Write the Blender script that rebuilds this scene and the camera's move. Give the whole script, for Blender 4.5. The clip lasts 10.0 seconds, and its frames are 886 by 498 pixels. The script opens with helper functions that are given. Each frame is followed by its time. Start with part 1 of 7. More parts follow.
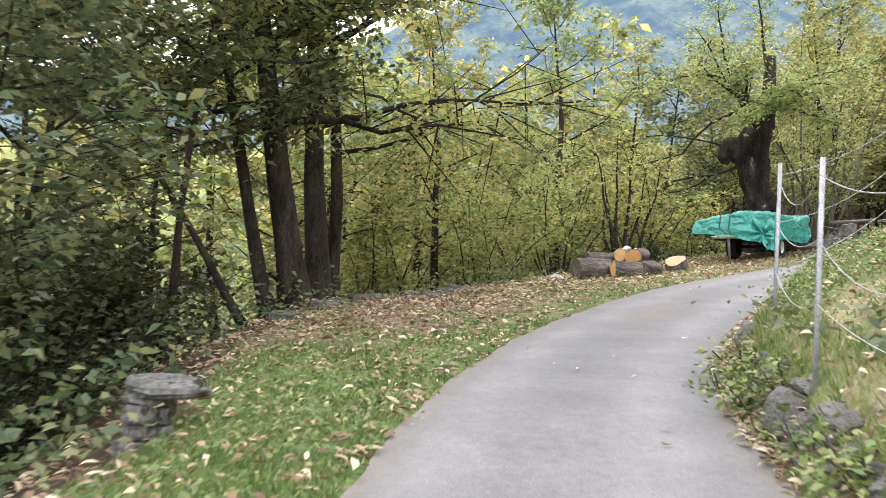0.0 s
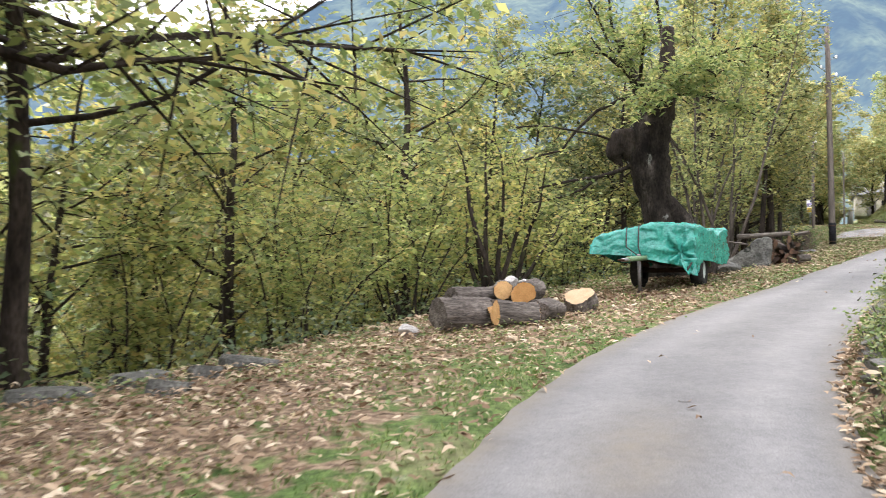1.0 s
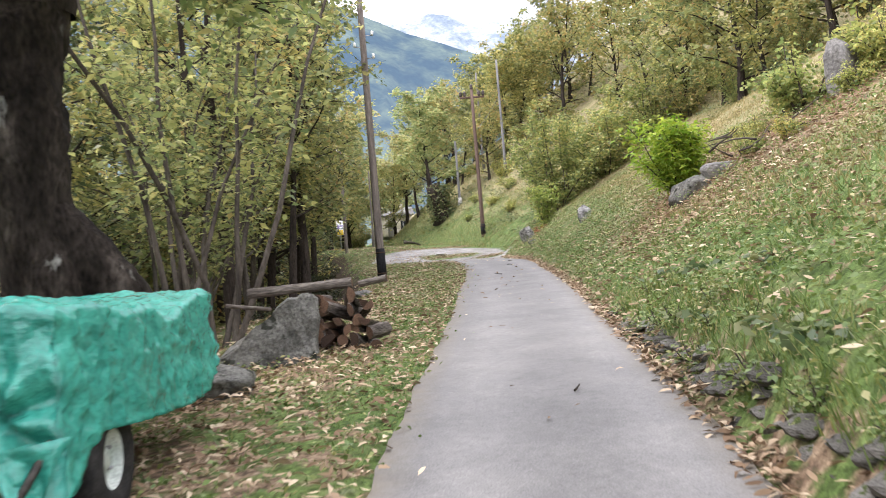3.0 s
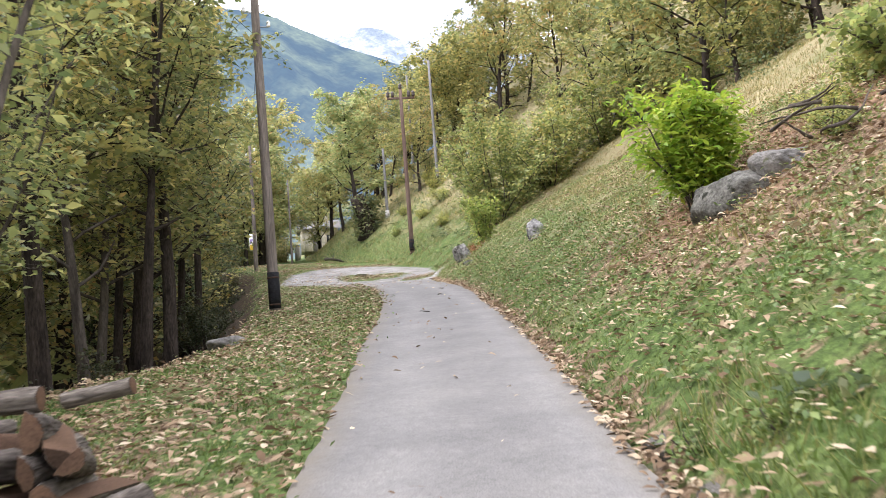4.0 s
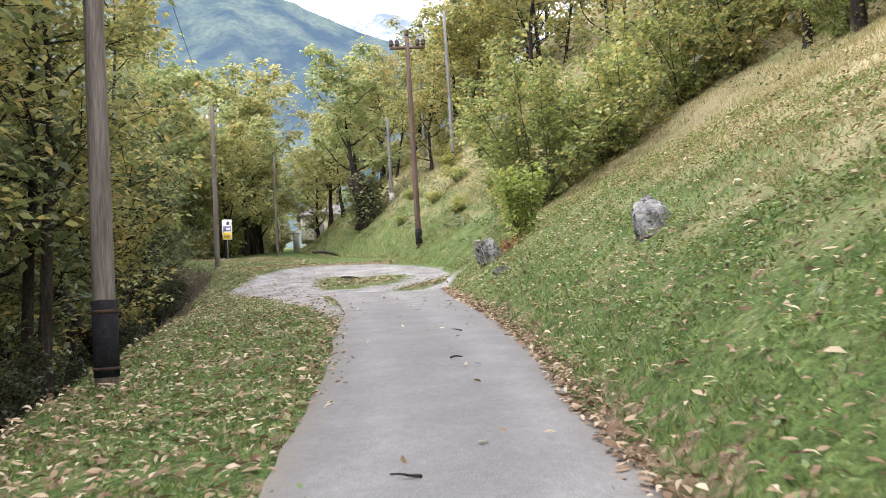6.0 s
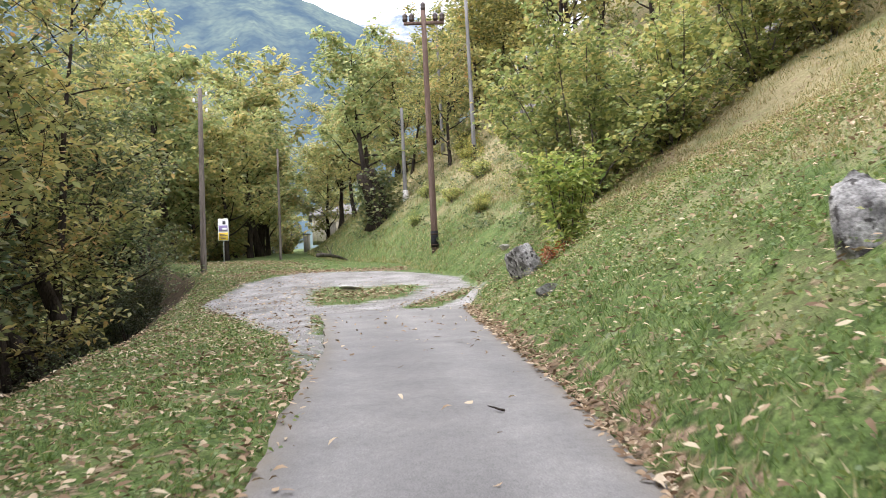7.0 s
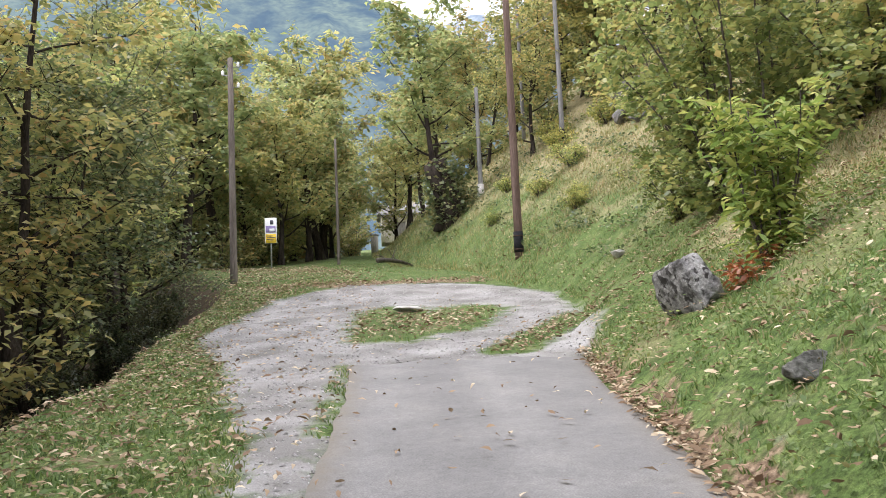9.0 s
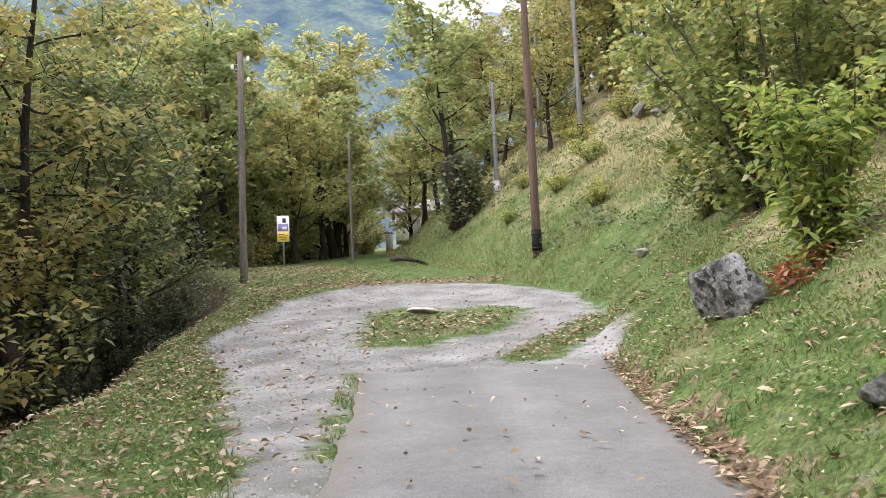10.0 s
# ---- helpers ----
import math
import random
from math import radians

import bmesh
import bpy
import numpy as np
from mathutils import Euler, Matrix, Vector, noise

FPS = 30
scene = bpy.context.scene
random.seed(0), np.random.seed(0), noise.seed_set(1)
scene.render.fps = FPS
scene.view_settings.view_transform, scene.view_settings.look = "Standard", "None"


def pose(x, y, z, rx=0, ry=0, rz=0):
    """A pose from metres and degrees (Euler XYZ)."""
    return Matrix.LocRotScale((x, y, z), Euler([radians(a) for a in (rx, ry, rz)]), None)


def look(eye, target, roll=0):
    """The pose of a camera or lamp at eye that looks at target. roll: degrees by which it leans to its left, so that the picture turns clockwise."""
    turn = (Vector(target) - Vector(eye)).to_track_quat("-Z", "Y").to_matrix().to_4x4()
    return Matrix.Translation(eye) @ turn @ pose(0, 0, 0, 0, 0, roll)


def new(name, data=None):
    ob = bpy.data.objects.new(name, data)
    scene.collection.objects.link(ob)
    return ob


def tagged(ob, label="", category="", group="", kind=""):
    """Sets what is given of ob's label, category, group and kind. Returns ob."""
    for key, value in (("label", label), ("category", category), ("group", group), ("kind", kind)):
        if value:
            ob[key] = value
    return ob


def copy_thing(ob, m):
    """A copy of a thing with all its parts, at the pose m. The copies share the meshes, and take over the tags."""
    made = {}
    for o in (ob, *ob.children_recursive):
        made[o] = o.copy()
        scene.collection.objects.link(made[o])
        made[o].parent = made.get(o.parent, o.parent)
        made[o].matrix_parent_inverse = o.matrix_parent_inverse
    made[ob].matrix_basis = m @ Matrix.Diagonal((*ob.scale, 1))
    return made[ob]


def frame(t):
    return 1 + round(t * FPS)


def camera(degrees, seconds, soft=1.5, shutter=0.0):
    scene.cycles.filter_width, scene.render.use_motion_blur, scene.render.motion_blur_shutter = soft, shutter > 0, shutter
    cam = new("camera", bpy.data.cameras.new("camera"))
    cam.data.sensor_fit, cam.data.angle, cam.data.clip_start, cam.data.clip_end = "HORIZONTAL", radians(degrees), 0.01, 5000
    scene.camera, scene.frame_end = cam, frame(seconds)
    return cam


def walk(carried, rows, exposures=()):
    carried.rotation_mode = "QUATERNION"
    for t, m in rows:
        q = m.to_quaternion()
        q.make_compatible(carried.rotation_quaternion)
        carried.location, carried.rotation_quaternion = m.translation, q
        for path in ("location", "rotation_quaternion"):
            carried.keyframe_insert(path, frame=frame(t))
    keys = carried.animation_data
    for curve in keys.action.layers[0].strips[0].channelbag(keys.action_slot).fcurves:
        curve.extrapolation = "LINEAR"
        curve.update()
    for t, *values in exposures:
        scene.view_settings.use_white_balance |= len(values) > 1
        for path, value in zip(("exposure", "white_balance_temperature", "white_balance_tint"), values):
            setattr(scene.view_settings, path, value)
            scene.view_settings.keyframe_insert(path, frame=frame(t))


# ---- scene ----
cam = camera(56.2, 10.0, soft=0.45, shutter=0.16)
METRES, EYE, TILT, LEAN, TURN = 50.0, 1.54, 0.0, 0.0, 0.0
ROWS = [
    (0.0, 0.0, 0.0, 0.0, -0.19, 3.44, -3.1),
    (0.5, 0.0044, 0.0711, 0.007, -3.95, 4.26, -2.57),
    (1.0, 0.0168, 0.1385, 0.0152, -10.91, 4.87, -1.53),
    (1.5, 0.0383, 0.2003, 0.0235, -19.44, 5.66, -0.07),
    (2.0, 0.0688, 0.2562, 0.0324, -28.29, 6.42, 1.78),
    (2.5, 0.1065, 0.3059, 0.0411, -36.18, 6.43, 3.82),
    (3.0, 0.1478, 0.3506, 0.0491, -41.86, 5.88, 4.51),
    (4.5, 0.2808, 0.4715, 0.0747, -46.95, 6.71, 4.46),
    (5.0, 0.3222, 0.5102, 0.0826, -46.35, 6.55, 4.45),
    (5.5, 0.362, 0.5485, 0.0896, -46.02, 5.89, 4.0),
    (7.0, 0.4713, 0.6568, 0.1088, -44.54, 5.93, 2.98),
    (7.5, 0.5045, 0.6915, 0.1151, -43.29, 5.98, 2.91),
    (8.0, 0.5303, 0.7205, 0.1203, -41.61, 6.03, 2.93),
    (8.5, 0.5494, 0.7434, 0.1243, -40.18, 6.14, 2.65),
    (9.0, 0.5625, 0.7595, 0.1271, -39.47, 6.16, 2.53),
    (9.5, 0.5698, 0.7686, 0.1287, -38.91, 6.08, 2.54),
    (10.0, 0.5726, 0.7722, 0.1293, -38.43, 6.06, 2.48),
]
walk(cam, [(t, pose(0, 0, EYE, TILT, LEAN, TURN) @ pose(METRES * x, METRES * y, METRES * z, 90 + pitch, roll, yaw)) for t, x, y, z, yaw, pitch, roll in ROWS],
     exposures=[(0.0, 1.54, 6250, 17), (1.0, 1.52, 6250, 17), (2.0, 1.42, 6250, 17), (3.2, 1.36, 6250, 19), (4.5, 1.38, 6250, 18.5), (7.0, 1.32, 6250, 17.5), (10.0, 1.18, 6250, 17.5)])

# ---------------------------------------------------------------- sky and sun
SUN_HEIGHT, SUN_TURN = 46.0, 322.0   # degrees above the horizon, and clockwise from north
world = bpy.data.worlds.new("sky")
scene.world = world
world.use_nodes = True
wn, wl = world.node_tree.nodes, world.node_tree.links
wn.clear()
sky = wn.new("ShaderNodeTexSky")
sky.sky_type, sky.sun_disc = "NISHITA", False
sky.sun_elevation, sky.sun_rotation = radians(SUN_HEIGHT), radians(SUN_TURN)
sky.altitude, sky.dust_density = 900, 2.0
cloud_at, cloud, cloud_ramp = wn.new("ShaderNodeTexCoord"), wn.new("ShaderNodeTexNoise"), wn.new("ShaderNodeValToRGB")
cloud.inputs["Scale"].default_value, cloud.inputs["Detail"].default_value = 2.2, 6
cloud_ramp.color_ramp.elements[0].position, cloud_ramp.color_ramp.elements[1].position = 0.25, 0.5
cover = wn.new("ShaderNodeMixRGB")
cover.inputs[2].default_value = (11.8, 11.9, 12.3, 1)
back, sky_out = wn.new("ShaderNodeBackground"), wn.new("ShaderNodeOutputWorld")
back.inputs["Strength"].default_value = 0.12
wl.new(cloud_at.outputs["Generated"], cloud.inputs["Vector"])
wl.new(cloud.outputs["Fac"], cloud_ramp.inputs["Fac"])
wl.new(cloud_ramp.outputs["Color"], cover.inputs[0])
wl.new(sky.outputs["Color"], cover.inputs[1])
wl.new(cover.outputs[0], back.inputs["Color"])
wl.new(back.outputs[0], sky_out.inputs["Surface"])

sun = new("sun", bpy.data.lights.new("sun", "SUN"))
sun.data.energy, sun.data.angle, sun.data.color = 1.3, radians(28), (1.0, 0.95, 0.86)
sun.matrix_world = look((0, 0, 60), (-60 * math.sin(radians(SUN_TURN)) / math.tan(radians(SUN_HEIGHT)), -60 * math.cos(radians(SUN_TURN)) / math.tan(radians(SUN_HEIGHT)), 0))


# ---------------------------------------------------------------- materials
def ramp_node(nodes, stops):
    node = nodes.new("ShaderNodeValToRGB")
    el = node.color_ramp.elements
    while len(el) < len(stops):
        el.new(0.5)
    for e, (at, c) in zip(el, stops):
        e.position, e.color = at, (*c, 1)
    return node


def surface(name, stops, scale=6.0, rough=0.85, bump=0.4, bump_scale=30.0, stretch=(1, 1, 1), vary=0.35, per="", metal=0.0, thin=0.0, spots=None):
    """Stops colour a coarse noise; a fine noise varies its brightness. per: 'island' colours each piece of a mesh
    by the stops instead, 'object' each object. thin: the share of light that passes through. spots: (colour, scale, amount)."""
    m = bpy.data.materials.new(name)
    m.use_nodes = True
    nd, ln = m.node_tree.nodes, m.node_tree.links
    bsdf, out = nd["Principled BSDF"], nd["Material Output"]
    bsdf.inputs["Roughness"].default_value, bsdf.inputs["Metallic"].default_value = rough, metal
    bsdf.inputs["Specular IOR Level"].default_value = 0.5 if rough < 0.7 else 0.12
    at, mp = nd.new("ShaderNodeTexCoord"), nd.new("ShaderNodeMapping")
    mp.inputs["Scale"].default_value = stretch
    ln.new(at.outputs["Object"], mp.inputs["Vector"])

    def noise_node(s, detail=5.0):
        n = nd.new("ShaderNodeTexNoise")
        n.inputs["Scale"].default_value, n.inputs["Detail"].default_value = s, detail
        ln.new(mp.outputs[0], n.inputs["Vector"])
        return n.outputs["Fac"]

    coarse, fine, colour = noise_node(scale), noise_node(scale * 7.3, 8), ramp_node(nd, stops)
    key = coarse
    if per:
        info = nd.new("ShaderNodeNewGeometry" if per == "island" else "ShaderNodeObjectInfo")
        mixed = nd.new("ShaderNodeMath")
        mixed.operation = "MULTIPLY_ADD"
        mixed.inputs[1].default_value = 0.35
        shift = nd.new("ShaderNodeMath")
        shift.operation = "MULTIPLY"
        shift.inputs[1].default_value = 0.8
        ln.new(info.outputs["Random Per Island" if per == "island" else "Random"], shift.inputs[0])
        ln.new(coarse, mixed.inputs[0])
        ln.new(shift.outputs[0], mixed.inputs[2])
        key = mixed.outputs[0]
    ln.new(key, colour.inputs["Fac"])
    grey = ramp_node(nd, [(0.3, (1 - vary,) * 3), (0.7, (1 + vary * 0.6,) * 3)])
    ln.new(fine, grey.inputs["Fac"])
    mul = nd.new("ShaderNodeMixRGB")
    mul.blend_type = "MULTIPLY"
    mul.inputs[0].default_value = 1
    ln.new(colour.outputs[0], mul.inputs[1])
    ln.new(grey.outputs[0], mul.inputs[2])
    last = mul.outputs[0]
    if spots:
        over, edge = nd.new("ShaderNodeMixRGB"), ramp_node(nd, [(spots[2], (0, 0, 0)), (spots[2] + 0.06, (1, 1, 1))])
        over.inputs[2].default_value = (*spots[0], 1)
        ln.new(noise_node(spots[1], 7), edge.inputs["Fac"])
        ln.new(edge.outputs[0], over.inputs[0])
        ln.new(last, over.inputs[1])
        last = over.outputs[0]
    ln.new(last, bsdf.inputs["Base Color"])
    if bump:
        b = nd.new("ShaderNodeBump")
        b.inputs["Strength"].default_value, b.inputs["Distance"].default_value = bump, 0.6 / bump_scale
        ln.new(noise_node(bump_scale, 6), b.inputs["Height"])
        ln.new(b.outputs[0], bsdf.inputs["Normal"])
    if thin:
        glow, mix = nd.new("ShaderNodeBsdfTranslucent"), nd.new("ShaderNodeMixShader")
        mix.inputs[0].default_value = thin
        ln.new(last, glow.inputs["Color"])
        ln.new(bsdf.outputs[0], mix.inputs[1])
        ln.new(glow.outputs[0], mix.inputs[2])
        ln.new(mix.outputs[0], out.inputs["Surface"])
    return m


def leafy(name, stops, thin=0.45, rough=0.42):
    """Leaf by leaf from the stops; each plant as a whole a little lighter or darker, greener or browner than the next."""
    m = surface(name, stops, scale=0.5, rough=rough, bump=0, vary=0.2, per="island", thin=thin)
    nd, ln = m.node_tree.nodes, m.node_tree.links
    info, tone, mul = nd.new("ShaderNodeObjectInfo"), ramp_node(nd, [(0.0, (0.80, 0.90, 0.92)), (0.35, (1.06, 0.98, 0.90)), (0.65, (0.92, 1.0, 1.04)), (1.0, (1.16, 1.10, 1.12))]), nd.new("ShaderNodeMixRGB")
    mul.blend_type, mul.inputs[0].default_value = "MULTIPLY", 1
    ends = [k.to_socket for k in nd["Principled BSDF"].inputs["Base Color"].links[0].from_socket.links]
    ln.new(nd["Principled BSDF"].inputs["Base Color"].links[0].from_socket, mul.inputs[1])
    ln.new(info.outputs["Random"], tone.inputs["Fac"])
    ln.new(tone.outputs[0], mul.inputs[2])
    for end in ends:
        ln.new(mul.outputs[0], end)
    return m


LEAF_WOOD = leafy("leaf_green_yellow", [(0.0, (0.084, 0.123, 0.045)), (0.4, (0.215, 0.249, 0.089)), (0.75, (0.418, 0.414, 0.146)), (0.92, (0.543, 0.488, 0.175)), (1.0, (0.481, 0.332, 0.128))], 0.57)
LEAF_HAZEL = leafy("leaf_yellow_green", [(0.0, (0.120, 0.179, 0.056)), (0.45, (0.300, 0.345, 0.105)), (0.8, (0.516, 0.512, 0.168)), (1.0, (0.564, 0.429, 0.161))], 0.62)
LEAF_DARK = leafy("leaf_deep_green", [(0.0, (0.045, 0.082, 0.035)), (0.6, (0.135, 0.168, 0.067)), (1.0, (0.290, 0.269, 0.108))], 0.5)
# the deep green leaves scaled darker, woodland shade put into the colour
LEAF_SHADED = leafy("leaf_shade_green", [(0.0, (0.019, 0.035, 0.014)), (0.6, (0.056, 0.072, 0.027)), (1.0, (0.124, 0.116, 0.045))], 0.45)
LEAF_SHRUB = leafy("leaf_shrub", [(0.0, (0.088, 0.141, 0.045)), (0.5, (0.248, 0.300, 0.093)), (0.85, (0.440, 0.435, 0.142)), (1.0, (0.506, 0.392, 0.148))], 0.52)
LEAF_BRIGHT = leafy("leaf_bright_green", [(0.0, (0.12, 0.24, 0.025)), (0.5, (0.27, 0.42, 0.04)), (1.0, (0.48, 0.54, 0.08))], 0.5)
LEAF_SPROUT = leafy("leaf_sprout", [(0.0, (0.12, 0.20, 0.05)), (0.5, (0.27, 0.34, 0.07)), (0.85, (0.44, 0.45, 0.11)), (1.0, (0.52, 0.40, 0.12))], 0.5)
LEAF_AUTUMN = leafy("leaf_olive_autumn", [(0.0, (0.112, 0.144, 0.056)), (0.45, (0.274, 0.300, 0.112)), (0.8, (0.459, 0.421, 0.151)), (1.0, (0.470, 0.300, 0.123))], 0.52)
# leaves of the distant trees, paled and greyed to imitate haze
LEAF_FAR = leafy("leaf_pale_autumn", [(0.0, (0.146, 0.185, 0.073)), (0.45, (0.314, 0.358, 0.140)), (0.8, (0.493, 0.485, 0.190)), (1.0, (0.515, 0.392, 0.168))], 0.58)
LEAF_RED = leafy("leaf_rust", [(0.0, (0.22, 0.07, 0.025)), (1.0, (0.40, 0.13, 0.04))], 0.3)
LITTER = leafy("dry_leaf", [(0.0, (0.10, 0.065, 0.042)), (0.35, (0.215, 0.15, 0.098)), (0.7, (0.38, 0.295, 0.20)), (1.0, (0.60, 0.53, 0.40))], 0.15, 0.75)
GRASS_BLADE = leafy("grass_blade", [(0.0, (0.071, 0.123, 0.030)), (0.55, (0.158, 0.227, 0.055)), (0.88, (0.287, 0.294, 0.095)), (1.0, (0.469, 0.360, 0.201))], 0.35)
GRASS_DRY = leafy("dry_grass_blade", [(0.0, (0.146, 0.175, 0.060)), (0.55, (0.269, 0.260, 0.099)), (1.0, (0.448, 0.355, 0.191))], 0.35)
BARK = surface("bark_dark", [(0.3, (0.016, 0.0125, 0.01)), (0.7, (0.06, 0.048, 0.038))], 5, 0.95, 1.0, 11, (1, 1, 0.25), 0.6, spots=((0.045, 0.055, 0.02), 2.5, 0.62))
BARK_GREY = surface("bark_grey", [(0.3, (0.045, 0.038, 0.031)), (0.7, (0.13, 0.112, 0.092))], 6, 0.95, 0.9, 18, (1, 1, 0.22), 0.45)
BARK_LICHEN = surface("bark_lichen", [(0.3, (0.008, 0.0065, 0.005)), (0.55, (0.03, 0.024, 0.019)), (0.75, (0.085, 0.072, 0.058))], 3.5, 0.95, 1.0, 9, (1, 1, 0.4), 0.7, spots=((0.27, 0.27, 0.24), 3.2, 0.66))
LOG_BARK = surface("log_bark", [(0.3, (0.066, 0.056, 0.047)), (0.7, (0.21, 0.183, 0.155))], 7, 0.95, 1.0, 13, (0.18, 1, 1), 0.6)
CUT_WOOD = surface("fresh_cut_wood", [(0.3, (0.50, 0.28, 0.11)), (0.7, (0.66, 0.42, 0.19))], 9, 0.75, 0.3, 60, vary=0.2)
CUT_ORANGE = surface("orange_cut_wood", [(0.3, (0.44, 0.22, 0.075)), (0.7, (0.60, 0.34, 0.13))], 9, 0.75, 0.3, 60, vary=0.2)
CUT_PALE = surface("pale_sawn_wood", [(0.3, (0.38, 0.25, 0.14)), (0.7, (0.48, 0.34, 0.21))], 7, 0.75, 0.3, 60, vary=0.15)
POLE_WOOD = surface("weathered_pole", [(0.3, (0.11, 0.092, 0.078)), (0.7, (0.215, 0.185, 0.16))], 7, 0.85, 0.5, 25, (1, 1, 0.08), 0.4)
POLE_BROWN = surface("tarred_pole", [(0.3, (0.085, 0.055, 0.042)), (0.7, (0.17, 0.12, 0.095))], 7, 0.8, 0.5, 25, (1, 1, 0.08), 0.4)
POLE_GREY = surface("grey_pole", [(0.3, (0.15, 0.147, 0.138)), (0.7, (0.26, 0.253, 0.24))], 6, 0.8, 0.3, 25, (1, 1, 0.1), 0.3)
TAR = surface("black_sleeve", [(0.3, (0.009, 0.009, 0.01)), (0.7, (0.022, 0.022, 0.024))], 9, 0.8, 0.4, 30)
STONE = surface("grey_stone", [(0.25, (0.10, 0.097, 0.09)), (0.75, (0.25, 0.24, 0.222))], 3, 0.9, 0.8, 14, vary=0.4, spots=((0.09, 0.10, 0.045), 4.0, 0.62))
STONE_WALL = surface("mossy_wall_stone", [(0.0, (0.06, 0.057, 0.05)), (1.0, (0.20, 0.19, 0.17))], 4, 0.92, 0.8, 16, vary=0.45, per="object", spots=((0.06, 0.08, 0.025), 5.0, 0.56))
SLAB_STONE = surface("mossy_slab_stone", [(0.25, (0.065, 0.066, 0.058)), (0.75, (0.20, 0.195, 0.172))], 4, 0.92, 1.0, 9, vary=0.5, spots=((0.03, 0.032, 0.024), 6.0, 0.60))
LICHEN = surface("lichen_rock", [(0.38, (0.11, 0.107, 0.102)), (0.58, (0.33, 0.325, 0.31))], 6, 0.9, 1.0, 14, vary=0.45, spots=((0.05, 0.047, 0.044), 9.0, 0.55))
PALE_ROCK = surface("pale_rock", [(0.3, (0.36, 0.34, 0.31)), (0.7, (0.58, 0.56, 0.52))], 5, 0.9, 0.6, 18)
TARP = surface("green_tarpaulin", [(0.3, (0.016, 0.20, 0.15)), (0.7, (0.042, 0.315, 0.24))], 3, 0.27, 0.6, 11, vary=0.25)
GREEN_STEEL = surface("pale_green_paint", [(0.3, (0.11, 0.21, 0.10)), (0.7, (0.20, 0.30, 0.16))], 8, 0.6, 0.2, 40, spots=((0.16, 0.07, 0.03), 9, 0.62))
RUST = surface("rusty_steel", [(0.3, (0.03, 0.021, 0.016)), (0.7, (0.085, 0.053, 0.036))], 10, 0.85, 0.4, 50)
RUBBER = surface("tyre_rubber", [(0.3, (0.014, 0.014, 0.014)), (0.7, (0.04, 0.038, 0.035))], 8, 0.85, 0.4, 40)
RIM = surface("rim_paint", [(0.3, (0.40, 0.47, 0.42)), (0.7, (0.56, 0.60, 0.55))], 8, 0.6, 0.2, 40)
ROPE = surface("old_rope", [(0.3, (0.03, 0.03, 0.028)), (0.7, (0.08, 0.075, 0.065))], 30, 0.9, 0.4, 120)
STEEL = surface("galvanised_steel", [(0.3, (0.26, 0.265, 0.265)), (0.7, (0.38, 0.385, 0.385))], 12, 0.5, 0.2, 50, metal=0.5)
PORCELAIN = surface("white_porcelain", [(0.3, (0.72, 0.72, 0.70)), (0.7, (0.8, 0.8, 0.78))], 10, 0.25, 0, vary=0.08)
BROWN_PORCELAIN = surface("brown_porcelain", [(0.3, (0.03, 0.02, 0.018)), (0.7, (0.06, 0.04, 0.03))], 10, 0.3, 0, vary=0.1)
WHITE_PAINT = surface("sign_white", [(0.3, (0.70, 0.70, 0.68)), (0.7, (0.8, 0.8, 0.79))], 6, 0.5, 0, vary=0.1)
YELLOW_PAINT = surface("sign_yellow", [(0.3, (0.72, 0.48, 0.02)), (0.7, (0.8, 0.56, 0.04))], 6, 0.5, 0, vary=0.1)
VIOLET_PAINT = surface("sign_violet", [(0.3, (0.20, 0.16, 0.34)), (0.7, (0.28, 0.22, 0.42))], 6, 0.5, 0, vary=0.1)
DARK_PAINT = surface("sign_dark", [(0.3, (0.05, 0.05, 0.06)), (0.7, (0.09, 0.09, 0.1))], 6, 0.5, 0, vary=0.1)
PLASTER = surface("cream_plaster", [(0.3, (0.52, 0.47, 0.38)), (0.7, (0.68, 0.63, 0.53))], 1.5, 0.9, 0.2, 20)
ROOF_SLATE = surface("stone_slate_roof", [(0.3, (0.16, 0.155, 0.15)), (0.7, (0.28, 0.27, 0.26))], 2, 0.9, 0.6, 6, per="object")
DOOR_WOOD = surface("grey_door_wood", [(0.3, (0.20, 0.19, 0.17)), (0.7, (0.32, 0.30, 0.27))], 5, 0.85, 0.3, 30, (1, 1, 0.1))
GLASS_DARK = surface("window_glass", [(0.3, (0.02, 0.025, 0.03)), (0.7, (0.04, 0.045, 0.05))], 2, 0.08, 0, vary=0.1)


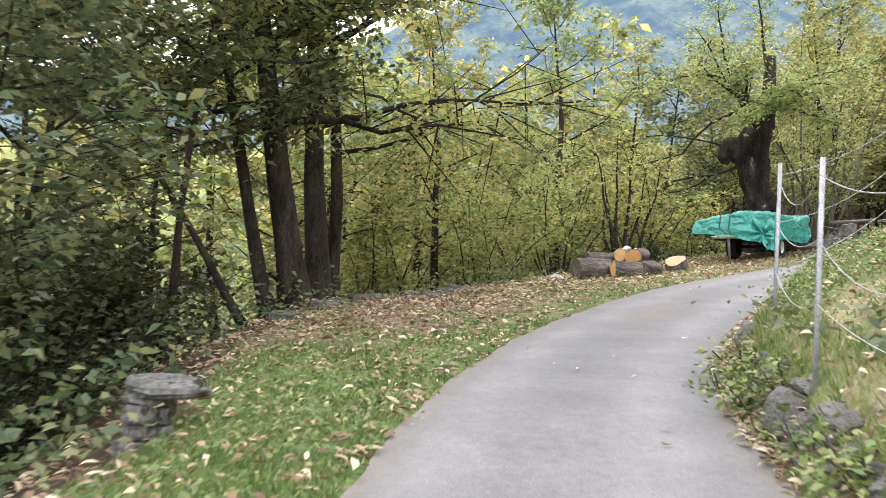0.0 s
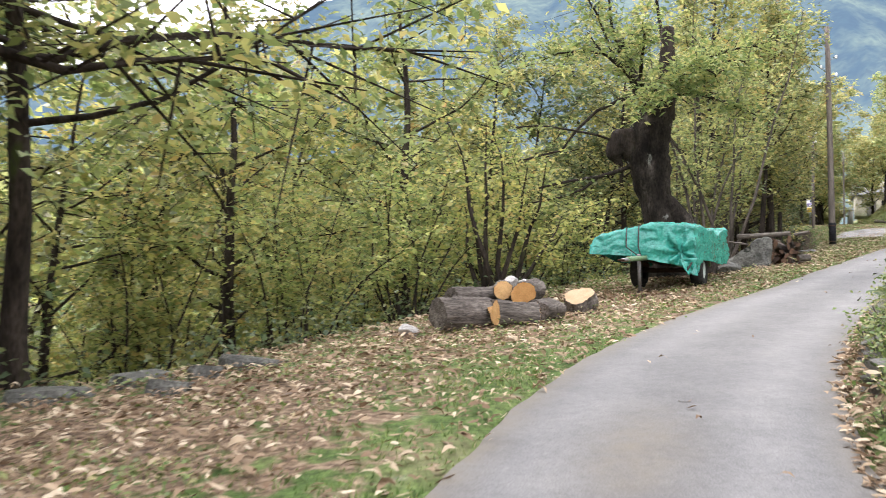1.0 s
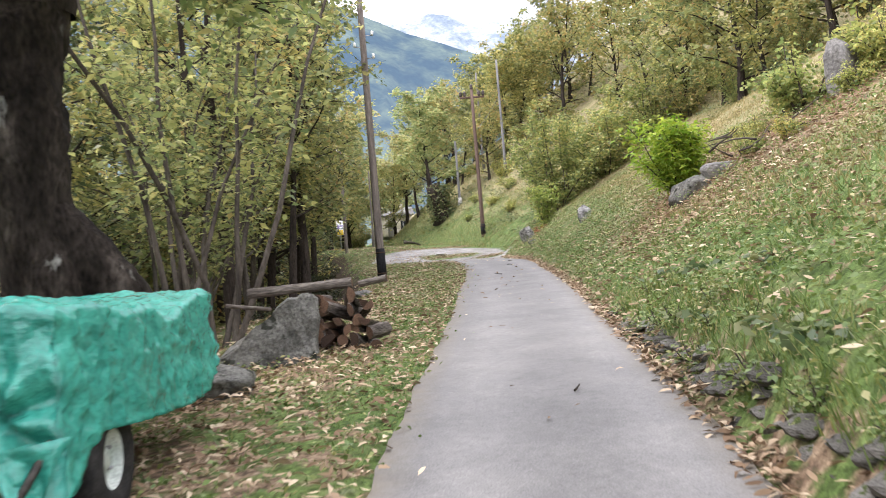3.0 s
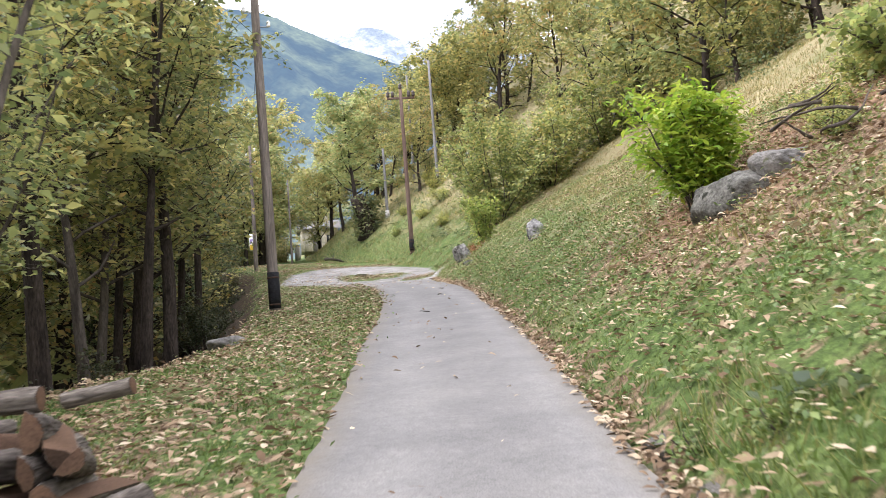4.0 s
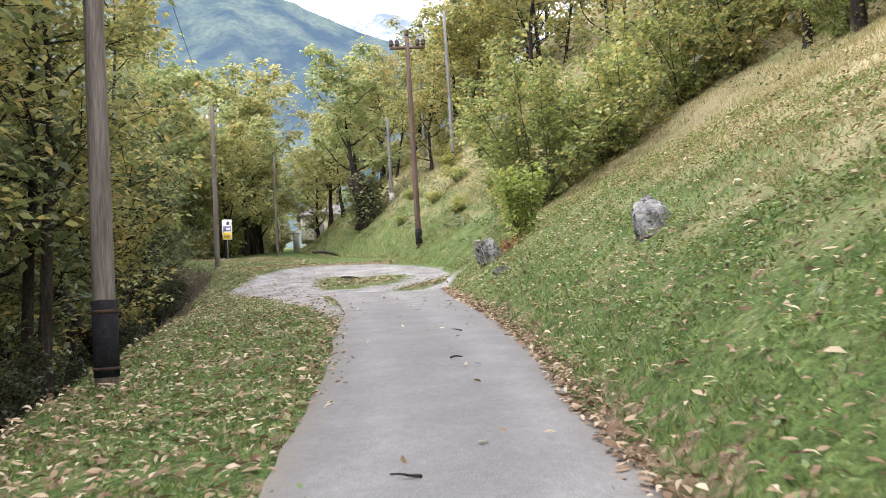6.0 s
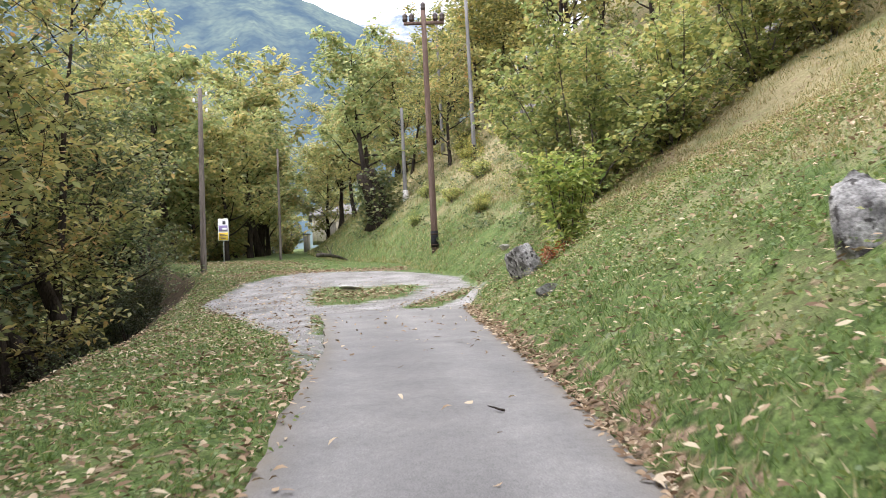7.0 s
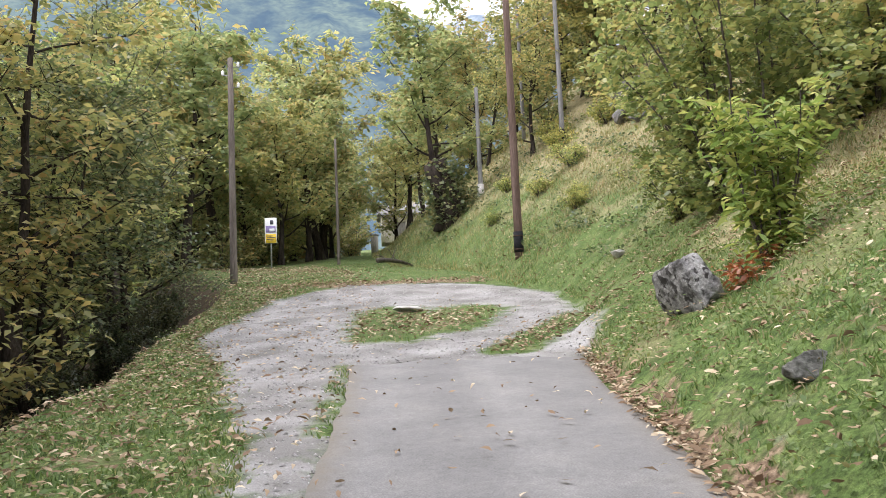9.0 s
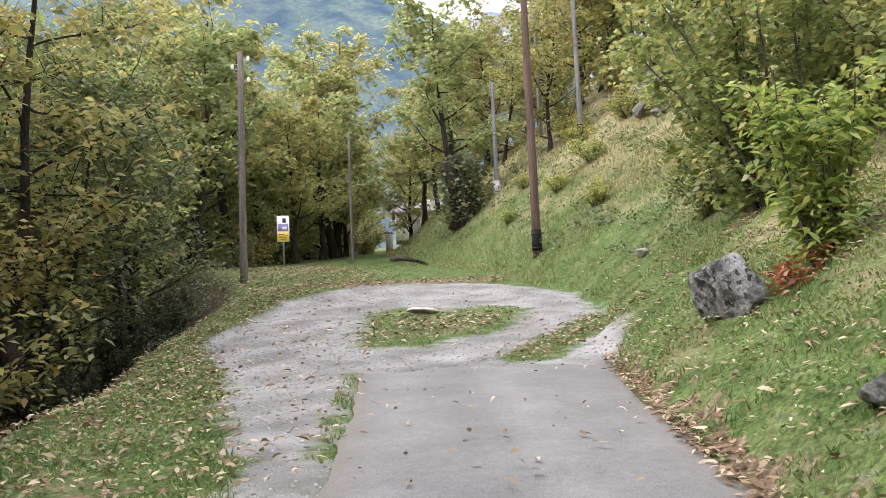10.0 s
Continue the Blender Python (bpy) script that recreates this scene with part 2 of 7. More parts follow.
def asphalt():
    m = surface("worn_asphalt", [(0.3, (0.176, 0.172, 0.163)), (0.5, (0.196, 0.191, 0.181)), (0.7, (0.220, 0.214, 0.200))], 1.7, 0.88, 0.5, 130, vary=0.10)
    nd, ln = m.node_tree.nodes, m.node_tree.links
    bsdf = nd["Principled BSDF"]
    base = bsdf.inputs["Base Color"].links[0].from_socket
    # a darker first stretch, paler wheel tracks and dusty edges
    at = nd.new("ShaderNodeAttribute")
    at.attribute_name = "track"
    pale = ramp_node(nd, [(0.0, (0.78,) * 3), (0.4, (0.93,) * 3), (1.0, (1.07,) * 3)])
    mul = nd.new("ShaderNodeMixRGB")
    mul.blend_type, mul.inputs[0].default_value = "MULTIPLY", 1
    ln.new(at.outputs["Fac"], pale.inputs["Fac"])
    ln.new(base, mul.inputs[1])
    ln.new(pale.outputs[0], mul.inputs[2])
    # stones showing through the worn binder
    where, grit, fleck, stone = nd.new("ShaderNodeTexCoord"), nd.new("ShaderNodeTexNoise"), ramp_node(nd, [(0.30, (0.80,) * 3), (0.5, (1.0,) * 3), (0.72, (1.24,) * 3)]), nd.new("ShaderNodeMixRGB")
    grit.inputs["Scale"].default_value, grit.inputs["Detail"].default_value = 75, 5
    stone.blend_type, stone.inputs[0].default_value = "MULTIPLY", 1
    ln.new(where.outputs["Object"], grit.inputs["Vector"])
    ln.new(grit.outputs["Fac"], fleck.inputs["Fac"])
    ln.new(mul.outputs[0], stone.inputs[1])
    ln.new(fleck.outputs[0], stone.inputs[2])
    mul = stone
    dust = nd.new("ShaderNodeAttribute")
    dust.attribute_name = "dust"
    tc, nz, over, soft = nd.new("ShaderNodeTexCoord"), nd.new("ShaderNodeTexNoise"), nd.new("ShaderNodeMixRGB"), nd.new("ShaderNodeMath")
    nz.inputs["Scale"].default_value, nz.inputs["Detail"].default_value = 5, 8
    soft.operation = "MULTIPLY"
    over.inputs[2].default_value = (0.20, 0.17, 0.12, 1)
    ln.new(tc.outputs["Object"], nz.inputs["Vector"])
    ln.new(nz.outputs["Fac"], soft.inputs[0])
    ln.new(dust.outputs["Fac"], soft.inputs[1])
    ln.new(soft.outputs[0], over.inputs[0])
    ln.new(mul.outputs[0], over.inputs[1])
    ln.new(over.outputs[0], bsdf.inputs["Base Color"])
    return m


def ground_cover():
    """Grass, leaf litter, woodland soil, dry grass and gravel, each where its attribute says, with ragged edges."""
    m = surface("ground_cover", [(0.25, (0.052, 0.086, 0.024)), (0.5, (0.096, 0.143, 0.041)), (0.75, (0.155, 0.188, 0.068))], 2.6, 0.95, 1.0, 45, vary=0.6)
    nd, ln = m.node_tree.nodes, m.node_tree.links
    bsdf = nd["Principled BSDF"]
    last = bsdf.inputs["Base Color"].links[0].from_socket
    tc = nd.new("ShaderNodeTexCoord")

    def noise_node(scale, detail=8.0):
        n = nd.new("ShaderNodeTexNoise")
        n.inputs["Scale"].default_value, n.inputs["Detail"].default_value = scale, detail
        ln.new(tc.outputs["Object"], n.inputs["Vector"])
        return n.outputs["Fac"]

    layers = (("dry", 0.7, [(0.3, (0.20, 0.175, 0.085)), (0.7, (0.335, 0.29, 0.17))], 9, 1.8),
              ("litter", 3.5, [(0.35, (0.08, 0.056, 0.038)), (0.5, (0.18, 0.125, 0.08)), (0.65, (0.30, 0.225, 0.15))], 14, 1.8),
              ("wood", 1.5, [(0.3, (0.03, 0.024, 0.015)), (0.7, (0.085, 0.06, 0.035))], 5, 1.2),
              ("earth", 2.2, [(0.3, (0.14, 0.085, 0.05)), (0.55, (0.24, 0.15, 0.092)), (0.75, (0.33, 0.22, 0.145))], 7, 1.5),
              ("gravel", 2.6, [(0.3, (0.15, 0.144, 0.131)), (0.5, (0.245, 0.237, 0.221)), (0.7, (0.34, 0.331, 0.313))], 1.1, 1.7))
    for name, edge, stops, scale, ragged in layers:
        at = nd.new("ShaderNodeAttribute")
        at.attribute_name = name
        centre, push = nd.new("ShaderNodeMath"), nd.new("ShaderNodeMath")
        centre.operation, push.operation = "SUBTRACT", "MULTIPLY_ADD"
        centre.inputs[1].default_value, push.inputs[1].default_value = 0.5, ragged
        ln.new(noise_node(edge), centre.inputs[0])
        ln.new(centre.outputs[0], push.inputs[0])
        ln.new(at.outputs["Fac"], push.inputs[2])
        wide = {"dry": 0.28, "gravel": 0.24, "earth": 0.2}.get(name, 0.1)
        cut = ramp_node(nd, [(0.5 - wide, (0, 0, 0)), (0.5 + wide, (1, 1, 1))])
        ln.new(push.outputs[0], cut.inputs["Fac"])
        tint = ramp_node(nd, stops)
        ln.new(noise_node(scale), tint.inputs["Fac"])
        mix = nd.new("ShaderNodeMixRGB")
        ln.new(cut.outputs[0], mix.inputs[0])
        ln.new(last, mix.inputs[1])
        ln.new(tint.outputs[0], mix.inputs[2])
        last = mix.outputs[0]
    # grit and crumbs over everything
    grit, fleck = ramp_node(nd, [(0.3, (0.7,) * 3), (0.5, (1.0,) * 3), (0.7, (1.3,) * 3)]), nd.new("ShaderNodeMixRGB")
    fleck.blend_type, fleck.inputs[0].default_value = "MULTIPLY", 1
    ln.new(noise_node(85, 4), grit.inputs["Fac"])
    ln.new(last, fleck.inputs[1])
    ln.new(grit.outputs[0], fleck.inputs[2])
    ln.new(fleck.outputs[0], bsdf.inputs["Base Color"])
    return m


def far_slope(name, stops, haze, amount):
    """Wooded mountain side far off; a faint glow of the surface stands in for hazy air."""
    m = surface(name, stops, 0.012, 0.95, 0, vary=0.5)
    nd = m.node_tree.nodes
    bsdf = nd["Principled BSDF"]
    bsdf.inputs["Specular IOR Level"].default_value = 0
    # haze imitated by emission: the slope glows in the haze colour
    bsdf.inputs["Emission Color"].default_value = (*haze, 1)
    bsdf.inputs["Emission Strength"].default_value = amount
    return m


ASPHALT, GROUND = asphalt(), ground_cover()
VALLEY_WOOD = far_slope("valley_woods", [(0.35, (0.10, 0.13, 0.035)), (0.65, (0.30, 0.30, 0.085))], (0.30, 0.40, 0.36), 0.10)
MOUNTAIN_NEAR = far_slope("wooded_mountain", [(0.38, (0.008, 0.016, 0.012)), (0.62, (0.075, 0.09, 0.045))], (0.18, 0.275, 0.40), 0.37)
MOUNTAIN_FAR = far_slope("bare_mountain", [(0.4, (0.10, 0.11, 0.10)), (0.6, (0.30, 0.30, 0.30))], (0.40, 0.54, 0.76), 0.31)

# ---------------------------------------------------------------- lie of the land
# The middle line of the lane: x, y and height of its surface.
LINE = [(0, -90, -9.5), (0, -20, -1.9), (0, -5, -0.5), (0, 0, 0), (0.22, 3.56, 0.35), (0.84, 6.93, 0.76), (1.92, 10.02, 1.17),
        (3.44, 12.81, 1.62), (5.32, 15.3, 2.05), (7.39, 17.53, 2.46), (14.04, 23.58, 3.74), (18.1, 27.42, 4.48),
        (23.56, 32.84, 5.44), (26.52, 36.02, 6.02), (28.63, 38.61, 6.46), (35.4, 47.28, 7.56), (39.71, 52.79, 8.48),
        (42.2, 55.9, 9.2), (44.9, 60.9, 10.2), (50.4, 73.3, 11.7), (61.2, 89.0, 14.0), (82.8, 116.6, 18.0), (140, 190, 29)]


def dense_line():
    p = np.array(LINE, float)
    run = np.r_[0, np.cumsum(np.hypot(*np.diff(p[:, :2], axis=0).T))]
    run -= run[3]
    s = np.arange(run[0], run[-1], 0.5)
    q = np.stack([np.interp(s, run, p[:, n]) for n in range(3)], 1)
    for _ in range(6):
        q[1:-1] = (q[:-2] + 2 * q[1:-1] + q[2:]) / 4
    return s, q


LINE_S, LINE_P = dense_line()


def along(x, y):
    """Distance along the lane, distance to its right, and its height there."""
    x, y = np.atleast_1d(np.asarray(x, float)), np.atleast_1d(np.asarray(y, float))
    out = np.empty((3, len(x)))
    a, b = LINE_P[:-1], LINE_P[1:]
    ab = (b - a)[:, :2]
    long2 = (ab ** 2).sum(1)
    for i in range(0, len(x), 4000):
        px, py = x[i:i + 4000, None], y[i:i + 4000, None]
        u = np.clip(((px - a[:, 0]) * ab[:, 0] + (py - a[:, 1]) * ab[:, 1]) / long2, 0, 1)
        dx, dy = px - a[:, 0] - u * ab[:, 0], py - a[:, 1] - u * ab[:, 1]
        far = dx * dx + dy * dy
        k = far.argmin(1)
        r = np.arange(len(k))
        side = np.sign(ab[k, 1] * dx[r, k] - ab[k, 0] * dy[r, k])
        out[0, i:i + 4000] = LINE_S[k] + u[r, k] * 0.5
        out[1, i:i + 4000] = side * np.sqrt(far[r, k])
        out[2, i:i + 4000] = a[k, 2] + u[r, k] * (b[k, 2] - a[k, 2])
    return out


def table(s, *pairs):
    return np.interp(s, [p[0] for p in pairs], [p[1] for p in pairs])


def road_left(s):
    return table(s, (-90, 1.0), (0, 0.85), (5, 0.86), (9, 0.9), (13, 0.97), (19, 1.1), (24, 1.0), (37, 1.16), (44, 1.08), (49, 0.98), (53, 0.78), (58, 0.85), (61, 1.05))


def road_right(s):
    return table(s, (-90, 1.7), (5, 1.64), (9, 1.42), (13, 1.44), (19, 1.38), (24, 1.17), (30, 1.06), (37, 1.17), (44, 1.22), (49, 1.52), (53, 1.77), (58, 2.1), (61, 2.35))


ROAD_END = 60.6


def verge_width(s):
    return table(s, (-90, 1.8), (0, 1.8), (5, 1.9), (7, 2.5), (10, 4.3), (13, 6.0), (16, 5.2), (19, 5.0), (22, 5.8), (27, 6.2), (31, 5.6), (36, 4.5), (40, 3.8), (48, 3.9), (57, 4.2), (62, 4.4), (66, 5.0), (70, 5.2), (75, 5.0), (82, 5.2), (90, 7))


def bank_start(s):
    return np.maximum(road_right(s) + 0.12, table(s, (60, 1.0), (64, 3.1), (68, 3.7), (73, 3.2), (80, 3.2), (91, 3.2), (110, 2.4), (150, 3)))


def wall_height(s):
    return table(s, (-90, 0.3), (0, 0.45), (6, 0.42), (10, 0.3), (15, 0.36), (18, 0.46), (25, 0.4), (29, 0.2), (32, 0.06), (200, 0.06))


# Grassy islands in the turning place: strips from a point to a point, with a half width.
ISLANDS = ((36.8, 50.0, 39.5, 53.5, 0.95), (38.3, 50.4, 40.7, 52.2, 1.05), (36.9, 47.1, 41.2, 49.4, 0.5))


def gravel_left(s):
    return table(s, (51, 0.9), (53, 1.15), (55.4, 1.39), (58.8, 2.35), (61.7, 3.1), (65.3, 4.5), (71.1, 4.0), (73, 2.6), (75, 0.5))


def strip_gap(x, y, x0, y0, x1, y1):
    k = np.clip(((x - x0) * (x1 - x0) + (y - y0) * (y1 - y0)) / ((x1 - x0) ** 2 + (y1 - y0) ** 2), 0, 1)
    return np.hypot(x - x0 - k * (x1 - x0), y - y0 - k * (y1 - y0))


def raw_height(x, y):
    s, d, z = along(x, y)
    left, right = -d - verge_width(s), d - bank_start(s)
    lw = np.maximum(left, 0)
    steep = table(s, (0, 0.62), (10, 0.5), (18, 0.4), (30, 0.45), (38, 0.66), (50, 0.7), (60, 0.85), (80, 0.85), (95, 0.6), (120, 0.6))
    brow = table(s, (0, 0.5), (7, 0.7), (12, 1.2), (32, 1.2), (40, 0.6), (120, 0.6))
    drop = np.where(lw < 14, steep * lw ** 2 / (lw + brow), 0)
    drop = np.where(lw >= 14, steep * 14 ** 2 / (14 + brow) + 0.34 * (lw - 14), drop)
    drop = np.where(lw > 70, steep * 14 ** 2 / (14 + brow) + 0.34 * 56 + 0.06 * (lw - 70), drop)
    drop = np.minimum(drop, 46)
    rw = np.maximum(right, 0)
    near = table(s, (-90, 0.55), (8, 0.5), (20, 0.52), (30, 0.68), (40, 0.72), (55, 0.7), (62, 0.62), (68, 0.8), (85, 0.95), (150, 0.9))
    far = table(s, (-90, 0.5), (60, 0.54), (70, 0.72), (85, 0.8), (150, 0.7))
    rise = near * np.minimum(rw, 3.2) + far * np.clip(rw - 3.2, 0, 40) + 0.3 * np.clip(rw - 43, 0, 250)
    rise += wall_height(s) * np.clip((rw - 0.05) / 0.26, 0, 1)
    h = z - drop + rise
    h -= table(s, (34, 0.02), (40, 0.07), (48, 0.06), (56, 0.03), (61, 0.02)) * np.clip(-d - 1.2, 0, 10)
    # the land is uneven away from the lane
    off = np.clip(np.maximum(left + 2, right), 0, 8) / 8
    w = 0.35 * np.sin(0.31 * x + 1.3) * np.sin(0.27 * y + 0.4) + 0.14 * np.sin(0.9 * x + 0.3 * y) * np.sin(0.8 * y - 0.5 * x)
    h += off * w
    rough = np.clip(np.maximum(-d - road_left(s) - 0.1, right), 0, 1)
    h += rough * 0.035 * (np.sin(2.3 * x + 1.1 * y) * np.sin(1.9 * y - 1.2 * x) + 0.6 * np.sin(5.1 * x) * np.sin(4.7 * y + x))
    under = (d > -road_left(s) - 0.05) & (d < road_right(s) + 0.05) & (s < ROAD_END + 0.05)
    return h - 0.05 * under


def axis(lo, hi, step, reach):
    """Even steps from lo to hi, then ever longer ones out to the horizon."""
    core = np.arange(lo, hi + step / 2, step)
    out, w = [], step
    while sum(out) < reach:
        w *= 1.16
        out.append(w)
    tail = np.cumsum(out)
    return np.r_[lo - tail[::-1], core, core[-1] + tail]


GX, GY = axis(-9, 56, 0.3, 2600), axis(-3, 74, 0.3, 2600)
GRID_X, GRID_Y = np.meshgrid(GX, GY, indexing="ij")
GRID_S, GRID_D, _ = (v.reshape(GRID_X.shape) for v in along(GRID_X.ravel(), GRID_Y.ravel()))
GRID_Z = raw_height(GRID_X.ravel(), GRID_Y.ravel()).reshape(GRID_X.shape)
for _ in range(10):
    soft = GRID_Z.copy()
    soft[1:-1, 1:-1] = (GRID_Z[:-2, 1:-1] + GRID_Z[2:, 1:-1] + GRID_Z[1:-1, :-2] + GRID_Z[1:-1, 2:]) / 4
    GRID_Z += np.clip((np.abs(GRID_D) - 7) / 6, 0, 1) * (soft - GRID_Z)


def ground_z(x, y):
    x, y = np.asarray(x, float), np.asarray(y, float)
    i = np.clip(np.searchsorted(GX, x) - 1, 0, len(GX) - 2)
    j = np.clip(np.searchsorted(GY, y) - 1, 0, len(GY) - 2)
    u, v = (x - GX[i]) / (GX[i + 1] - GX[i]), (y - GY[j]) / (GY[j + 1] - GY[j])
    return (GRID_Z[i, j] * (1 - u) * (1 - v) + GRID_Z[i + 1, j] * u * (1 - v) + GRID_Z[i, j + 1] * (1 - u) * v + GRID_Z[i + 1, j + 1] * u * v)


def lane_point(s, d):
    """The place d metres to the right of the lane's middle, s metres along it."""
    x, y = (np.interp(s, LINE_S, LINE_P[:, n]) for n in (0, 1))
    tx, ty = (np.interp(s + 0.4, LINE_S, LINE_P[:, n]) - np.interp(s - 0.4, LINE_S, LINE_P[:, n]) for n in (0, 1))
    n = np.hypot(tx, ty)
    return x + d * ty / n, y - d * tx / n

# ---------------------------------------------------------------- mesh helpers
class Soup:
    """Corners and faces gathered for one mesh."""

    def __init__(self):
        self.verts, self.tris, self.quads, self.count = [], [], [], 0

    def add(self, verts, quads=(), tris=()):
        verts = np.asarray(verts, float).reshape(-1, 3)
        if len(quads):
            self.quads.append(np.asarray(quads, int) + self.count)
        if len(tris):
            self.tris.append(np.asarray(tris, int) + self.count)
        self.verts.append(verts)
        self.count += len(verts)
        return self

    def mesh(self, name, smooth=True):
        me = bpy.data.meshes.new(name)
        v = np.concatenate(self.verts) if self.verts else np.zeros((0, 3))
        q = np.concatenate(self.quads).reshape(-1, 4) if self.quads else np.zeros((0, 4), int)
        t = np.concatenate(self.tris).reshape(-1, 3) if self.tris else np.zeros((0, 3), int)
        me.vertices.add(len(v))
        me.vertices.foreach_set("co", v.astype(np.float32).ravel())
        me.loops.add(q.size + t.size)
        me.loops.foreach_set("vertex_index", np.r_[q.ravel(), t.ravel()].astype(np.int32))
        me.polygons.add(len(q) + len(t))
        me.polygons.foreach_set("loop_start", np.r_[np.arange(len(q)) * 4, q.size + np.arange(len(t)) * 3].astype(np.int32))
        me.update(calc_edges=True)
        me.validate()
        if smooth:
            me.polygons.foreach_set("use_smooth", np.ones(len(me.polygons), bool))
        return me


def part(name, shape, material, parent=None, label="", smooth=True):
    """Links a Soup, a bmesh or a mesh as one object under a thing or a part."""
    if isinstance(shape, Soup):
        me = shape.mesh(name, smooth)
    elif isinstance(shape, bmesh.types.BMesh):
        me = bpy.data.meshes.new(name)
        shape.to_mesh(me)
        shape.free()
        if smooth:
            me.polygons.foreach_set("use_smooth", np.ones(len(me.polygons), bool))
    else:
        me = shape
    if not me.materials:
        me.materials.append(material)
    ob = new(name, me)
    if parent:
        ob.parent = parent
    if label:
        ob["label"] = label
    return ob


def thing(name, label, category, group="", m=None):
    ob = tagged(new(name), label, category, group)
    ob.empty_display_size = 0.2
    if m is not None:
        ob.matrix_world = m
    return ob


def setting(name, shape, material, label, smooth=True, category=""):
    return tagged(part(name, shape, material, None, label, smooth), label, category or name.split("_")[0], kind="structure")


def unit(v):
    v = np.asarray(v, float)
    return v / (np.linalg.norm(v, axis=-1, keepdims=True) + 1e-9)


def tube(soup, pts, radii, sides=6, caps=True, rough=0.0, rng=None):
    """A round tapering tube along points."""
    pts, radii = np.asarray(pts, float), np.broadcast_to(np.asarray(radii, float), (len(pts),))
    way = unit(np.gradient(pts, axis=0))
    ref = np.array([0.0, 0, 1]) if abs(way[0, 2]) < 0.9 else np.array([1.0, 0, 0])
    u = unit(np.cross(way, ref))
    w = np.cross(way, u)
    a = np.arange(sides) * 2 * np.pi / sides
    r = radii[:, None] * (1 + (rough * rng.normal(size=(len(pts), sides)) if rough else 0)) * np.ones(sides)
    ring = pts[:, None] + r[..., None] * (np.cos(a)[:, None] * u[:, None] + np.sin(a)[:, None] * w[:, None])
    n, k = len(pts), np.arange(sides)
    j = (k + 1) % sides
    quads = np.concatenate([np.stack([i * sides + k, i * sides + j, (i + 1) * sides + j, (i + 1) * sides + k], 1) for i in range(n - 1)])
    verts, tris = ring.reshape(-1, 3), []
    if caps:
        verts = np.r_[verts, pts[[0, -1]]]
        tris = np.r_[np.stack([j, k, np.full(sides, n * sides)], 1), np.stack([(n - 1) * sides + k, (n - 1) * sides + j, np.full(sides, n * sides + 1)], 1)]
    return soup.add(verts, quads, tris)


def gnarled(soup, pts, radii, seed, rings=36, sides=44, rough=1.0):
    """A thick trunk with burls, furrows and a lumpy outline."""
    pts, radii = np.asarray(pts, float), np.asarray(radii, float)
    k = np.linspace(0, 1, len(pts))
    f = np.linspace(0, 1, rings)
    p = np.stack([np.interp(f, k, pts[:, n]) for n in range(3)], 1)
    p[1:-1] = (p[:-2] + 2 * p[1:-1] + p[2:]) / 4
    r = np.interp(f, k, radii)
    way = unit(np.gradient(p, axis=0))
    ref = np.array([0.0, 1, 0])
    u = unit(np.cross(way, ref))
    w = np.cross(way, u)
    a = np.arange(sides) * 2 * np.pi / sides
    ring = np.empty((rings, sides, 3))
    for i in range(rings):
        for j in range(sides):
            side = math.cos(a[j]) * u[i] + math.sin(a[j]) * w[i]
            q = Vector(p[i] + r[i] * side)
            swell = 0.22 * noise.noise(q * 1.7 + Vector((seed, 0, 0))) + 0.16 * noise.noise(q * 4.1)
            furrow = 0.13 * abs(noise.noise(Vector((q.x * 7, q.y * 7, q.z * 1.6)))) + 0.06 * noise.noise(Vector((q.x * 16, q.y * 16, q.z * 5)))
            ring[i, j] = p[i] + side * r[i] * (1 + rough * (swell - furrow))
    n, m = np.arange(sides), (np.arange(sides) + 1) % sides
    quads = np.concatenate([np.stack([i * sides + n, i * sides + m, (i + 1) * sides + m, (i + 1) * sides + n], 1) for i in range(rings - 1)])
    last = (rings - 1) * sides
    tris = np.stack([last + n, last + m, np.full(sides, rings * sides)], 1)
    return soup.add(np.r_[ring.reshape(-1, 3), [p[-1] + way[-1] * 0.05]], quads, tris)


def leaves_at(soup, places, size, rng, width=0.42, tilt=0.7, droop=0.25, out=None):
    """Folded lozenge leaves at the places, mostly facing the sky."""
    places = np.asarray(places, float)
    n = len(places)
    if not n:
        return soup
    turn = rng.uniform(0, 2 * np.pi, n)
    a = np.stack([np.cos(turn), np.sin(turn), rng.normal(-droop, 0.35, n)], 1)
    if out is not None:
        a[:, :2] += 0.8 * out
    a = unit(a)
    up = unit(np.stack([rng.normal(0, tilt, n), rng.normal(0, tilt, n), np.ones(n)], 1))
    w = unit(np.cross(a, up))
    nrm = np.cross(w, a)
    ln = (size * rng.uniform(0.65, 1.25, n))[:, None]
    mid = places + a * ln * 0.45
    bend = nrm * ln * 0.08
    verts = np.stack([places, mid + w * ln * width / 2 + bend, places + a * ln - bend, mid - w * ln * width / 2 + bend], 1).reshape(-1, 3)
    return soup.add(verts, np.arange(4 * n).reshape(-1, 4))


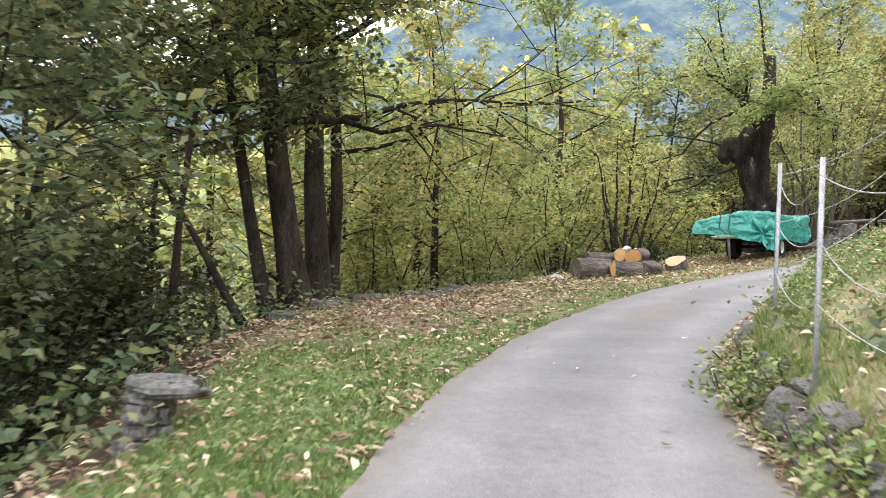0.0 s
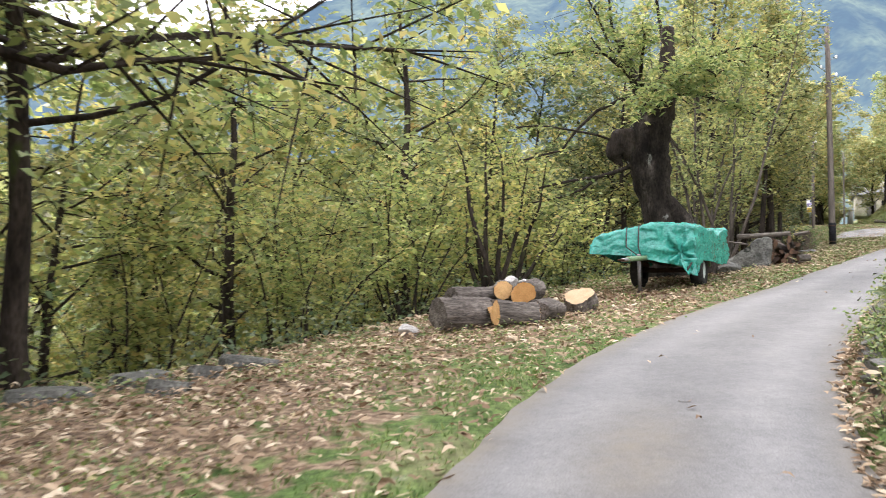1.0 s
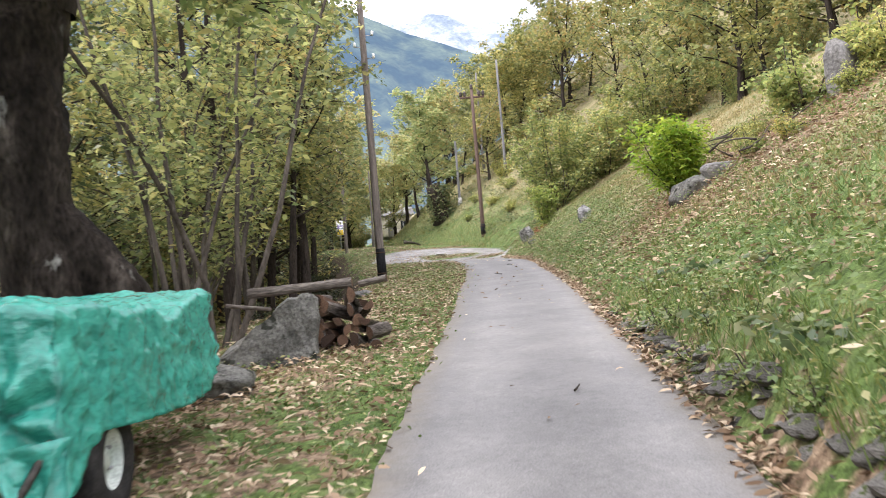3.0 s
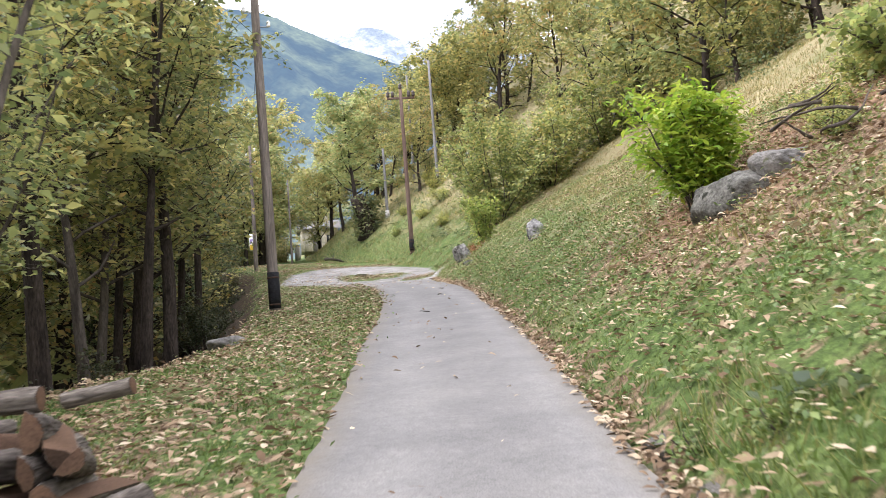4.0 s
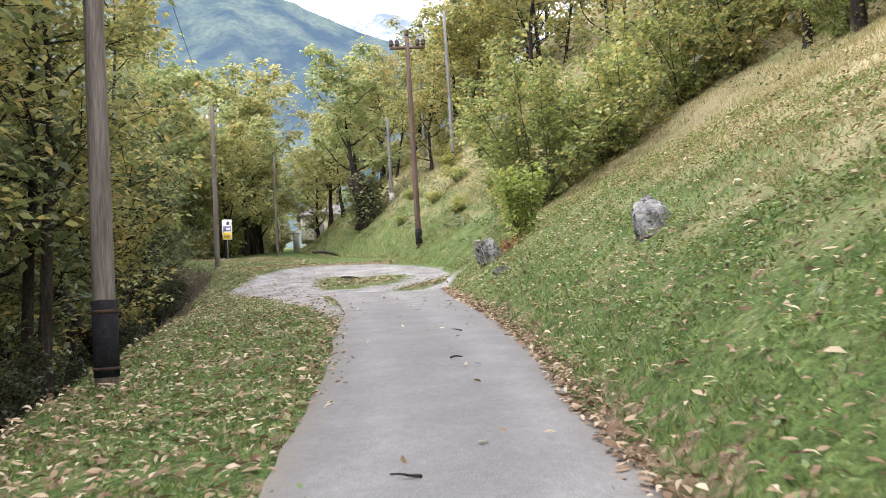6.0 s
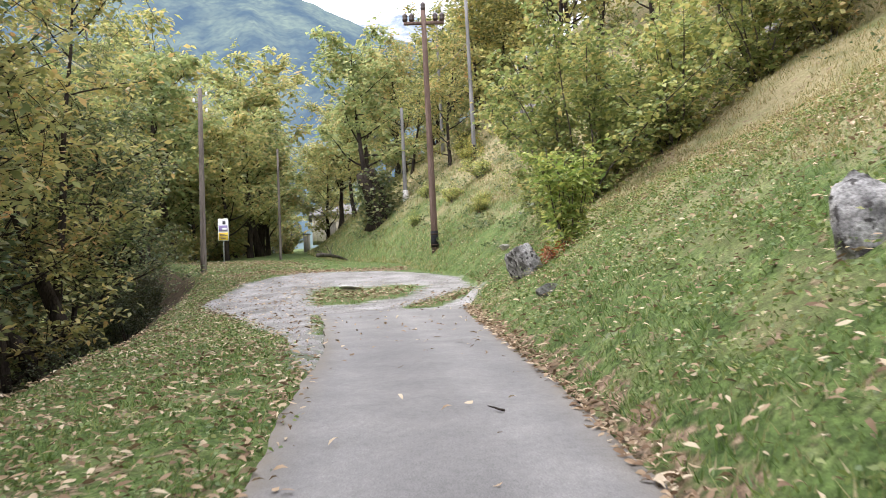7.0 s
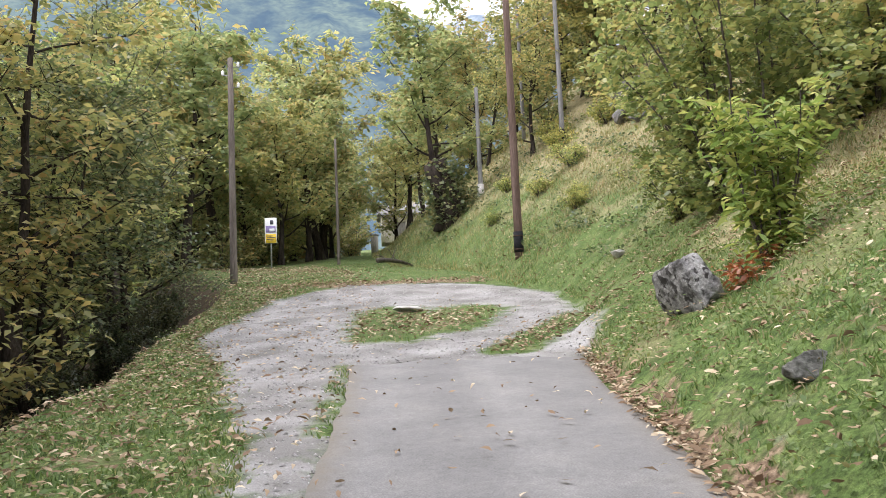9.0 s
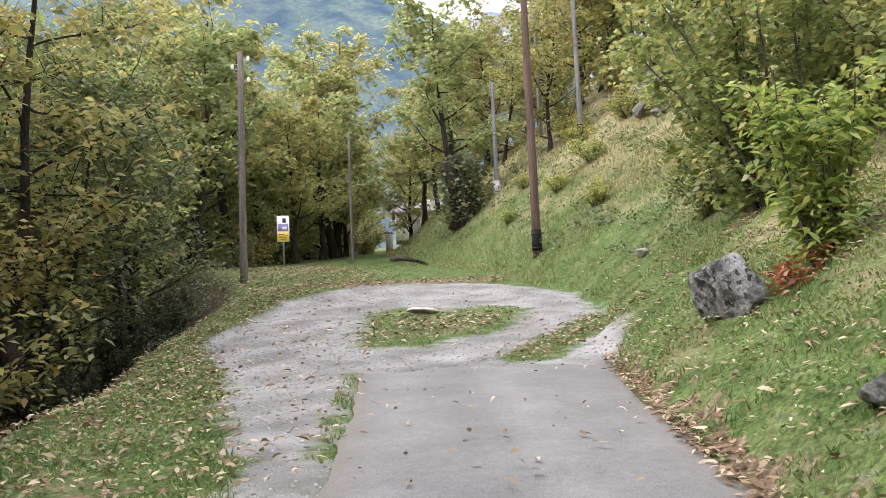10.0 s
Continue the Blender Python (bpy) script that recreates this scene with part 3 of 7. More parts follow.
def dry_leaves(soup, places, size, rng, width=0.36):
    """Long fallen leaves, pointed at both ends, curled along and across."""
    places = np.asarray(places, float)
    n = len(places)
    if not n:
        return soup
    turn = rng.uniform(0, 2 * np.pi, n)
    a = unit(np.stack([np.cos(turn), np.sin(turn), rng.normal(0, 0.22, n)], 1))
    up = unit(np.stack([rng.normal(0, 0.4, n), rng.normal(0, 0.4, n), np.ones(n)], 1))
    w = unit(np.cross(a, up))
    nrm = np.cross(w, a)
    ln = (size * rng.uniform(0.55, 1.3, n))[:, None]
    wide = width * rng.uniform(0.55, 1.2, (n, 1)) * ln / 2
    cup, arch = ln * rng.uniform(-0.05, 0.22, (n, 1)), ln * rng.uniform(-0.12, 0.16, (n, 1))
    rows = [places, places + a * ln * 0.33 + w * wide + nrm * (cup + arch), places + a * ln * 0.33 - w * wide + nrm * (cup * rng.uniform(0.2, 1.2, (n, 1)) + arch),
            places + a * ln * 0.68 + w * wide * 0.85 + nrm * (cup + arch), places + a * ln * 0.68 - w * wide * 0.85 + nrm * (cup * 0.6 + arch), places + a * ln]
    k = 6 * np.arange(n)[:, None]
    return soup.add(np.stack(rows, 1).reshape(-1, 3), k + (1, 2, 4, 3), np.r_[k + (0, 2, 1), k + (3, 4, 5)])


def limb(rng, start, way, length, n=6, wander=0.18, lift=0.0):
    """Points of a bough that wanders; lift bends it up (or down)."""
    pts, way = [np.asarray(start, float)], unit(way)
    for _ in range(n):
        way = unit(way + rng.normal(0, wander, 3) + (0, 0, lift / n))
        pts.append(pts[-1] + way * length / n)
    return np.array(pts)


def at_height(pts, f):
    x = np.linspace(0, 1, len(pts))
    return np.array([np.interp(f, x, pts[:, n]) for n in range(3)])


def foliage(rng, crown, pts, twigs, reach, count, size, wood=None, r=0.01, lift=0.0, spread=0.16, width=0.5, start=0.3):
    """Twigs off a bough, and leaves along them."""
    for f in rng.uniform(start, 1.0, twigs):
        p = at_height(pts, f)
        way = unit(rng.normal(0, 1, 3) * (1, 1, 0.45) + 0.5 * unit(pts[-1] - pts[0]))
        t = limb(rng, p, way, reach * rng.uniform(0.5, 1.2), 4, 0.2, lift)
        if wood is not None:
            tube(wood, t[::4], np.array([r, r * 0.3]), 3, False)
        k = rng.uniform(0.1, 1, count)
        spots = np.stack([np.interp(k, np.linspace(0, 1, 5), t[:, n]) for n in range(3)], 1)
        leaves_at(crown, spots + rng.normal(0, spread, (count, 3)) * (1, 1, 0.6), size, rng, width)


def broadleaf(seed, height, r0, first=0.3, limbs=12, spread=0.34, twigs=8, count=9, size=0.19, lean=(0, 0), lift=0.35, up=0.45, top=0.45, fine=True):
    """A tree from a seed: trunk with limbs, and its leaves."""
    rng = np.random.default_rng(seed)
    wood, crown, fines, boughs = Soup(), Soup(), Soup(), []
    trunk = limb(rng, (0, 0, -0.4), (lean[0], lean[1], 1), height * 0.95 + 0.4, 9, 0.06, 0.35)
    radii = r0 * (1.25 - 1.15 * np.linspace(0, 1, 10) ** 0.8)
    radii[0] *= 1.35
    tube(wood, trunk, np.maximum(radii, 0.02), 9, False, 0.05, rng)
    for i in range(limbs):
        f = first + (1 - first) * ((i + rng.uniform(0, 0.9)) / limbs)
        long = height * spread * (1 - top * abs(f - (first + 0.35 * (1 - first))) / (1 - first)) * rng.uniform(0.75, 1.2)
        turn = i * 2.4 + rng.uniform(-0.5, 0.5)
        way = (np.cos(turn), np.sin(turn), up * rng.uniform(0.4, 1.5) + 0.8 * max(0, f - 0.75))
        b = limb(rng, at_height(trunk, f), way, long, 6, 0.16, lift)
        rb = max(0.018, r0 * 0.42 * (1.15 - f))
        boughs.append(tube(Soup(), b, np.linspace(rb, 0.008, 7), 5, False))
        foliage(rng, crown, b, twigs, long * 0.42, count, size, fines if fine else None, max(0.006, rb * 0.3))
    foliage(rng, crown, trunk, twigs, height * 0.12, count, size, fines if fine else None, 0.008, start=0.82)
    return wood, crown, fines, boughs


def bush(seed, height, stems=8, spread=0.45, twigs=10, count=8, size=0.12, width=0.7, r0=0.035, arch=-0.3, start=0.25, reach=0.2):
    """Many stems from one stool, arching outwards."""
    rng = np.random.default_rng(seed)
    wood, crown, fines = [], Soup(), Soup()
    for i in range(stems):
        turn = i * 2.4 + rng.uniform(-0.4, 0.4)
        out = spread * rng.uniform(0.3, 1.2)
        foot = np.array([np.cos(turn), np.sin(turn), 0]) * rng.uniform(0.03, 0.07) * height
        foot[2] = -0.2
        b = limb(rng, foot, (out * np.cos(turn), out * np.sin(turn), 1), height * rng.uniform(0.75, 1.1), 7, 0.11, arch)
        wood.append(tube(Soup(), b, np.linspace(r0, 0.008, 8), 5, False))
        foliage(rng, crown, b, twigs, height * reach, count, size, fines, 0.007, spread=0.12, width=width, start=start)
    return wood, crown, fines, []


def plant(name, shape, wood_mat, leaf_mat, label, category, group="", split=False):
    """A tree or bush of one trunk or many stems, its boughs, twigs and leaves. split: boughs as parts of their own."""
    ob = thing(name, label, category, group)
    wood, crown, fines, boughs = shape
    if isinstance(wood, list):
        if split or len(wood) < 30:
            for w in wood:
                part("stem", w, wood_mat, ob)
        else:
            part("stem_clump", merge(wood), wood_mat, ob)["kind"] = "stuff"
    else:
        part("trunk", wood, wood_mat, ob)
    if boughs and split:
        for b in boughs:
            part("bough", b, wood_mat, ob)
    elif boughs:
        part("branchwork", merge(boughs), wood_mat, ob)["kind"] = "stuff"
    if fines.count:
        part("twig_growth", fines, wood_mat, ob)["kind"] = "stuff"
    part("crown", crown, leaf_mat, ob, smooth=False)["kind"] = "stuff"
    return ob


def merge(soups):
    out = Soup()
    for s in soups:
        v = np.concatenate(s.verts)
        out.add(v, np.concatenate(s.quads) if s.quads else (), np.concatenate(s.tris) if s.tris else ())
    return out


def stand(x, y, turn=0.0, size=1.0, sink=0.0):
    return pose(x, y, float(ground_z(x, y)) - sink, 0, 0, turn) @ Matrix.Diagonal((size, size, size, 1))


def copy_at(ob, x, y, turn=0.0, size=1.0, sink=0.0):
    made = copy_thing(ob, stand(x, y, turn, 1.0, sink))
    made.scale = (size, size, size)
    return made


def boulder(name, seed, size, material, rough=0.25, detail=3, flat=0.0):
    """A weathered rock: a ball cut by planes and roughened. size: half extents."""
    rng = np.random.default_rng(seed)
    bm = bmesh.new()
    bmesh.ops.create_icosphere(bm, subdivisions=detail, radius=1)
    cuts = [(unit(rng.normal(size=3)), rng.uniform(0.5, 0.8)) for _ in range(11)]
    for v in bm.verts:
        p = np.array(v.co)
        for n, far in cuts:
            over = p @ n - far
            if over > 0:
                p = p - n * over * 0.92
        q = Vector(p * 1.7 + seed)
        crack = 0.45 - abs(noise.noise(q * 1.5 + Vector((4, 1, 8))))
        p = p * (1 + rough * (0.4 * noise.noise(q) + 0.3 * noise.noise(q * 3.1) + 0.16 * noise.noise(q * 7) + 0.18 * min(crack, 0.36)))
        if flat:
            p[2] = min(p[2], flat)
        v.co = Vector(p * size)
    me = bpy.data.meshes.new(name)
    bm.to_mesh(me)
    bm.free()
    me.polygons.foreach_set("use_smooth", np.full(len(me.polygons), detail > 2))
    me.materials.append(material)
    return me


# ---------------------------------------------------------------- ground, lane and mountains
def lay_ground():
    nx, ny = GRID_X.shape
    soup = Soup()
    idx = np.arange(nx * ny).reshape(nx, ny)
    soup.add(np.stack([GRID_X, GRID_Y, GRID_Z], -1), np.stack([idx[:-1, :-1], idx[1:, :-1], idx[1:, 1:], idx[:-1, 1:]], -1).reshape(-1, 4))
    ob = setting("ground", soup, GROUND, "grassy mountain verge and hillside strewn with fallen leaves")
    s, d, x, y = GRID_S.ravel(), GRID_D.ravel(), GRID_X.ravel(), GRID_Y.ravel()

    def blob(s0, d0, ls, ld):
        return np.clip(1.3 - np.hypot((s - s0) / ls, (d - d0) / ld), 0, 1)

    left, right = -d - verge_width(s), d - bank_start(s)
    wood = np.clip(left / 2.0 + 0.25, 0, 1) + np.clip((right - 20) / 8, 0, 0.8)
    litter = np.clip(1.25 - np.abs(d - road_right(s) - 0.15) / 0.25, 0, 1) * (s < 62) * 0.6
    litter = np.maximum(litter, 0.85 * blob(21, -3.6, 8, 3.2))
    litter = np.maximum(litter, 0.80 * blob(12, -3.6, 5, 2.6))
    litter = np.maximum(litter, 0.75 * blob(30, -3.2, 5, 2.2))
    litter = np.maximum(litter, 0.65 * blob(35, 3.0, 5, 1.3))
    litter = np.maximum(litter, 0.85 * blob(34.5, 4.6, 3.6, 2.0))
    litter = np.maximum(litter, 0.8 * blob(4.5, 3.4, 6, 1.4))
    litter = np.maximum(litter, 0.25 * blob(66, 0.5, 4, 2.6))
    litter = np.maximum(litter, 0.28 * (d < -1) + 0.2 * (right > 0))
    litter = np.maximum(litter, 0.8 * (np.abs(s - 74.2) < 0.5) * (d > -5) * (d < 2.4))
    dry = np.clip((right - 0.8) / 6, 0, 0.66) + 0.09 + np.clip((10 - s) / 4, 0, 0.42) * (right > 0.3)
    # the gravel turning place past the end of the asphalt, with its two grassy islands
    gl = gravel_left(s)
    gr = table(s, (51, -0.7), (58.8, -0.7), (60, 2.0), (62, 2.8), (66, 3.4), (70, 3.4), (72.5, 2.4), (74.2, 0.5))
    inside = np.minimum(np.minimum(d + gl, gr - d), np.minimum(s - 51.5, 73.6 - s))
    gravel = np.clip(0.5 + inside * 1.5, 0, 1) * (s > 50)
    for x0, y0, x1, y1, w in ISLANDS:
        gravel = gravel * (1 - np.clip(1.6 - 1.25 * strip_gap(x, y, x0, y0, x1, y1) / w, 0, 1))
    gravel = gravel * (1 - np.clip(1.1 - strip_gap(x, y, 31.9, 44.3, 34.5, 47.9) / 0.25, 0, 0.6))
    # bare soil: a scar running down the bank below the bright shrub, and the scraped slope above it
    (ax, ay), (bx, by) = ((float(v) for v in lane_point(*q)) for q in ((37.0, 2.5), (35.9, 5.0)))
    earth = np.clip(1.25 - strip_gap(x, y, ax, ay, bx, by) / 0.42, 0, 0.95)
    earth = np.maximum(earth, 0.9 * blob(36.0, 5.4, 4.2, 1.35))
    earth = np.maximum(earth, 0.6 * blob(35.5, 3.2, 2.6, 0.9))
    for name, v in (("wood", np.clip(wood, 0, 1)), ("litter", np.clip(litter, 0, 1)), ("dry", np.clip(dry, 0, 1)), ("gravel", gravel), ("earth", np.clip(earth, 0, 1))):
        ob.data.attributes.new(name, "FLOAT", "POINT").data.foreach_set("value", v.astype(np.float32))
    return ob


def lay_lane():
    s = np.arange(-30, ROAD_END + 0.01, 0.2)
    across = np.linspace(0, 1, 17)
    wob = 0.03 * np.sin(1.9 * s) * np.sin(1.3 * s + 1) + 0.012 * np.sin(8.3 * s)
    wob2 = 0.03 * np.sin(2.1 * s + 2) * np.sin(1.7 * s) + 0.012 * np.sin(7.7 * s + 1)
    lo, hi = -road_left(s) + wob, road_right(s) + wob2
    d = lo[:, None] + (hi - lo)[:, None] * across
    ss = np.repeat(s[:, None], len(across), 1)
    end = np.clip((ss - ROAD_END + 1.2) / 1.2, 0, 1)
    ss = ss + end * (0.12 * np.sin(5 * d + 1) + 0.1 * (d - 0.6))
    x, y = lane_point(ss, d)
    z = np.interp(ss, LINE_S, LINE_P[:, 2]) + 0.022 - 0.018 * (d - 0.1) ** 2 / 1.4 + 0.008 * np.sin(1.1 * ss) * np.sin(2 * d)
    n, k = d.shape
    soup, idx = Soup(), np.arange(n * k).reshape(n, k)
    soup.add(np.stack([x, y, z], -1), np.stack([idx[:-1, :-1], idx[:-1, 1:], idx[1:, 1:], idx[1:, :-1]], -1).reshape(-1, 4))
    rim = np.r_[idx[:, 0], idx[-1, 1:], idx[::-1, -1][1:]]
    v = np.stack([x, y, z], -1).reshape(-1, 3)[rim]
    m = len(rim)
    low = v - (0, 0, 0.09)
    soup.add(np.r_[v, low], np.stack([np.arange(m - 1), np.arange(1, m), m + np.arange(1, m), m + np.arange(m - 1)], 1))
    ob = setting("road", soup, ASPHALT, "narrow worn grey asphalt lane climbing the slope")
    near = np.exp(-((d - 0.85) / 0.28) ** 2) + np.exp(-((d + 0.45) / 0.28) ** 2)
    # the lane is darker until about 31 metres along
    near = np.clip(0.4 + 0.6 * near - 0.4 * np.clip((31 - ss) / 7, 0, 1), 0, 1)
    dust = np.clip(1 - np.minimum(d - lo[:, None], hi[:, None] - d) / 0.22, 0, 1) + 0.9 * np.exp(-((ss - 12.5) / 1.0) ** 2 - ((d - 0.1) / 0.3) ** 2)
    for name, a in (("track", near), ("dust", dust)):
        full = np.r_[a.ravel(), a.ravel()[rim], a.ravel()[rim]].astype(np.float32)
        ob.data.attributes.new(name, "FLOAT", "POINT").data.foreach_set("value", full)
    return ob


def mountain(name, far, ridge, material, label, seed, bumps, base=-60, deep=900):
    """A range far off: elevation of its ridge by compass direction, folded into spurs."""
    az = np.radians(np.arange(-75, 140, 0.35))
    k = np.linspace(0, 1, 26)
    top = np.tan(np.radians(np.interp(np.degrees(az), [r[0] for r in ridge], [r[1] for r in ridge])))
    jag = np.array([noise.noise(Vector((a * 22, seed, 0))) + 0.5 * noise.noise(Vector((a * 60, seed, 3))) for a in az])
    high = (far + deep) * top * (1 + bumps * jag)
    out = far + deep * k[None] + np.array([[70 * noise.noise(Vector((a * 14, seed + 7, t * 2))) for t in k] for a in az]) * np.sin(np.pi * k)
    h = base + (high[:, None] - base) * k ** 0.9
    h += np.array([[noise.noise(Vector((a * 26, t * 5, seed))) * 26 + noise.noise(Vector((a * 90, t * 16, seed))) * 12 for t in k] for a in az]) * np.sin(np.pi * k)
    x, y = 20 + out * np.sin(az)[:, None], 30 + out * np.cos(az)[:, None]
    n, m = h.shape
    idx = np.arange(n * m).reshape(n, m)
    soup = Soup().add(np.stack([x, y, h], -1), np.stack([idx[:-1, :-1], idx[1:, :-1], idx[1:, 1:], idx[:-1, 1:]], -1).reshape(-1, 4))
    return setting(name, soup, material, label, category="mountain")


lay_ground()
lay_lane()
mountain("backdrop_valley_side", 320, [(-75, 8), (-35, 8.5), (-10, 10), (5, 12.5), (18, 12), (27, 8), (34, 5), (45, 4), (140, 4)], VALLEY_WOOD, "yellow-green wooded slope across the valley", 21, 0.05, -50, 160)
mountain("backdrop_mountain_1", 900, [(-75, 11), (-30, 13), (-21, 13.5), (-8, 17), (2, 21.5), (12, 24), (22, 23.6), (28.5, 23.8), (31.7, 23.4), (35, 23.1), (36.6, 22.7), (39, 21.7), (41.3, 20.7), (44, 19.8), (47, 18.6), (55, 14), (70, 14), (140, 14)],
         MOUNTAIN_NEAR, "blue-green wooded mountain side across the valley with painted-in haze", 3, 0.012)
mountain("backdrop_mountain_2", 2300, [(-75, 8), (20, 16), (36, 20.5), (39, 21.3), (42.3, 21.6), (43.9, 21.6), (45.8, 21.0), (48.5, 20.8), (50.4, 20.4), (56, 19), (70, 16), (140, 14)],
         MOUNTAIN_FAR, "pale bare mountain ridge in the distance, haze put in as glow", 11, 0.02)

# ---------------------------------------------------------------- woodland below the lane
def woods():
    rng = np.random.default_rng(5)
    near = [plant("chestnut_tree", broadleaf(21, 11.0, 0.15, 0.2, 18, 0.30, 13, 17, 0.22), BARK, LEAF_WOOD, "slim chestnut tree with dark bark and yellowing green leaves", "tree", "woodland trees"),
            plant("chestnut_tree", broadleaf(22, 9.5, 0.12, 0.15, 17, 0.30, 13, 17, 0.21), BARK, LEAF_AUTUMN, "slim chestnut tree turning olive and brown", "tree", "woodland trees"),
            plant("ash_tree", broadleaf(23, 12.5, 0.14, 0.3, 17, 0.26, 13, 17, 0.2), BARK_GREY, LEAF_WOOD, "tall slender tree with grey bark and yellow-green leaves", "tree", "woodland trees"),
            plant("hazel_bush", bush(24, 5.0, 11, 0.5, 18, 17, 0.15), BARK, LEAF_HAZEL, "many-stemmed hazel bush with bright yellow-green leaves", "bush", "woodland bushes"),
            plant("hazel_bush", bush(25, 3.4, 10, 0.6, 16, 16, 0.15), BARK, LEAF_SHADED, "low woodland bush, its deep green darkened for shade", "bush", "woodland bushes"),
            plant("chestnut_tree", broadleaf(29, 10.5, 0.12, 0.12, 20, 0.33, 13, 17, 0.2, (0, 0), 0.2, 0.4), BARK, LEAF_HAZEL, "young chestnut tree full of bright yellow-green leaves", "tree", "woodland trees"),
            plant("chestnut_tree", broadleaf(36, 11.5, 0.15, 0.22, 18, 0.32, 13, 17, 0.21), BARK, LEAF_DARK, "chestnut tree with dark trunk and deep green leaves", "tree", "woodland trees"),
            plant("chestnut_tree", broadleaf(37, 10.5, 0.13, 0.2, 17, 0.32, 13, 17, 0.21, (0.12, 0.05)), BARK, LEAF_DARK, "leaning chestnut tree with deep green leaves", "tree", "woodland trees"),
            plant("chestnut_tree", broadleaf(45, 13, 0.16, 0.3, 18, 0.21, 13, 17, 0.21), BARK, LEAF_WOOD, "chestnut tree with a bare dark trunk and yellow-green crown", "tree", "woodland trees"),
            plant("chestnut_tree", broadleaf(46, 12, 0.13, 0.34, 17, 0.21, 13, 17, 0.21, (0.04, 0.03)), BARK, LEAF_AUTUMN, "slim chestnut tree with a bare trunk and olive crown", "tree", "woodland trees")]
    far = [plant("chestnut_tree", broadleaf(26, 11.5, 0.16, 0.15, 14, 0.34, 9, 9, 0.46, fine=False), BARK, LEAF_WOOD, "woodland tree with yellow-green leaves further down the slope", "tree", "woodland trees"),
           plant("chestnut_tree", broadleaf(27, 10.0, 0.14, 0.15, 14, 0.34, 9, 9, 0.46, fine=False), BARK, LEAF_HAZEL, "bright yellow-green tree further down the slope", "tree", "woodland trees"),
           plant("chestnut_tree", broadleaf(28, 12.0, 0.16, 0.2, 14, 0.32, 9, 9, 0.46, fine=False), BARK, LEAF_AUTUMN, "olive and brown autumn tree further down the slope", "tree", "woodland trees")]
    used = set()

    def put(ob, s, d, size):
        x, y = (float(v) for v in lane_point(s, d))
        turn = rng.uniform(0, 360)
        if ob.name in used:
            copy_at(ob, x, y, turn, size)
        else:
            used.add(ob.name)
            ob.matrix_world = stand(x, y, turn, 1.0)
            ob.scale = (size,) * 3

    for s in np.arange(-6, 118, 2.8):
        for d in (-2.0, -4.2, -7.2, -11.5, -17.0, -24.0):
            ss, dd = s + rng.uniform(-1.3, 1.3), -float(verge_width(s)) + d + rng.uniform(-1.2, 1.0)
            if d == -2.0 and (ss < 30 or 36 < ss < 39.5 or ss > 57 or rng.random() < 0.2):
                continue
            if d == -4.2 and 50 < ss < 68 and rng.random() < 0.15:
                continue
            if d == -4.2 and 6 < ss < 14 and rng.random() < 0.6:
                continue
            if d < -9 and rng.random() < (0.3 if ss < 40 else 0.2 if ss < 80 else 0.55):
                continue
            if 84 < ss < 100 and dd > -5.5:
                continue
            if d == -2.0:
                dd -= 1.1
            px, py = lane_point(ss, dd)
            if min(math.hypot(px - a, py - b) for a, b in ((9.4, 25.2), (7.6, 24.2), (8.0, 26.5), (11.5, 27.0))) < 2.6:
                continue
            if ss < 8.5 and dd > -7.5:
                continue
            if 24 < ss < 38 and d > -5 and rng.random() < 0.25:
                continue
            mix = (0.1, 0.04, 0.08, 0.3, 0.08, 0.4, 0, 0, 0, 0) if ss < 31 else (0, 0, 0, 0, 0, 0, 0, 0, 0.6, 0.4) if d > -3 else (0.04, 0.0, 0.06, 0, 0, 0, 0.14, 0.14, 0.36, 0.26) if ss < 60 and d > -6 else (0.12, 0.10, 0.12, 0.0, 0.04, 0.04, 0.2, 0.16, 0.12, 0.10)
            ob = near[int(rng.choice(10, p=mix))] if d > -9 else far[int(rng.choice(3, p=(0.35, 0.45, 0.2) if ss < 31 else (0.5, 0.25, 0.25)))]
            put(ob, ss, dd, rng.uniform(0.75, 1.15) * (1.3 if d < -9 and ss < 40 else 1.3 if ss > 40 and d < -5 else 1.12 if ss > 40 else 1.0))
    # bushes at the wood's edge, with shade painted into their leaves
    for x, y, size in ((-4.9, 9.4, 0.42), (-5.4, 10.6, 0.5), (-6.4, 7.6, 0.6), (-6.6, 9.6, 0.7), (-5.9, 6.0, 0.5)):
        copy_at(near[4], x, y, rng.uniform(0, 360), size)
    # slim dark stems close beside the tumbled wall
    for x, y, turn, size in ((-4.3, 8.3, 190, 0.7), (-5.0, 9.9, 110, 0.74), (-5.6, 7.3, 20, 0.8)):
        copy_at(near[7], x, y, turn, size)
    # leafy hazels on the slope behind the logs
    for x, y, size in ((3.4, 24.0, 0.8), (1.2, 22.2, 0.75), (6.4, 27.0, 0.85), (-1.4, 23.6, 1.0), (4.2, 28.6, 1.1)):
        copy_at(near[3], x, y, rng.uniform(0, 360), size)
    # scrub just below the brow of the verge, its leaf colour darkened for shade
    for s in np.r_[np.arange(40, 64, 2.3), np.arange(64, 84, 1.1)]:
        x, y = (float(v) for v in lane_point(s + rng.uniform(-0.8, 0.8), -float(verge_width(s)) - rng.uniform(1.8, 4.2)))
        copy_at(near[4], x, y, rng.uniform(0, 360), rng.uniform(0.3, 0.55))
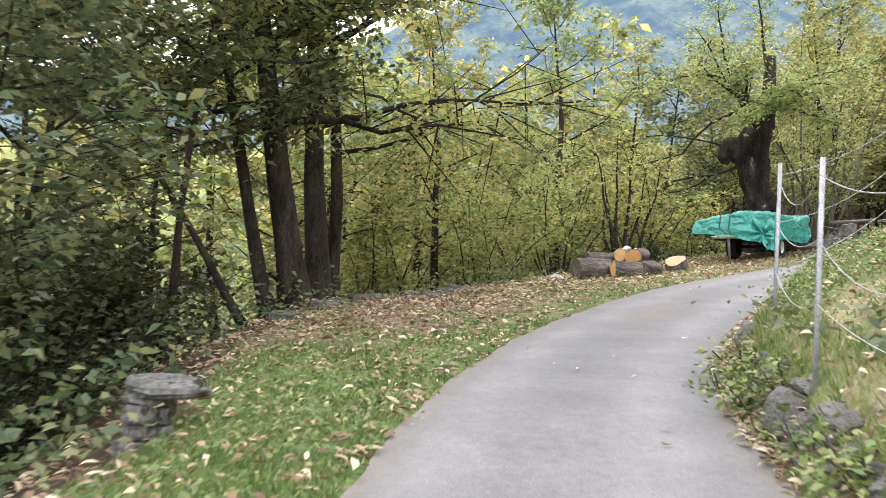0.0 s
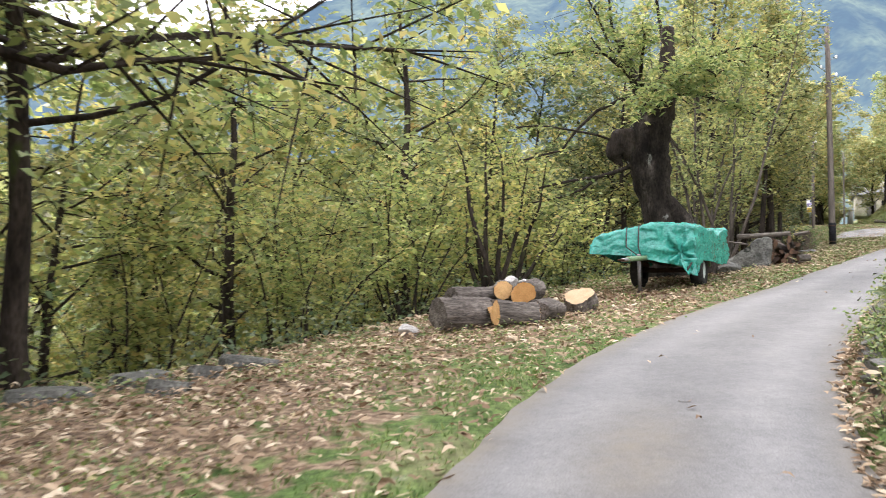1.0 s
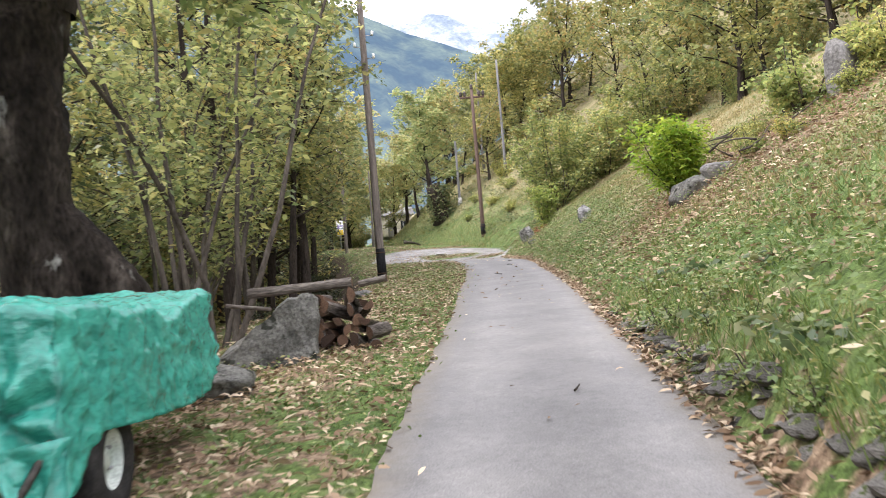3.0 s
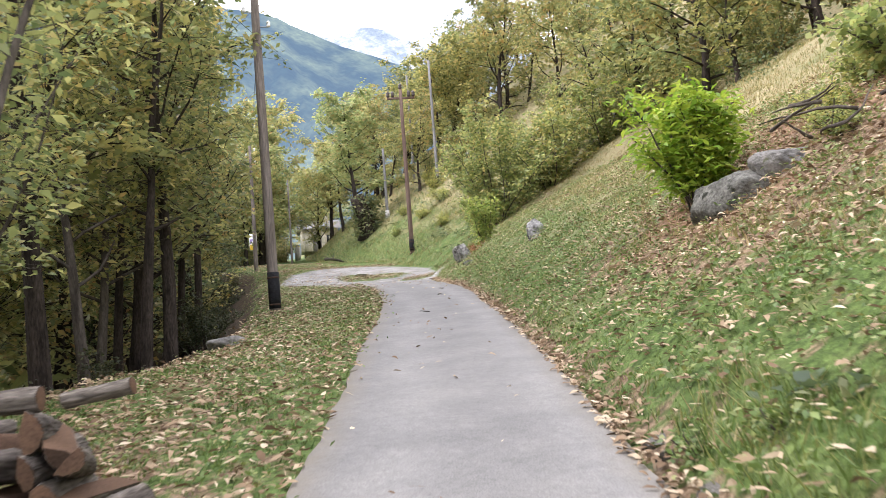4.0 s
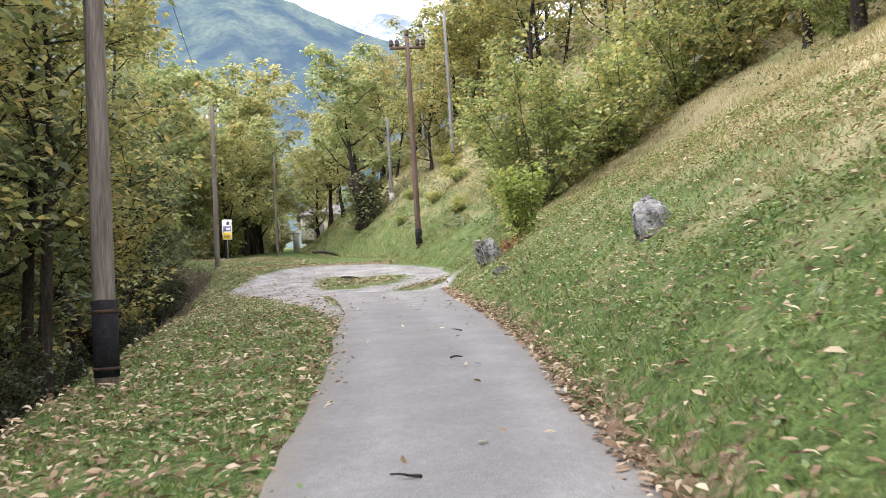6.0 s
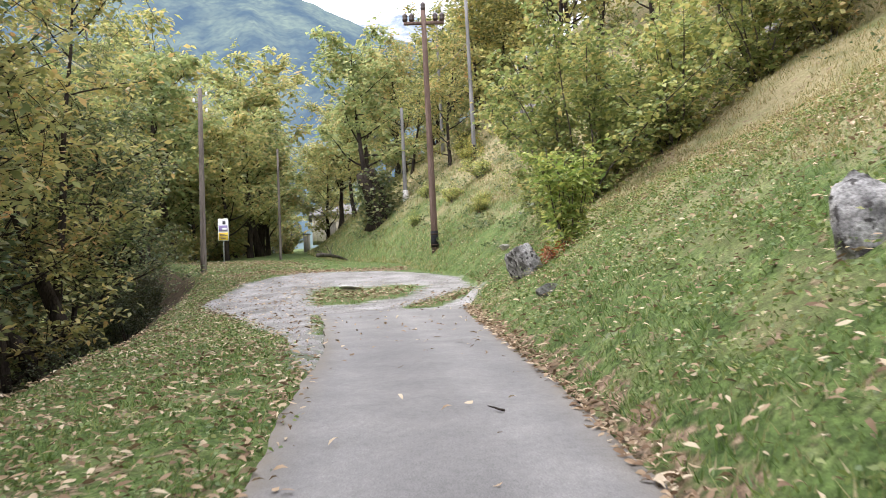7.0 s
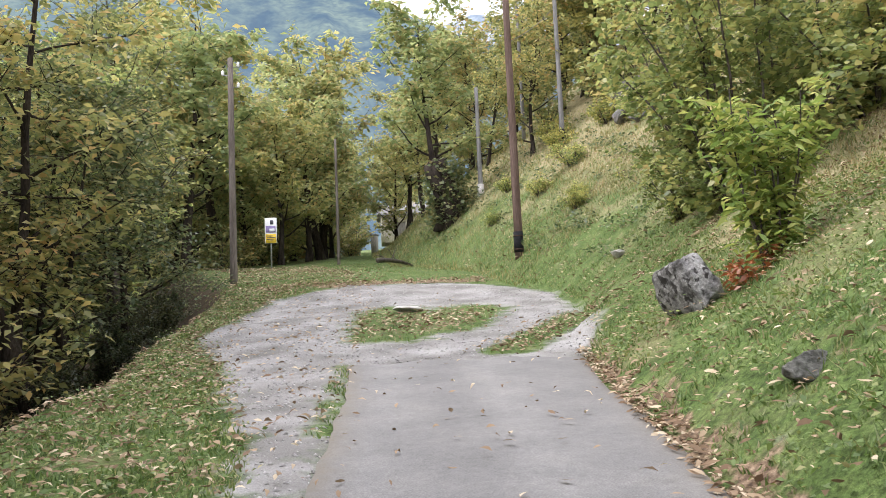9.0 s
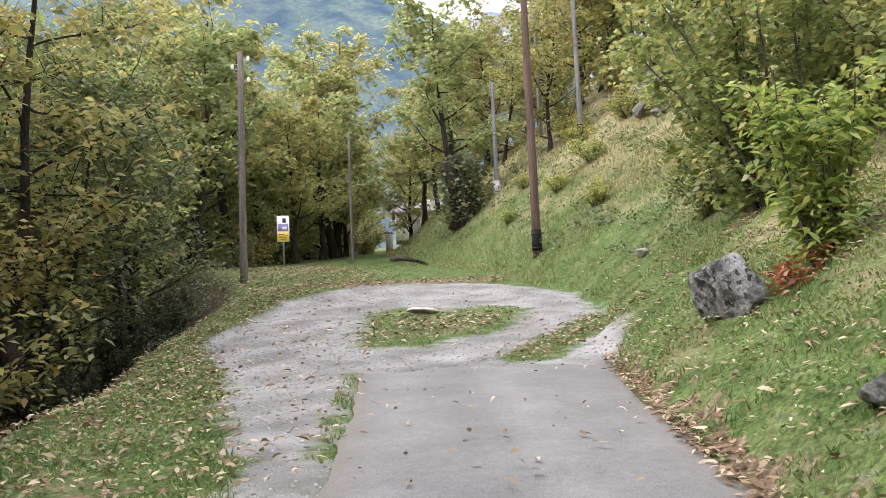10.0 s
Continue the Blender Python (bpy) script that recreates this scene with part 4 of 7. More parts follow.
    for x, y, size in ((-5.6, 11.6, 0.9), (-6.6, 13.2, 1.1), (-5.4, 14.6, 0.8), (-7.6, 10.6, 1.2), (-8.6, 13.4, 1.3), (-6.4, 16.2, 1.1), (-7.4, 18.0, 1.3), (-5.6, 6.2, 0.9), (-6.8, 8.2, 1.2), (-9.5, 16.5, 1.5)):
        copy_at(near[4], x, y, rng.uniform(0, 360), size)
    for x, y, turn, size in ((-5.8, 8.4, 20, 0.5), (-6.9, 11.6, 140, 0.55), (-8.4, 8.6, 200, 0.6)):
        copy_at(near[6], x, y, turn, size)
    for ob in near + far:
        if ob.name not in used:
            put(ob, 60, -25, 1.0)


woods()


def big_chestnuts():
    """The group of dark old trunks with long level boughs at the bend."""
    for x, y, h, r, lean, seed, mat in ((-2.42, 16.6, 15, 0.23, (-0.04, 0.0), 31, LEAF_SHRUB), (-2.3, 18.0, 14, 0.15, (-0.02, 0.02), 142, LEAF_SHRUB), (-2.52, 15.2, 13, 0.24, (-0.24, 0), 33, LEAF_SHRUB),
                                        (-2.95, 15.0, 11, 0.13, (-0.32, 0.02), 34, LEAF_WOOD), (-3.1, 14.5, 8.5, 0.075, (-0.72, -0.05), 35, LEAF_DARK), (-4.4, 13.4, 9, 0.08, (-0.05, 0.02), 30, LEAF_DARK)):
        t = plant("old_chestnut_tree", broadleaf(seed, h, r, 0.3 if r > 0.14 else 0.45, 22, 0.36, 16, 20, 0.19, lean, 0.05, 0.25, 0.3), BARK, mat,
                  "old chestnut tree with a dark trunk and long level boughs", "tree", "old trees at the bend", split=True)
        t.matrix_world = stand(x, y, 0, 1.0, 0.1)


big_chestnuts()


def leaning_trunks():
    """Thick dark trunks that lean out from below the brow of the verge."""
    for x, y, seed, h, r, lean in ((31.9, 54.9, 38, 9.5, 0.24, (-0.8, 0.5)), (32.9, 56.2, 39, 10, 0.26, (-0.35, 0.2)), (30.9, 54.4, 40, 8.5, 0.22, (-1.1, 0.5))):
        ob = plant("leaning_chestnut", broadleaf(seed, h, r, 0.4, 16, 0.32, 12, 16, 0.2, lean, 0.1, 0.3), BARK, LEAF_WOOD, "leaning chestnut with a thick dark trunk below the verge", "tree", "leaning trees below the verge")
        ob.matrix_world = stand(x, y, 0, 1.0, 0.3)


leaning_trunks()


def pollard():
    rng = np.random.default_rng(77)
    ob = thing("pollard_chestnut", "gnarled pollarded chestnut with a thick leaning trunk and leafy shoots", "tree", m=stand(9.9, 25.85, 0, 1, 0.1))
    wood, crown, fines = Soup(), Soup(), Soup()
    pts = np.array([(0.15, -0.05, -0.5), (0.1, -0.03, 0.35), (0.04, -0.02, 1.1), (-0.02, 0.0, 1.7), (-0.22, 0.08, 2.5), (-0.31, 0.11, 3.2), (-0.22, 0.08, 3.85), (-0.1, 0.03, 4.4), (0.08, -0.03, 5.0)])
    gnarled(wood, pts, [0.95, 0.66, 0.44, 0.37, 0.46, 0.57, 0.52, 0.40, 0.24], 3)
    gnarled(wood, [(0.0, -0.05, 2.1), (0.36, -0.2, 1.45), (0.72, -0.38, 0.75), (1.15, -0.6, -0.3)], [0.2, 0.33, 0.36, 0.3], 6, 14, 24)
    burl, upper, fork = Soup(), Soup(), Soup()
    gnarled(burl, [(-0.5, 0.2, 3.25), (-0.72, 0.27, 3.45), (-0.9, 0.33, 3.5), (-1.03, 0.37, 3.38), (-1.06, 0.38, 3.15), (-1.0, 0.36, 2.98)], [0.34, 0.36, 0.34, 0.30, 0.22, 0.06], 8, 30, 40, 1.3)
    for k in range(16):
        a = rng.uniform(0, 6.28)
        shoot = limb(rng, (-0.95 + 0.25 * math.cos(a), 0.33 + 0.1 * math.sin(a), 3.35 + 0.25 * math.sin(a)), (math.cos(a) - 0.4, rng.uniform(-0.8, 0.3), math.sin(a) + 0.3), rng.uniform(0.15, 0.5), 4, 0.25)
        part("shoot", tube(Soup(), shoot, np.linspace(0.012, 0.004, 5), 4, False), BARK, ob)
    gnarled(upper, [(0.02, 0.0, 4.1), (0.12, -0.04, 4.9), (0.1, -0.05, 6.4)], [0.3, 0.24, 0.15], 5, 16, 24)
    gnarled(fork, [(-0.35, 0.1, 4.0), (-0.5, 0.2, 4.7), (-0.9, 0.5, 6.2)], [0.24, 0.15, 0.09], 9, 12, 22)
    swept = [[(-0.4, 0.15, 4.65), (-0.95, 0.35, 4.6), (-1.52, 0.53, 4.27), (-2.0, 0.64, 3.75), (-2.4, 0.72, 3.3), (-2.95, 0.82, 3.08), (-3.7, 0.9, 2.9)],
             [(-0.6, 0.2, 2.95), (-1.05, 0.38, 2.76), (-1.5, 0.5, 2.62), (-2.1, 0.67, 2.54), (-2.9, 0.82, 2.36), (-3.6, 0.95, 2.0)],
             [(-0.95, 0.36, 3.5), (-1.5, 0.5, 3.72), (-2.1, 0.67, 3.8), (-2.9, 0.82, 3.92), (-3.7, 1.0, 3.8)],
             [(-1.5, 0.5, 2.62), (-1.9, 0.5, 2.3), (-2.5, 0.5, 2.0), (-3.2, 0.4, 1.85)]]
    for b, r in zip(swept, (0.055, 0.06, 0.035, 0.04)):
        b = np.array(b) + rng.normal(0, 0.025, (len(b), 3))
        part("bough", tube(Soup(), b, np.linspace(r, 0.018, len(b)), 7, False), BARK, ob)
        foliage(rng, crown, b, 7, 0.7, 12, 0.17, fines, 0.008, width=0.38, start=0.55)
    boughs = [((-0.3, -0.2, 4.5), (-0.6, -1, 0.15), 2.0, -0.6), ((0.1, -0.2, 4.6), (0.3, -1, 0.2), 1.7, -0.7), ((-0.4, -0.1, 4.8), (-1, -0.6, 0.3), 2.4, -0.5), ((0.2, -0.1, 4.9), (0.8, -0.8, 0.3), 2.0, -0.6), ((0.2, -0.1, 4.7), (0.6, -0.8, 0.1), 2.2, -0.8), ((-0.2, -0.3, 4.6), (-0.1, -1, 0.2), 1.8, -0.7), ((0.1, -0.05, 5.2), (0.7, -0.6, 0.5), 2.8, 0.0), ((0.1, 0, 5.6), (-0.2, 0.3, 1), 3.4, 0.2), ((-0.6, 0.3, 5.2), (-0.7, 0.2, 0.8), 3.2, 0.1), ((0.1, 0, 4.9), (0.9, 0.3, 0.6), 2.8, 0.1),
              ((-0.5, 0.2, 4.9), (-0.4, -0.9, 0.7), 2.8, -0.2), ((-0.7, 0.4, 5.6), (-0.9, 0.8, 0.6), 3.2, 0.0), ((0.1, -0.1, 5.0), (0.2, -1.0, 0.25), 2.2, -0.3), ((-0.6, 0.2, 5.0), (-1, -0.4, 0.5), 3.0, -0.2)]
    for start, way, long, lift in boughs:
        b = limb(rng, start, way, long, 7, 0.13, lift)
        part("bough", tube(Soup(), b, np.linspace(0.06, 0.012, 8), 6, False), BARK, ob)
        foliage(rng, crown, b, 20, long * 0.34, 20, 0.18, fines, 0.01, width=0.36)
    part("fork", fork, BARK, ob)
    part("trunk", wood, BARK_LICHEN, ob, "dark trunk mottled with pale lichen")
    part("burl", burl, BARK, ob, "dark knotted burl")
    part("upper_stem", upper, BARK, ob)
    part("twig_growth", fines, BARK, ob)["kind"] = "stuff"
    part("crown", crown, LEAF_SHRUB, ob, smooth=False)["kind"] = "stuff"


pollard()


# ---------------------------------------------------------------- shrubs and trees of the hillside
def hillside():
    big = plant("hazel_shrub", bush(41, 5.6, 20, 0.45, 27, 27, 0.17, 0.65, 0.035, -0.3, 0.03), BARK_GREY, LEAF_SHRUB, "large rounded hazel shrub with dense yellow-green leaves on the bank", "bush", "shrubs on the hillside")
    big.matrix_world = stand(42.2, 46.2, 0, 1)
    less = plant("hazel_shrub", bush(42, 4.8, 14, 0.5, 20, 18, 0.21, 0.65, 0.035, -0.3, 0.04), BARK_GREY, LEAF_SHRUB, "rounded hazel shrub with yellow-green leaves on the hillside", "bush", "shrubs on the hillside")
    less.matrix_world = stand(44.6, 44.6, 0, 1)
    rng = np.random.default_rng(9)
    for x, y, size in ((47.5, 43.2, 0.9), (50.5, 41.0, 0.55), (46.5, 47.5, 0.85), (52.5, 44.0, 0.65), (45.5, 37.0, 0.45), (49.0, 47.0, 0.8), (44.0, 48.6, 0.5)):
        copy_at(less, x, y, rng.uniform(0, 360), size)
    stool = plant("hazel_bush", bush(43, 3.6, 8, 0.55, 12, 12, 0.13, 0.6, 0.075, -0.05, 0.45), BARK, LEAF_HAZEL, "old hazel stool with dark fanning stems behind the logs", "bush", "woodland bushes")
    stool.matrix_world = stand(5.0, 23.1, 0, 1)
    oak = plant("hill_tree", broadleaf(51, 10, 0.15, 0.12, 18, 0.36, 12, 13, 0.33, fine=False), BARK, LEAF_AUTUMN, "hillside tree with thinning olive autumn leaves", "tree", "trees on the hillside")
    oak2 = plant("hill_tree", broadleaf(52, 9, 0.14, 0.12, 17, 0.36, 12, 13, 0.33, (0.25, 0.0), fine=False), BARK, LEAF_WOOD, "leaning hillside tree with yellow-green leaves", "tree", "trees on the hillside")
    first = {0: True, 1: True}
    spots = [(s + rng.uniform(-1.5, 1.5), d + rng.uniform(-1.3, 1.3)) for s in np.arange(32, 120, 3.6) for d in (14.5, 18.5, 24, 31) if rng.random() < (0.85 if d < 20 else 0.5)]
    spots += [(s + rng.uniform(-1.5, 1.5), d + rng.uniform(-1, 1)) for s in np.arange(82, 120, 4.5) for d in (9.5, 13) if rng.random() < 0.6]
    for s, d in spots:
        x, y = (float(v) for v in lane_point(s, d))
        k, size, turn = int(rng.integers(2)), rng.uniform(0.7, 1.15), rng.uniform(0, 360)
        if first[k]:
            first[k] = False
            (oak, oak2)[k].matrix_world = stand(x, y, turn, 1)
        else:
            copy_at((oak, oak2)[k], x, y, turn, size)
    low = plant("hazel_shrub", bush(47, 4.2, 10, 0.5, 12, 11, 0.30, 0.65, 0.03, -0.3, 0.04), BARK_GREY, LEAF_AUTUMN, "olive and brown thicket shrub under the hillside trees", "bush", "shrubs on the hillside")
    low.matrix_world = stand(47.9, 41.2, 0, 0.7)
    # thicket under the trees at the upper edge of the meadow
    for s in np.arange(40, 92, 2.1):
        s, edge = s + rng.uniform(-0.8, 0.8), float(table(s, (40, 14.5), (50, 14), (59, 12.8), (65, 11.5), (75, 11), (95, 10)))
        x, y = (float(v) for v in lane_point(s, edge + rng.uniform(0.6, 5.5)))
        copy_at(low, x, y, rng.uniform(0, 360), rng.uniform(0.4, 0.75))
    laurel = plant("laurel_shrub", bush(61, 1.75, 24, 0.12, 15, 16, 0.15, 0.34, 0.018, -0.1, 0.3, 0.125), BARK_GREY, LEAF_BRIGHT, "bright green long-leaved shrub growing beside a boulder", "bush")
    laurel.matrix_world = stand(21.88, 26.36, 0, 1)
    sprout = plant("chestnut_sprout", bush(62, 2.35, 11, 0.10, 16, 14, 0.17, 0.36, 0.016, 0.0, 0.06, 0.10), BARK_GREY, LEAF_SPROUT, "young yellow-green chestnut sprouts above a rock", "bush")
    sprout.matrix_world = stand(37.3, 42.95, 0, 1)
    # the tree with an ivy-grown stump on the spur, and the wood round the house
    rng = np.random.default_rng(12)
    tall = plant("spur_tree", broadleaf(53, 11, 0.2, 0.3, 18, 0.30, 12, 15, 0.37, (-0.2, 0.14), fine=False), BARK, LEAF_FAR, "tall tree on the spur with an airy yellow-green crown", "tree", "trees round the hut")
    tall.matrix_world = stand(55.0, 69.9, 0, 1)
    round_tree = plant("walnut_tree", broadleaf(54, 10, 0.18, 0.1, 22, 0.42, 13, 17, 0.36, (0, 0), 0.3, 0.5, fine=False), BARK, LEAF_FAR, "broad round-crowned tree with dense yellow-green leaves", "tree", "trees round the hut")
    round_tree.matrix_world = stand(47.5, 84.5, 0, 1)
    for x, y, size in ((51.5, 90.0, 1.1), (56.5, 93.0, 0.9), (62.0, 98.0, 1.0), (67.0, 106.5, 1.1), (70.5, 117.0, 1.3), (63.0, 108.0, 1.2), (41.5, 79.0, 1.2), (54, 100, 1.2), (90.5, 116.5, 1.0), (94, 128, 1.3), (78, 122, 1.2), (70.0, 94.5, 0.9)):
        copy_at(round_tree, x, y, rng.uniform(0, 360), size)
    for x, y, size in ((53.0, 83.5, 0.95), (57.0, 87.0, 1.1), (62.0, 93.5, 1.15), (66, 98.5, 1.1), (72.0, 108.0, 1.1)):
        copy_at(round_tree, x, y, rng.uniform(0, 360), size)
    for x, y, size in ((60.5, 91.0, 1.45), (63.0, 95.0, 1.5), (62.5, 79.5, 1.0), (44.5, 78.0, 1.25), (48.7, 82.2, 1.4), (53.2, 87.8, 1.1), (51.0, 83.5, 0.7), (59.6, 93.5, 1.0), (55.5, 88.5, 0.75), (66.5, 103.0, 1.1), (72.5, 112.0, 1.25), (62, 101, 1.2), (86.0, 126.0, 1.2), (92, 122, 1.2),
                       (66.5, 88.0, 1.0), (64.0, 83.0, 0.8), (78.0, 95.0, 1.0), (72.0, 90.0, 0.9), (70, 120, 1.4), (80, 130, 1.4), (60, 112, 1.4)):
        copy_at(tall, x, y, rng.uniform(0, 360), size)
    for x, y, size in ((49.5, 81.5, 0.7), (52.0, 85.0, 0.8), (54.5, 88.0, 0.8), (57.0, 91.0, 0.85), (59.5, 94.0, 0.9), (62.5, 98.5, 0.9), (47.0, 79.5, 0.6), (65.5, 103.0, 1.0), (68.0, 104.5, 1.0), (70.5, 108.5, 1.1), (73.5, 113.0, 1.2), (77, 117.5, 1.2), (80.5, 121.0, 1.3), (85, 124, 1.3), (89, 120, 1.2), (70.2, 101.8, 0.8), (76.0, 110.2, 0.9), (81.2, 118.8, 1.0)):
        copy_at(low, x, y, rng.uniform(0, 360), size)
    ivy, crown = Soup(), Soup()
    r2 = np.random.default_rng(14)
    tube(ivy, limb(r2, (0, 0, -0.4), (0, 0, 1), 3.6, 6, 0.08), np.linspace(0.72, 0.6, 7), 12, True, 0.08, r2)
    p = r2.normal(0, 1, (2600, 3)) * (0.62, 0.62, 0) * r2.uniform(0.6, 1.25, (2600, 1)) + np.c_[np.zeros((2600, 2)), r2.uniform(0.0, 3.1, 2600)]
    leaves_at(crown, p, 0.24, r2, 0.8)
    stump = plant("ivy_stump", (ivy, crown, Soup(), []), BARK, LEAF_DARK, "broken tree stump overgrown with dark ivy", "tree stump")
    stump.matrix_world = stand(54.2, 68.8, 0, 1)
    coppice = plant("ash_coppice", bush(63, 8.0, 9, 0.26, 22, 18, 0.17, 0.45, 0.055, 0.12, 0.28, 0.16), BARK_GREY, LEAF_WOOD, "clump of slim grey ash stems with green leaves", "tree", "ash clumps beside the lane")
    coppice.matrix_world = stand(12.9, 29.0, 0, 1)
    for x, y, size in ((13.9, 32.0, 0.75),):
        copy_at(coppice, x, y, rng.uniform(0, 360), size)
    crest = plant("hazel_bush", bush(64, 1.5, 10, 0.6, 12, 12, 0.13), BARK_GREY, LEAF_HAZEL, "small yellow-green bush growing over the rock outcrop", "bush", "shrubs on the hillside")
    crest.matrix_world = stand(22.3, 23.9, 0, 0.9)
    for x, y, size in ((22.9, 24.4, 0.6), (22.0, 22.2, 0.7), (22.6, 22.7, 0.9), (21.2, 22.6, 0.35), (20.9, 24.3, 0.3), (21.6, 24.6, 0.35), (20.2, 23.3, 0.3), (52.5, 59.2, 0.8), (51.2, 59.8, 0.6), (48.7, 55.8, 0.55), (49.4, 56.3, 0.45), (53.9, 49.9, 0.9), (55.5, 62.5, 0.8), (50.5, 53.0, 0.5), (54.6, 57.6, 0.9), (56.0, 60.0, 1.0), (53.2, 63.5, 0.6), (51.0, 62.3, 0.5), (57.5, 64.5, 1.0), (55.2, 54.6, 1.0)):
        copy_at(crest, x, y, rng.uniform(0, 360), size)
    rust = plant("rust_sprig", bush(65, 0.7, 6, 0.6, 6, 9, 0.15, 0.4, 0.01), BARK_GREY, LEAF_RED, "small sprig of rust-red leaves above the boulder", "shrub")
    rust.matrix_world = stand(36.95, 42.98, 0, 0.8)


hillside()

# ---------------------------------------------------------------- poles and sign
def bar(soup, a, b, r, sides=8):
    return tube(soup, [a, b], [r, r], sides)


def box(soup, centre, half, turn=0.0):
    """A box with slightly bevelled edges, turned about the upright."""
    hx, hy, hz = half
    c = min(half) * 0.18
    ring = [(hx - c, hy), (hx, hy - c), (hx, -hy + c), (hx - c, -hy), (-hx + c, -hy), (-hx, -hy + c), (-hx, hy - c), (-hx + c, hy)][::-1]
    verts = []
    for z, k in ((-hz, c), (-hz + c, 0), (hz - c, 0), (hz, c)):
        for x, y in ring:
            verts.append((x - math.copysign(k, x) * (abs(x) > c), y - math.copysign(k, y) * (abs(y) > c), z))
    v = np.array(verts)
    a = radians(turn)
    v[:, :2] = v[:, :2] @ np.array([[math.cos(a), math.sin(a)], [-math.sin(a), math.cos(a)]])
    quads = [(8 * i + j, 8 * i + (j + 1) % 8, 8 * i + 8 + (j + 1) % 8, 8 * i + 8 + j) for i in range(3) for j in range(8)]
    quads += [(7, 6, 5, 4), (7, 4, 3, 0), (3, 2, 1, 0), (24, 27, 28, 31), (28, 29, 30, 31), (24, 25, 26, 27)]
    return soup.add(v + np.asarray(centre, float), quads)


def wooden_pole(x, y, height, r, material, label, lean=(0, 0), sleeve=0.0):
    ob = thing("utility_pole", label, "utility pole", "utility poles", stand(x, y))
    pts = np.array([(lean[0] * k * height, lean[1] * k * height, -0.6 + k * (height + 0.6)) for k in np.linspace(0, 1, 7)])
    part("shaft", tube(Soup(), pts, np.linspace(r * 1.15, r * 0.8, 7), 12), material, ob)
    if sleeve:
        s = Soup()
        pts = np.array([(lean[0] * z, lean[1] * z, z) for z in (0.12, sleeve * 0.5, sleeve)])
        tube(s, pts, r * 1.22, 14)
        part("sleeve", s, TAR, ob, "black protective sleeve")
        for z in (0.22, sleeve - 0.14):
            part("band", tube(Soup(), [(lean[0] * z, lean[1] * z, z - 0.02), (lean[0] * z, lean[1] * z, z + 0.02)], r * 1.3, 14), RUST, ob, "thin metal band")
    return ob


def insulator(ob, p, material, size=1.0):
    s = Soup()
    z = np.array([0, 0.03, 0.05, 0.08, 0.1, 0.13, 0.16]) * size
    tube(s, np.array([(p[0], p[1], p[2] + v) for v in z]), np.array([0.03, 0.045, 0.05, 0.035, 0.05, 0.04, 0.012]) * size, 10)
    part("insulator", s, material, ob, "glazed porcelain insulator")


POLE_1 = wooden_pole(24.4, 39.3, 9.9, 0.125, POLE_WOOD, "tall weathered wooden pole with a black sleeve at its foot", (-0.012, 0.004), 1.05)
for z, side in ((8.4, 1), (8.0, -1), (7.6, 1)):
    part("bracket", bar(Soup(), (-0.1, 0, z), (-0.1 + 0.25 * side, -0.18 * side, z), 0.015), STEEL, POLE_1)
    insulator(POLE_1, (-0.1 + 0.25 * side, -0.18 * side, z), PORCELAIN, 1.1)

POLE_2 = wooden_pole(47.2, 57.05, 10.2, 0.13, POLE_BROWN, "brown wooden pole with a crossarm of dark insulators", (0.0, 0.0), 0.8)
for z in (9.65,):
    part("crossarm", box(Soup(), (0, 0, z), (0.85, 0.06, 0.06), -42), POLE_BROWN, POLE_2)
for k in (-0.78, -0.5, 0.5, 0.78, 0.0):
    insulator(POLE_2, (k * math.cos(radians(-42)), k * math.sin(radians(-42)), 9.72 if k else 10.2), BROWN_PORCELAIN, 2.4)
POLE_3 = wooden_pole(56.8, 63.4, 9.5, 0.11, POLE_GREY, "slim grey pole on the steep bank")
POLE_4 = wooden_pole(60.5, 69.5, 9.0, 0.10, POLE_GREY, "slim grey pole among the hillside trees")
POLE_5 = wooden_pole(55.25, 67.5, 5.4, 0.11, POLE_GREY, "short grey pole with a pale concrete foot")
POLE_6 = wooden_pole(40.1, 63.1, 7.6, 0.11, POLE_WOOD, "weathered wooden pole at the edge of the wood")
POLE_7 = wooden_pole(52.5, 76.2, 7.0, 0.08, POLE_WOOD, "slim weathered pole standing in the wood")
part("foot", tube(Soup(), [(0, 0, -0.2), (0, 0, 0.55)], [0.2, 0.16], 10), PALE_ROCK, POLE_5, "pale concrete foot")
part("foot", tube(Soup(), [(0, 0, -0.2), (0, 0, 0.5)], [0.18, 0.15], 10), TAR, POLE_3, "black sleeve")
for z, side in ((7.3, 1), (7.0, -1), (6.6, 1)):
    part("bracket", bar(Soup(), (0, 0, z), (0.22 * side, -0.12 * side, z), 0.014), STEEL, POLE_6)
    insulator(POLE_6, (0.22 * side, -0.12 * side, z), PORCELAIN, 1.1)


def wire(name, a, b, sag, label, r=0.008):
    k = np.linspace(0, 1, 25)[:, None]
    pts = np.asarray(a, float) * (1 - k) + np.asarray(b, float) * k - np.c_[0 * k, 0 * k, sag * 4 * k * (1 - k)]
    return tagged(part(name, tube(Soup(), pts, r, 5), DARK_PAINT, None, smooth=True), label, "cable", "overhead cables")


G = lambda x, y: float(ground_z(x, y))  # noqa: E731
wire("overhead_cable", (47.2, 57.05, G(47.2, 57.05) + 7.2), (56.8, 63.4, G(56.8, 63.4) + 6.5), 0.2, "thin dark overhead cable between two poles", 0.012)
wire("overhead_cable", (24.4, 39.3, G(24.4, 39.3) + 8.4), (40.1, 63.1, G(40.1, 63.1) + 7.3), 0.5, "thin dark overhead cable along the wood")
